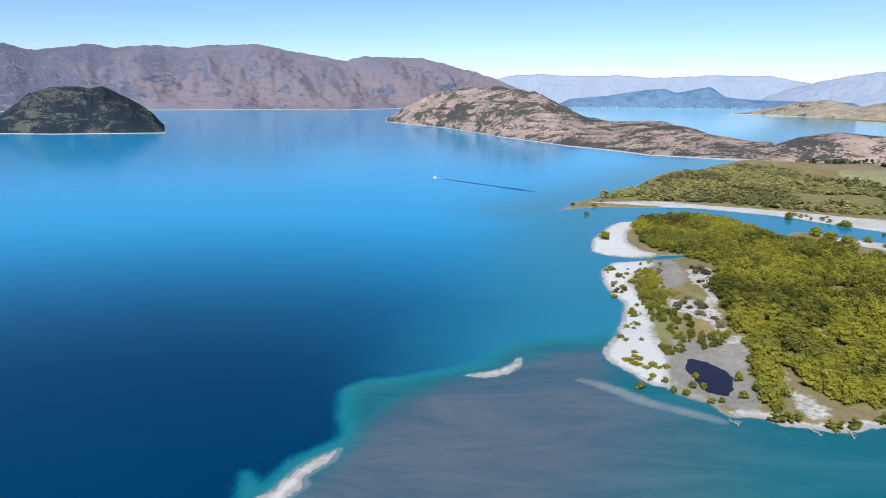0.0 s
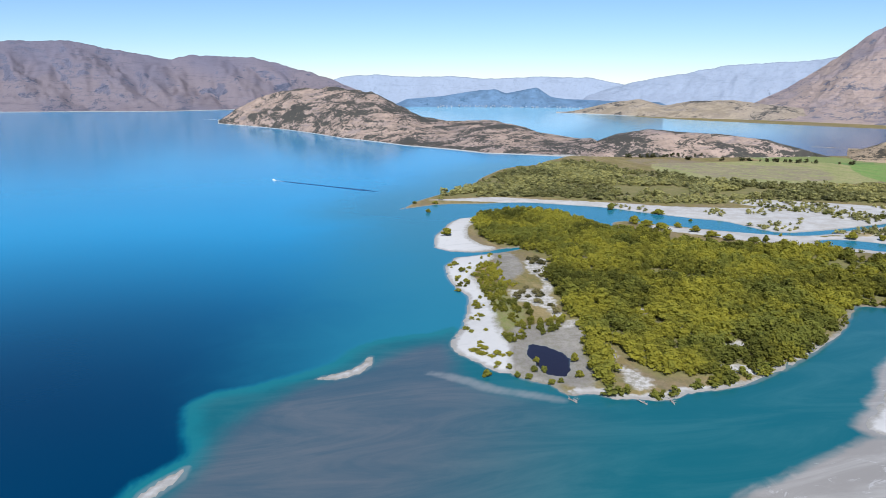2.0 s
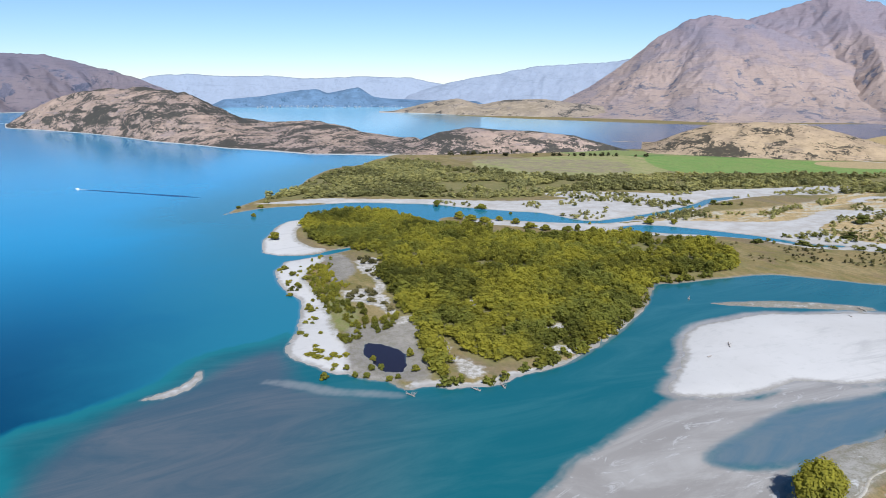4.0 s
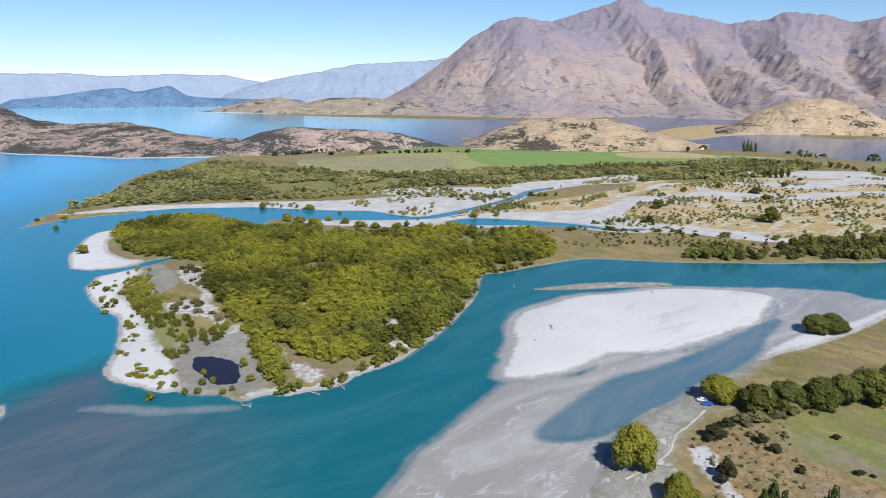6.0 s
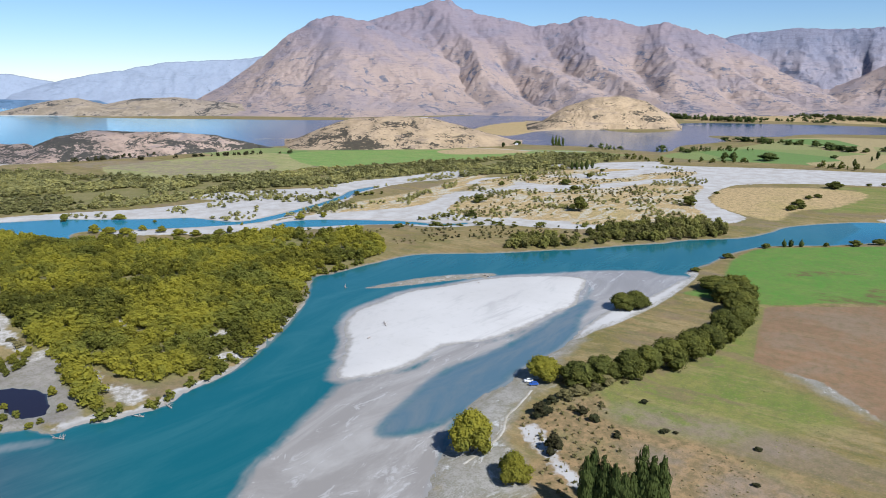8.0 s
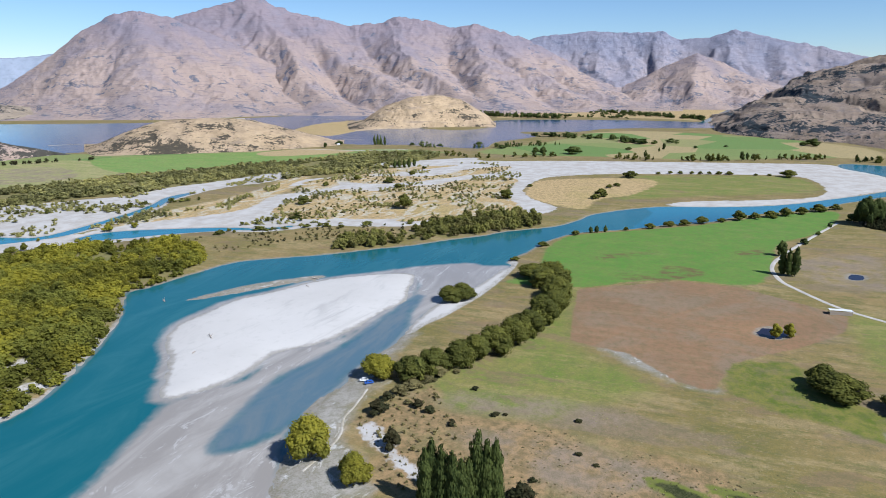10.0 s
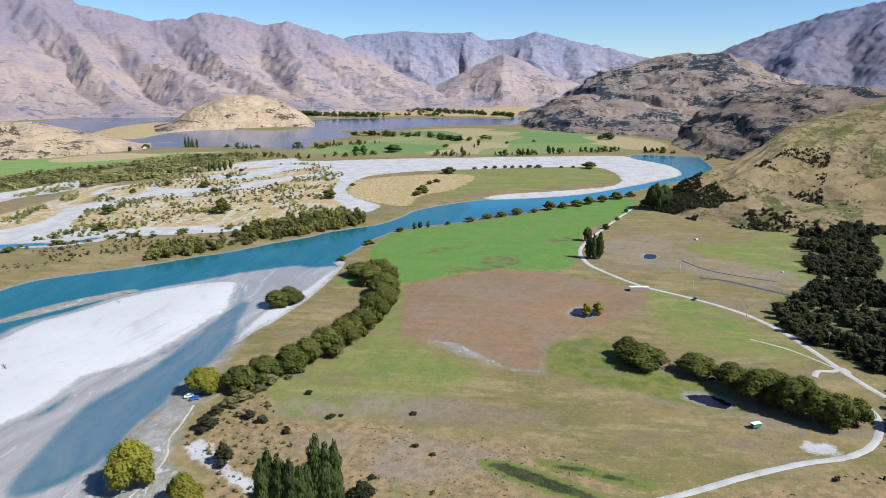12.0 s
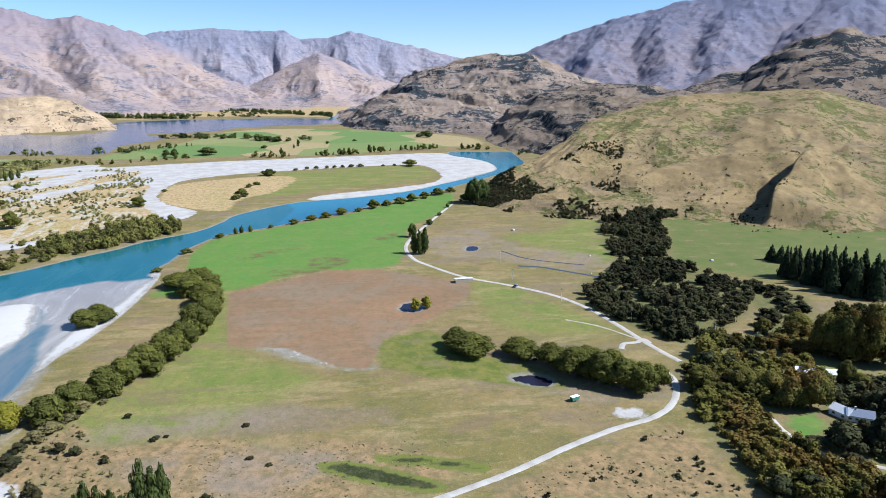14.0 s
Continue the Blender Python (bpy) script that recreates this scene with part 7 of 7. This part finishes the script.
snag("river_snag", "dead willow leaning into the river", AT_STUMP_D, 6.0, 8, 9)


def boulder(place, size, seed, label, hill_name=None):
    rng = np.random.default_rng(seed)
    x, y = place
    z = hill_height(hill_name, x, y) if hill_name else height_at(x, y)
    bm = bmesh.new()
    bmesh.ops.create_icosphere(bm, subdivisions=2, radius=1.0)
    for v in bm.verts:
        v.co = Vector((v.co.x * size, v.co.y * size * 0.8, v.co.z * size * 0.6)) * (1 + 0.28 * noise.noise(v.co * 1.7 + Vector((seed, 0, 0))))
    ob = part("boulder", bm, STONE)
    ob.matrix_basis = pose(x, y, z + size * 0.25, 0, 0, float(rng.uniform(0, 360)))
    tagged(ob, label, "boulder", group="boulders")


boulder(AT_BOULDER, 2.2, 1, "large pale boulder at the edge of pasture")
boulder(AT_ROCK, 3.4, 2, "big rounded pale boulder above dark scrub")
for k, (dx, dy) in enumerate(((-14, 30), (22, -38), (40, 12), (-30, -60), (10, -85))):
    boulder((AT_ROCK[0] + dx, AT_ROCK[1] + dy), 0.9 + 0.2 * k, 10 + k, "pale boulder in green hill pasture")


def flax(place, seed):
    """A spiky pale clump of long leaves."""
    rng = random.Random(seed)
    x, y = place
    ob = thing("cabbage_tree", "spiky pale grey-green cabbage tree clump", "tree", (x, y, height_at(x, y)), 0, group="cabbage trees")
    part("trunk", tube(bmesh.new(), [(0, 0, -0.2), (0.1, 0, 1.5), (0.2, 0.1, 3.0)], [0.3, 0.22, 0.18], 7), BARK, ob)
    bm = bmesh.new()
    for _ in range(90):
        a, e = rng.uniform(0, 6.28), rng.uniform(-0.3, 1.4)
        d = Vector((math.cos(a) * math.cos(e), math.sin(a) * math.cos(e), math.sin(e)))
        s = d.cross(Vector((0, 0, 1))).normalized() * 0.14
        o, tip = Vector((0.2, 0.1, 3.0)), Vector((0.2, 0.1, 3.0)) + d * rng.uniform(1.6, 3.0) - Vector((0, 0, 0.5))
        mid = (o + tip) / 2 + Vector((0, 0, 0.35))
        bm.faces.new([bm.verts.new(p) for p in (o - s * 0.5, o + s * 0.5, mid + s, mid - s)])
        bm.faces.new([bm.verts.new(p) for p in (mid - s, mid + s, tip)])
    part("leaf_head", bm, plain("flax_leaf", (0.20, 0.21, 0.13), 0.6, 0.6, 0.3), ob)


flax(AT_PALM, 1)
flax((AT_PALM[0] + 3, AT_PALM[1] - 8), 2)


def town(name, label, bearings, distance, count, seed):
    """Many small far houses as one mesh: walls and pitched roofs."""
    rng = np.random.default_rng(seed)
    verts, faces = [], []
    for k in range(count):
        a, r = math.radians(rng.uniform(*bearings)), rng.uniform(*distance)
        w, d, h, t = rng.uniform(4, 8), rng.uniform(4, 7), rng.uniform(1, 2.5), rng.uniform(0, 3.14)
        x, y, z = r * math.sin(a), r * math.cos(a), 2.0 + (r - distance[0]) * 0.10
        corners = np.array([(-w, -d, -4), (w, -d, -4), (w, d, -4), (-w, d, -4), (-w, -d, h), (w, -d, h), (w, d, h), (-w, d, h), (-w, 0, h * 1.5), (w, 0, h * 1.5)]) * (0.5, 0.5, 1)
        c, s = math.cos(t), math.sin(t)
        turned = np.column_stack([x + c * corners[:, 0] - s * corners[:, 1], y + s * corners[:, 0] + c * corners[:, 1], z + corners[:, 2]])
        o = 10 * k
        verts.append(turned)
        faces += [(o, o + 1, o + 5, o + 4), (o + 1, o + 2, o + 6, o + 5), (o + 2, o + 3, o + 7, o + 6), (o + 3, o, o + 4, o + 7), (o + 4, o + 5, o + 9, o + 8), (o + 6, o + 7, o + 8, o + 9)]
    ob = new(name, quad_mesh(name, np.concatenate(verts), faces, None, False))
    ob.data.materials.append(TOWN_WALL)
    return tagged(ob, label, "town", kind="stuff")


TOWN_WALL = plain("far_house_walls", (0.25, 0.27, 0.30), 0.7, 30.0, 0.5)
town("town_houses", "scattered pale houses of a far lakeside town", (12.5, 29.0), (4330, 4470), 150, 5)
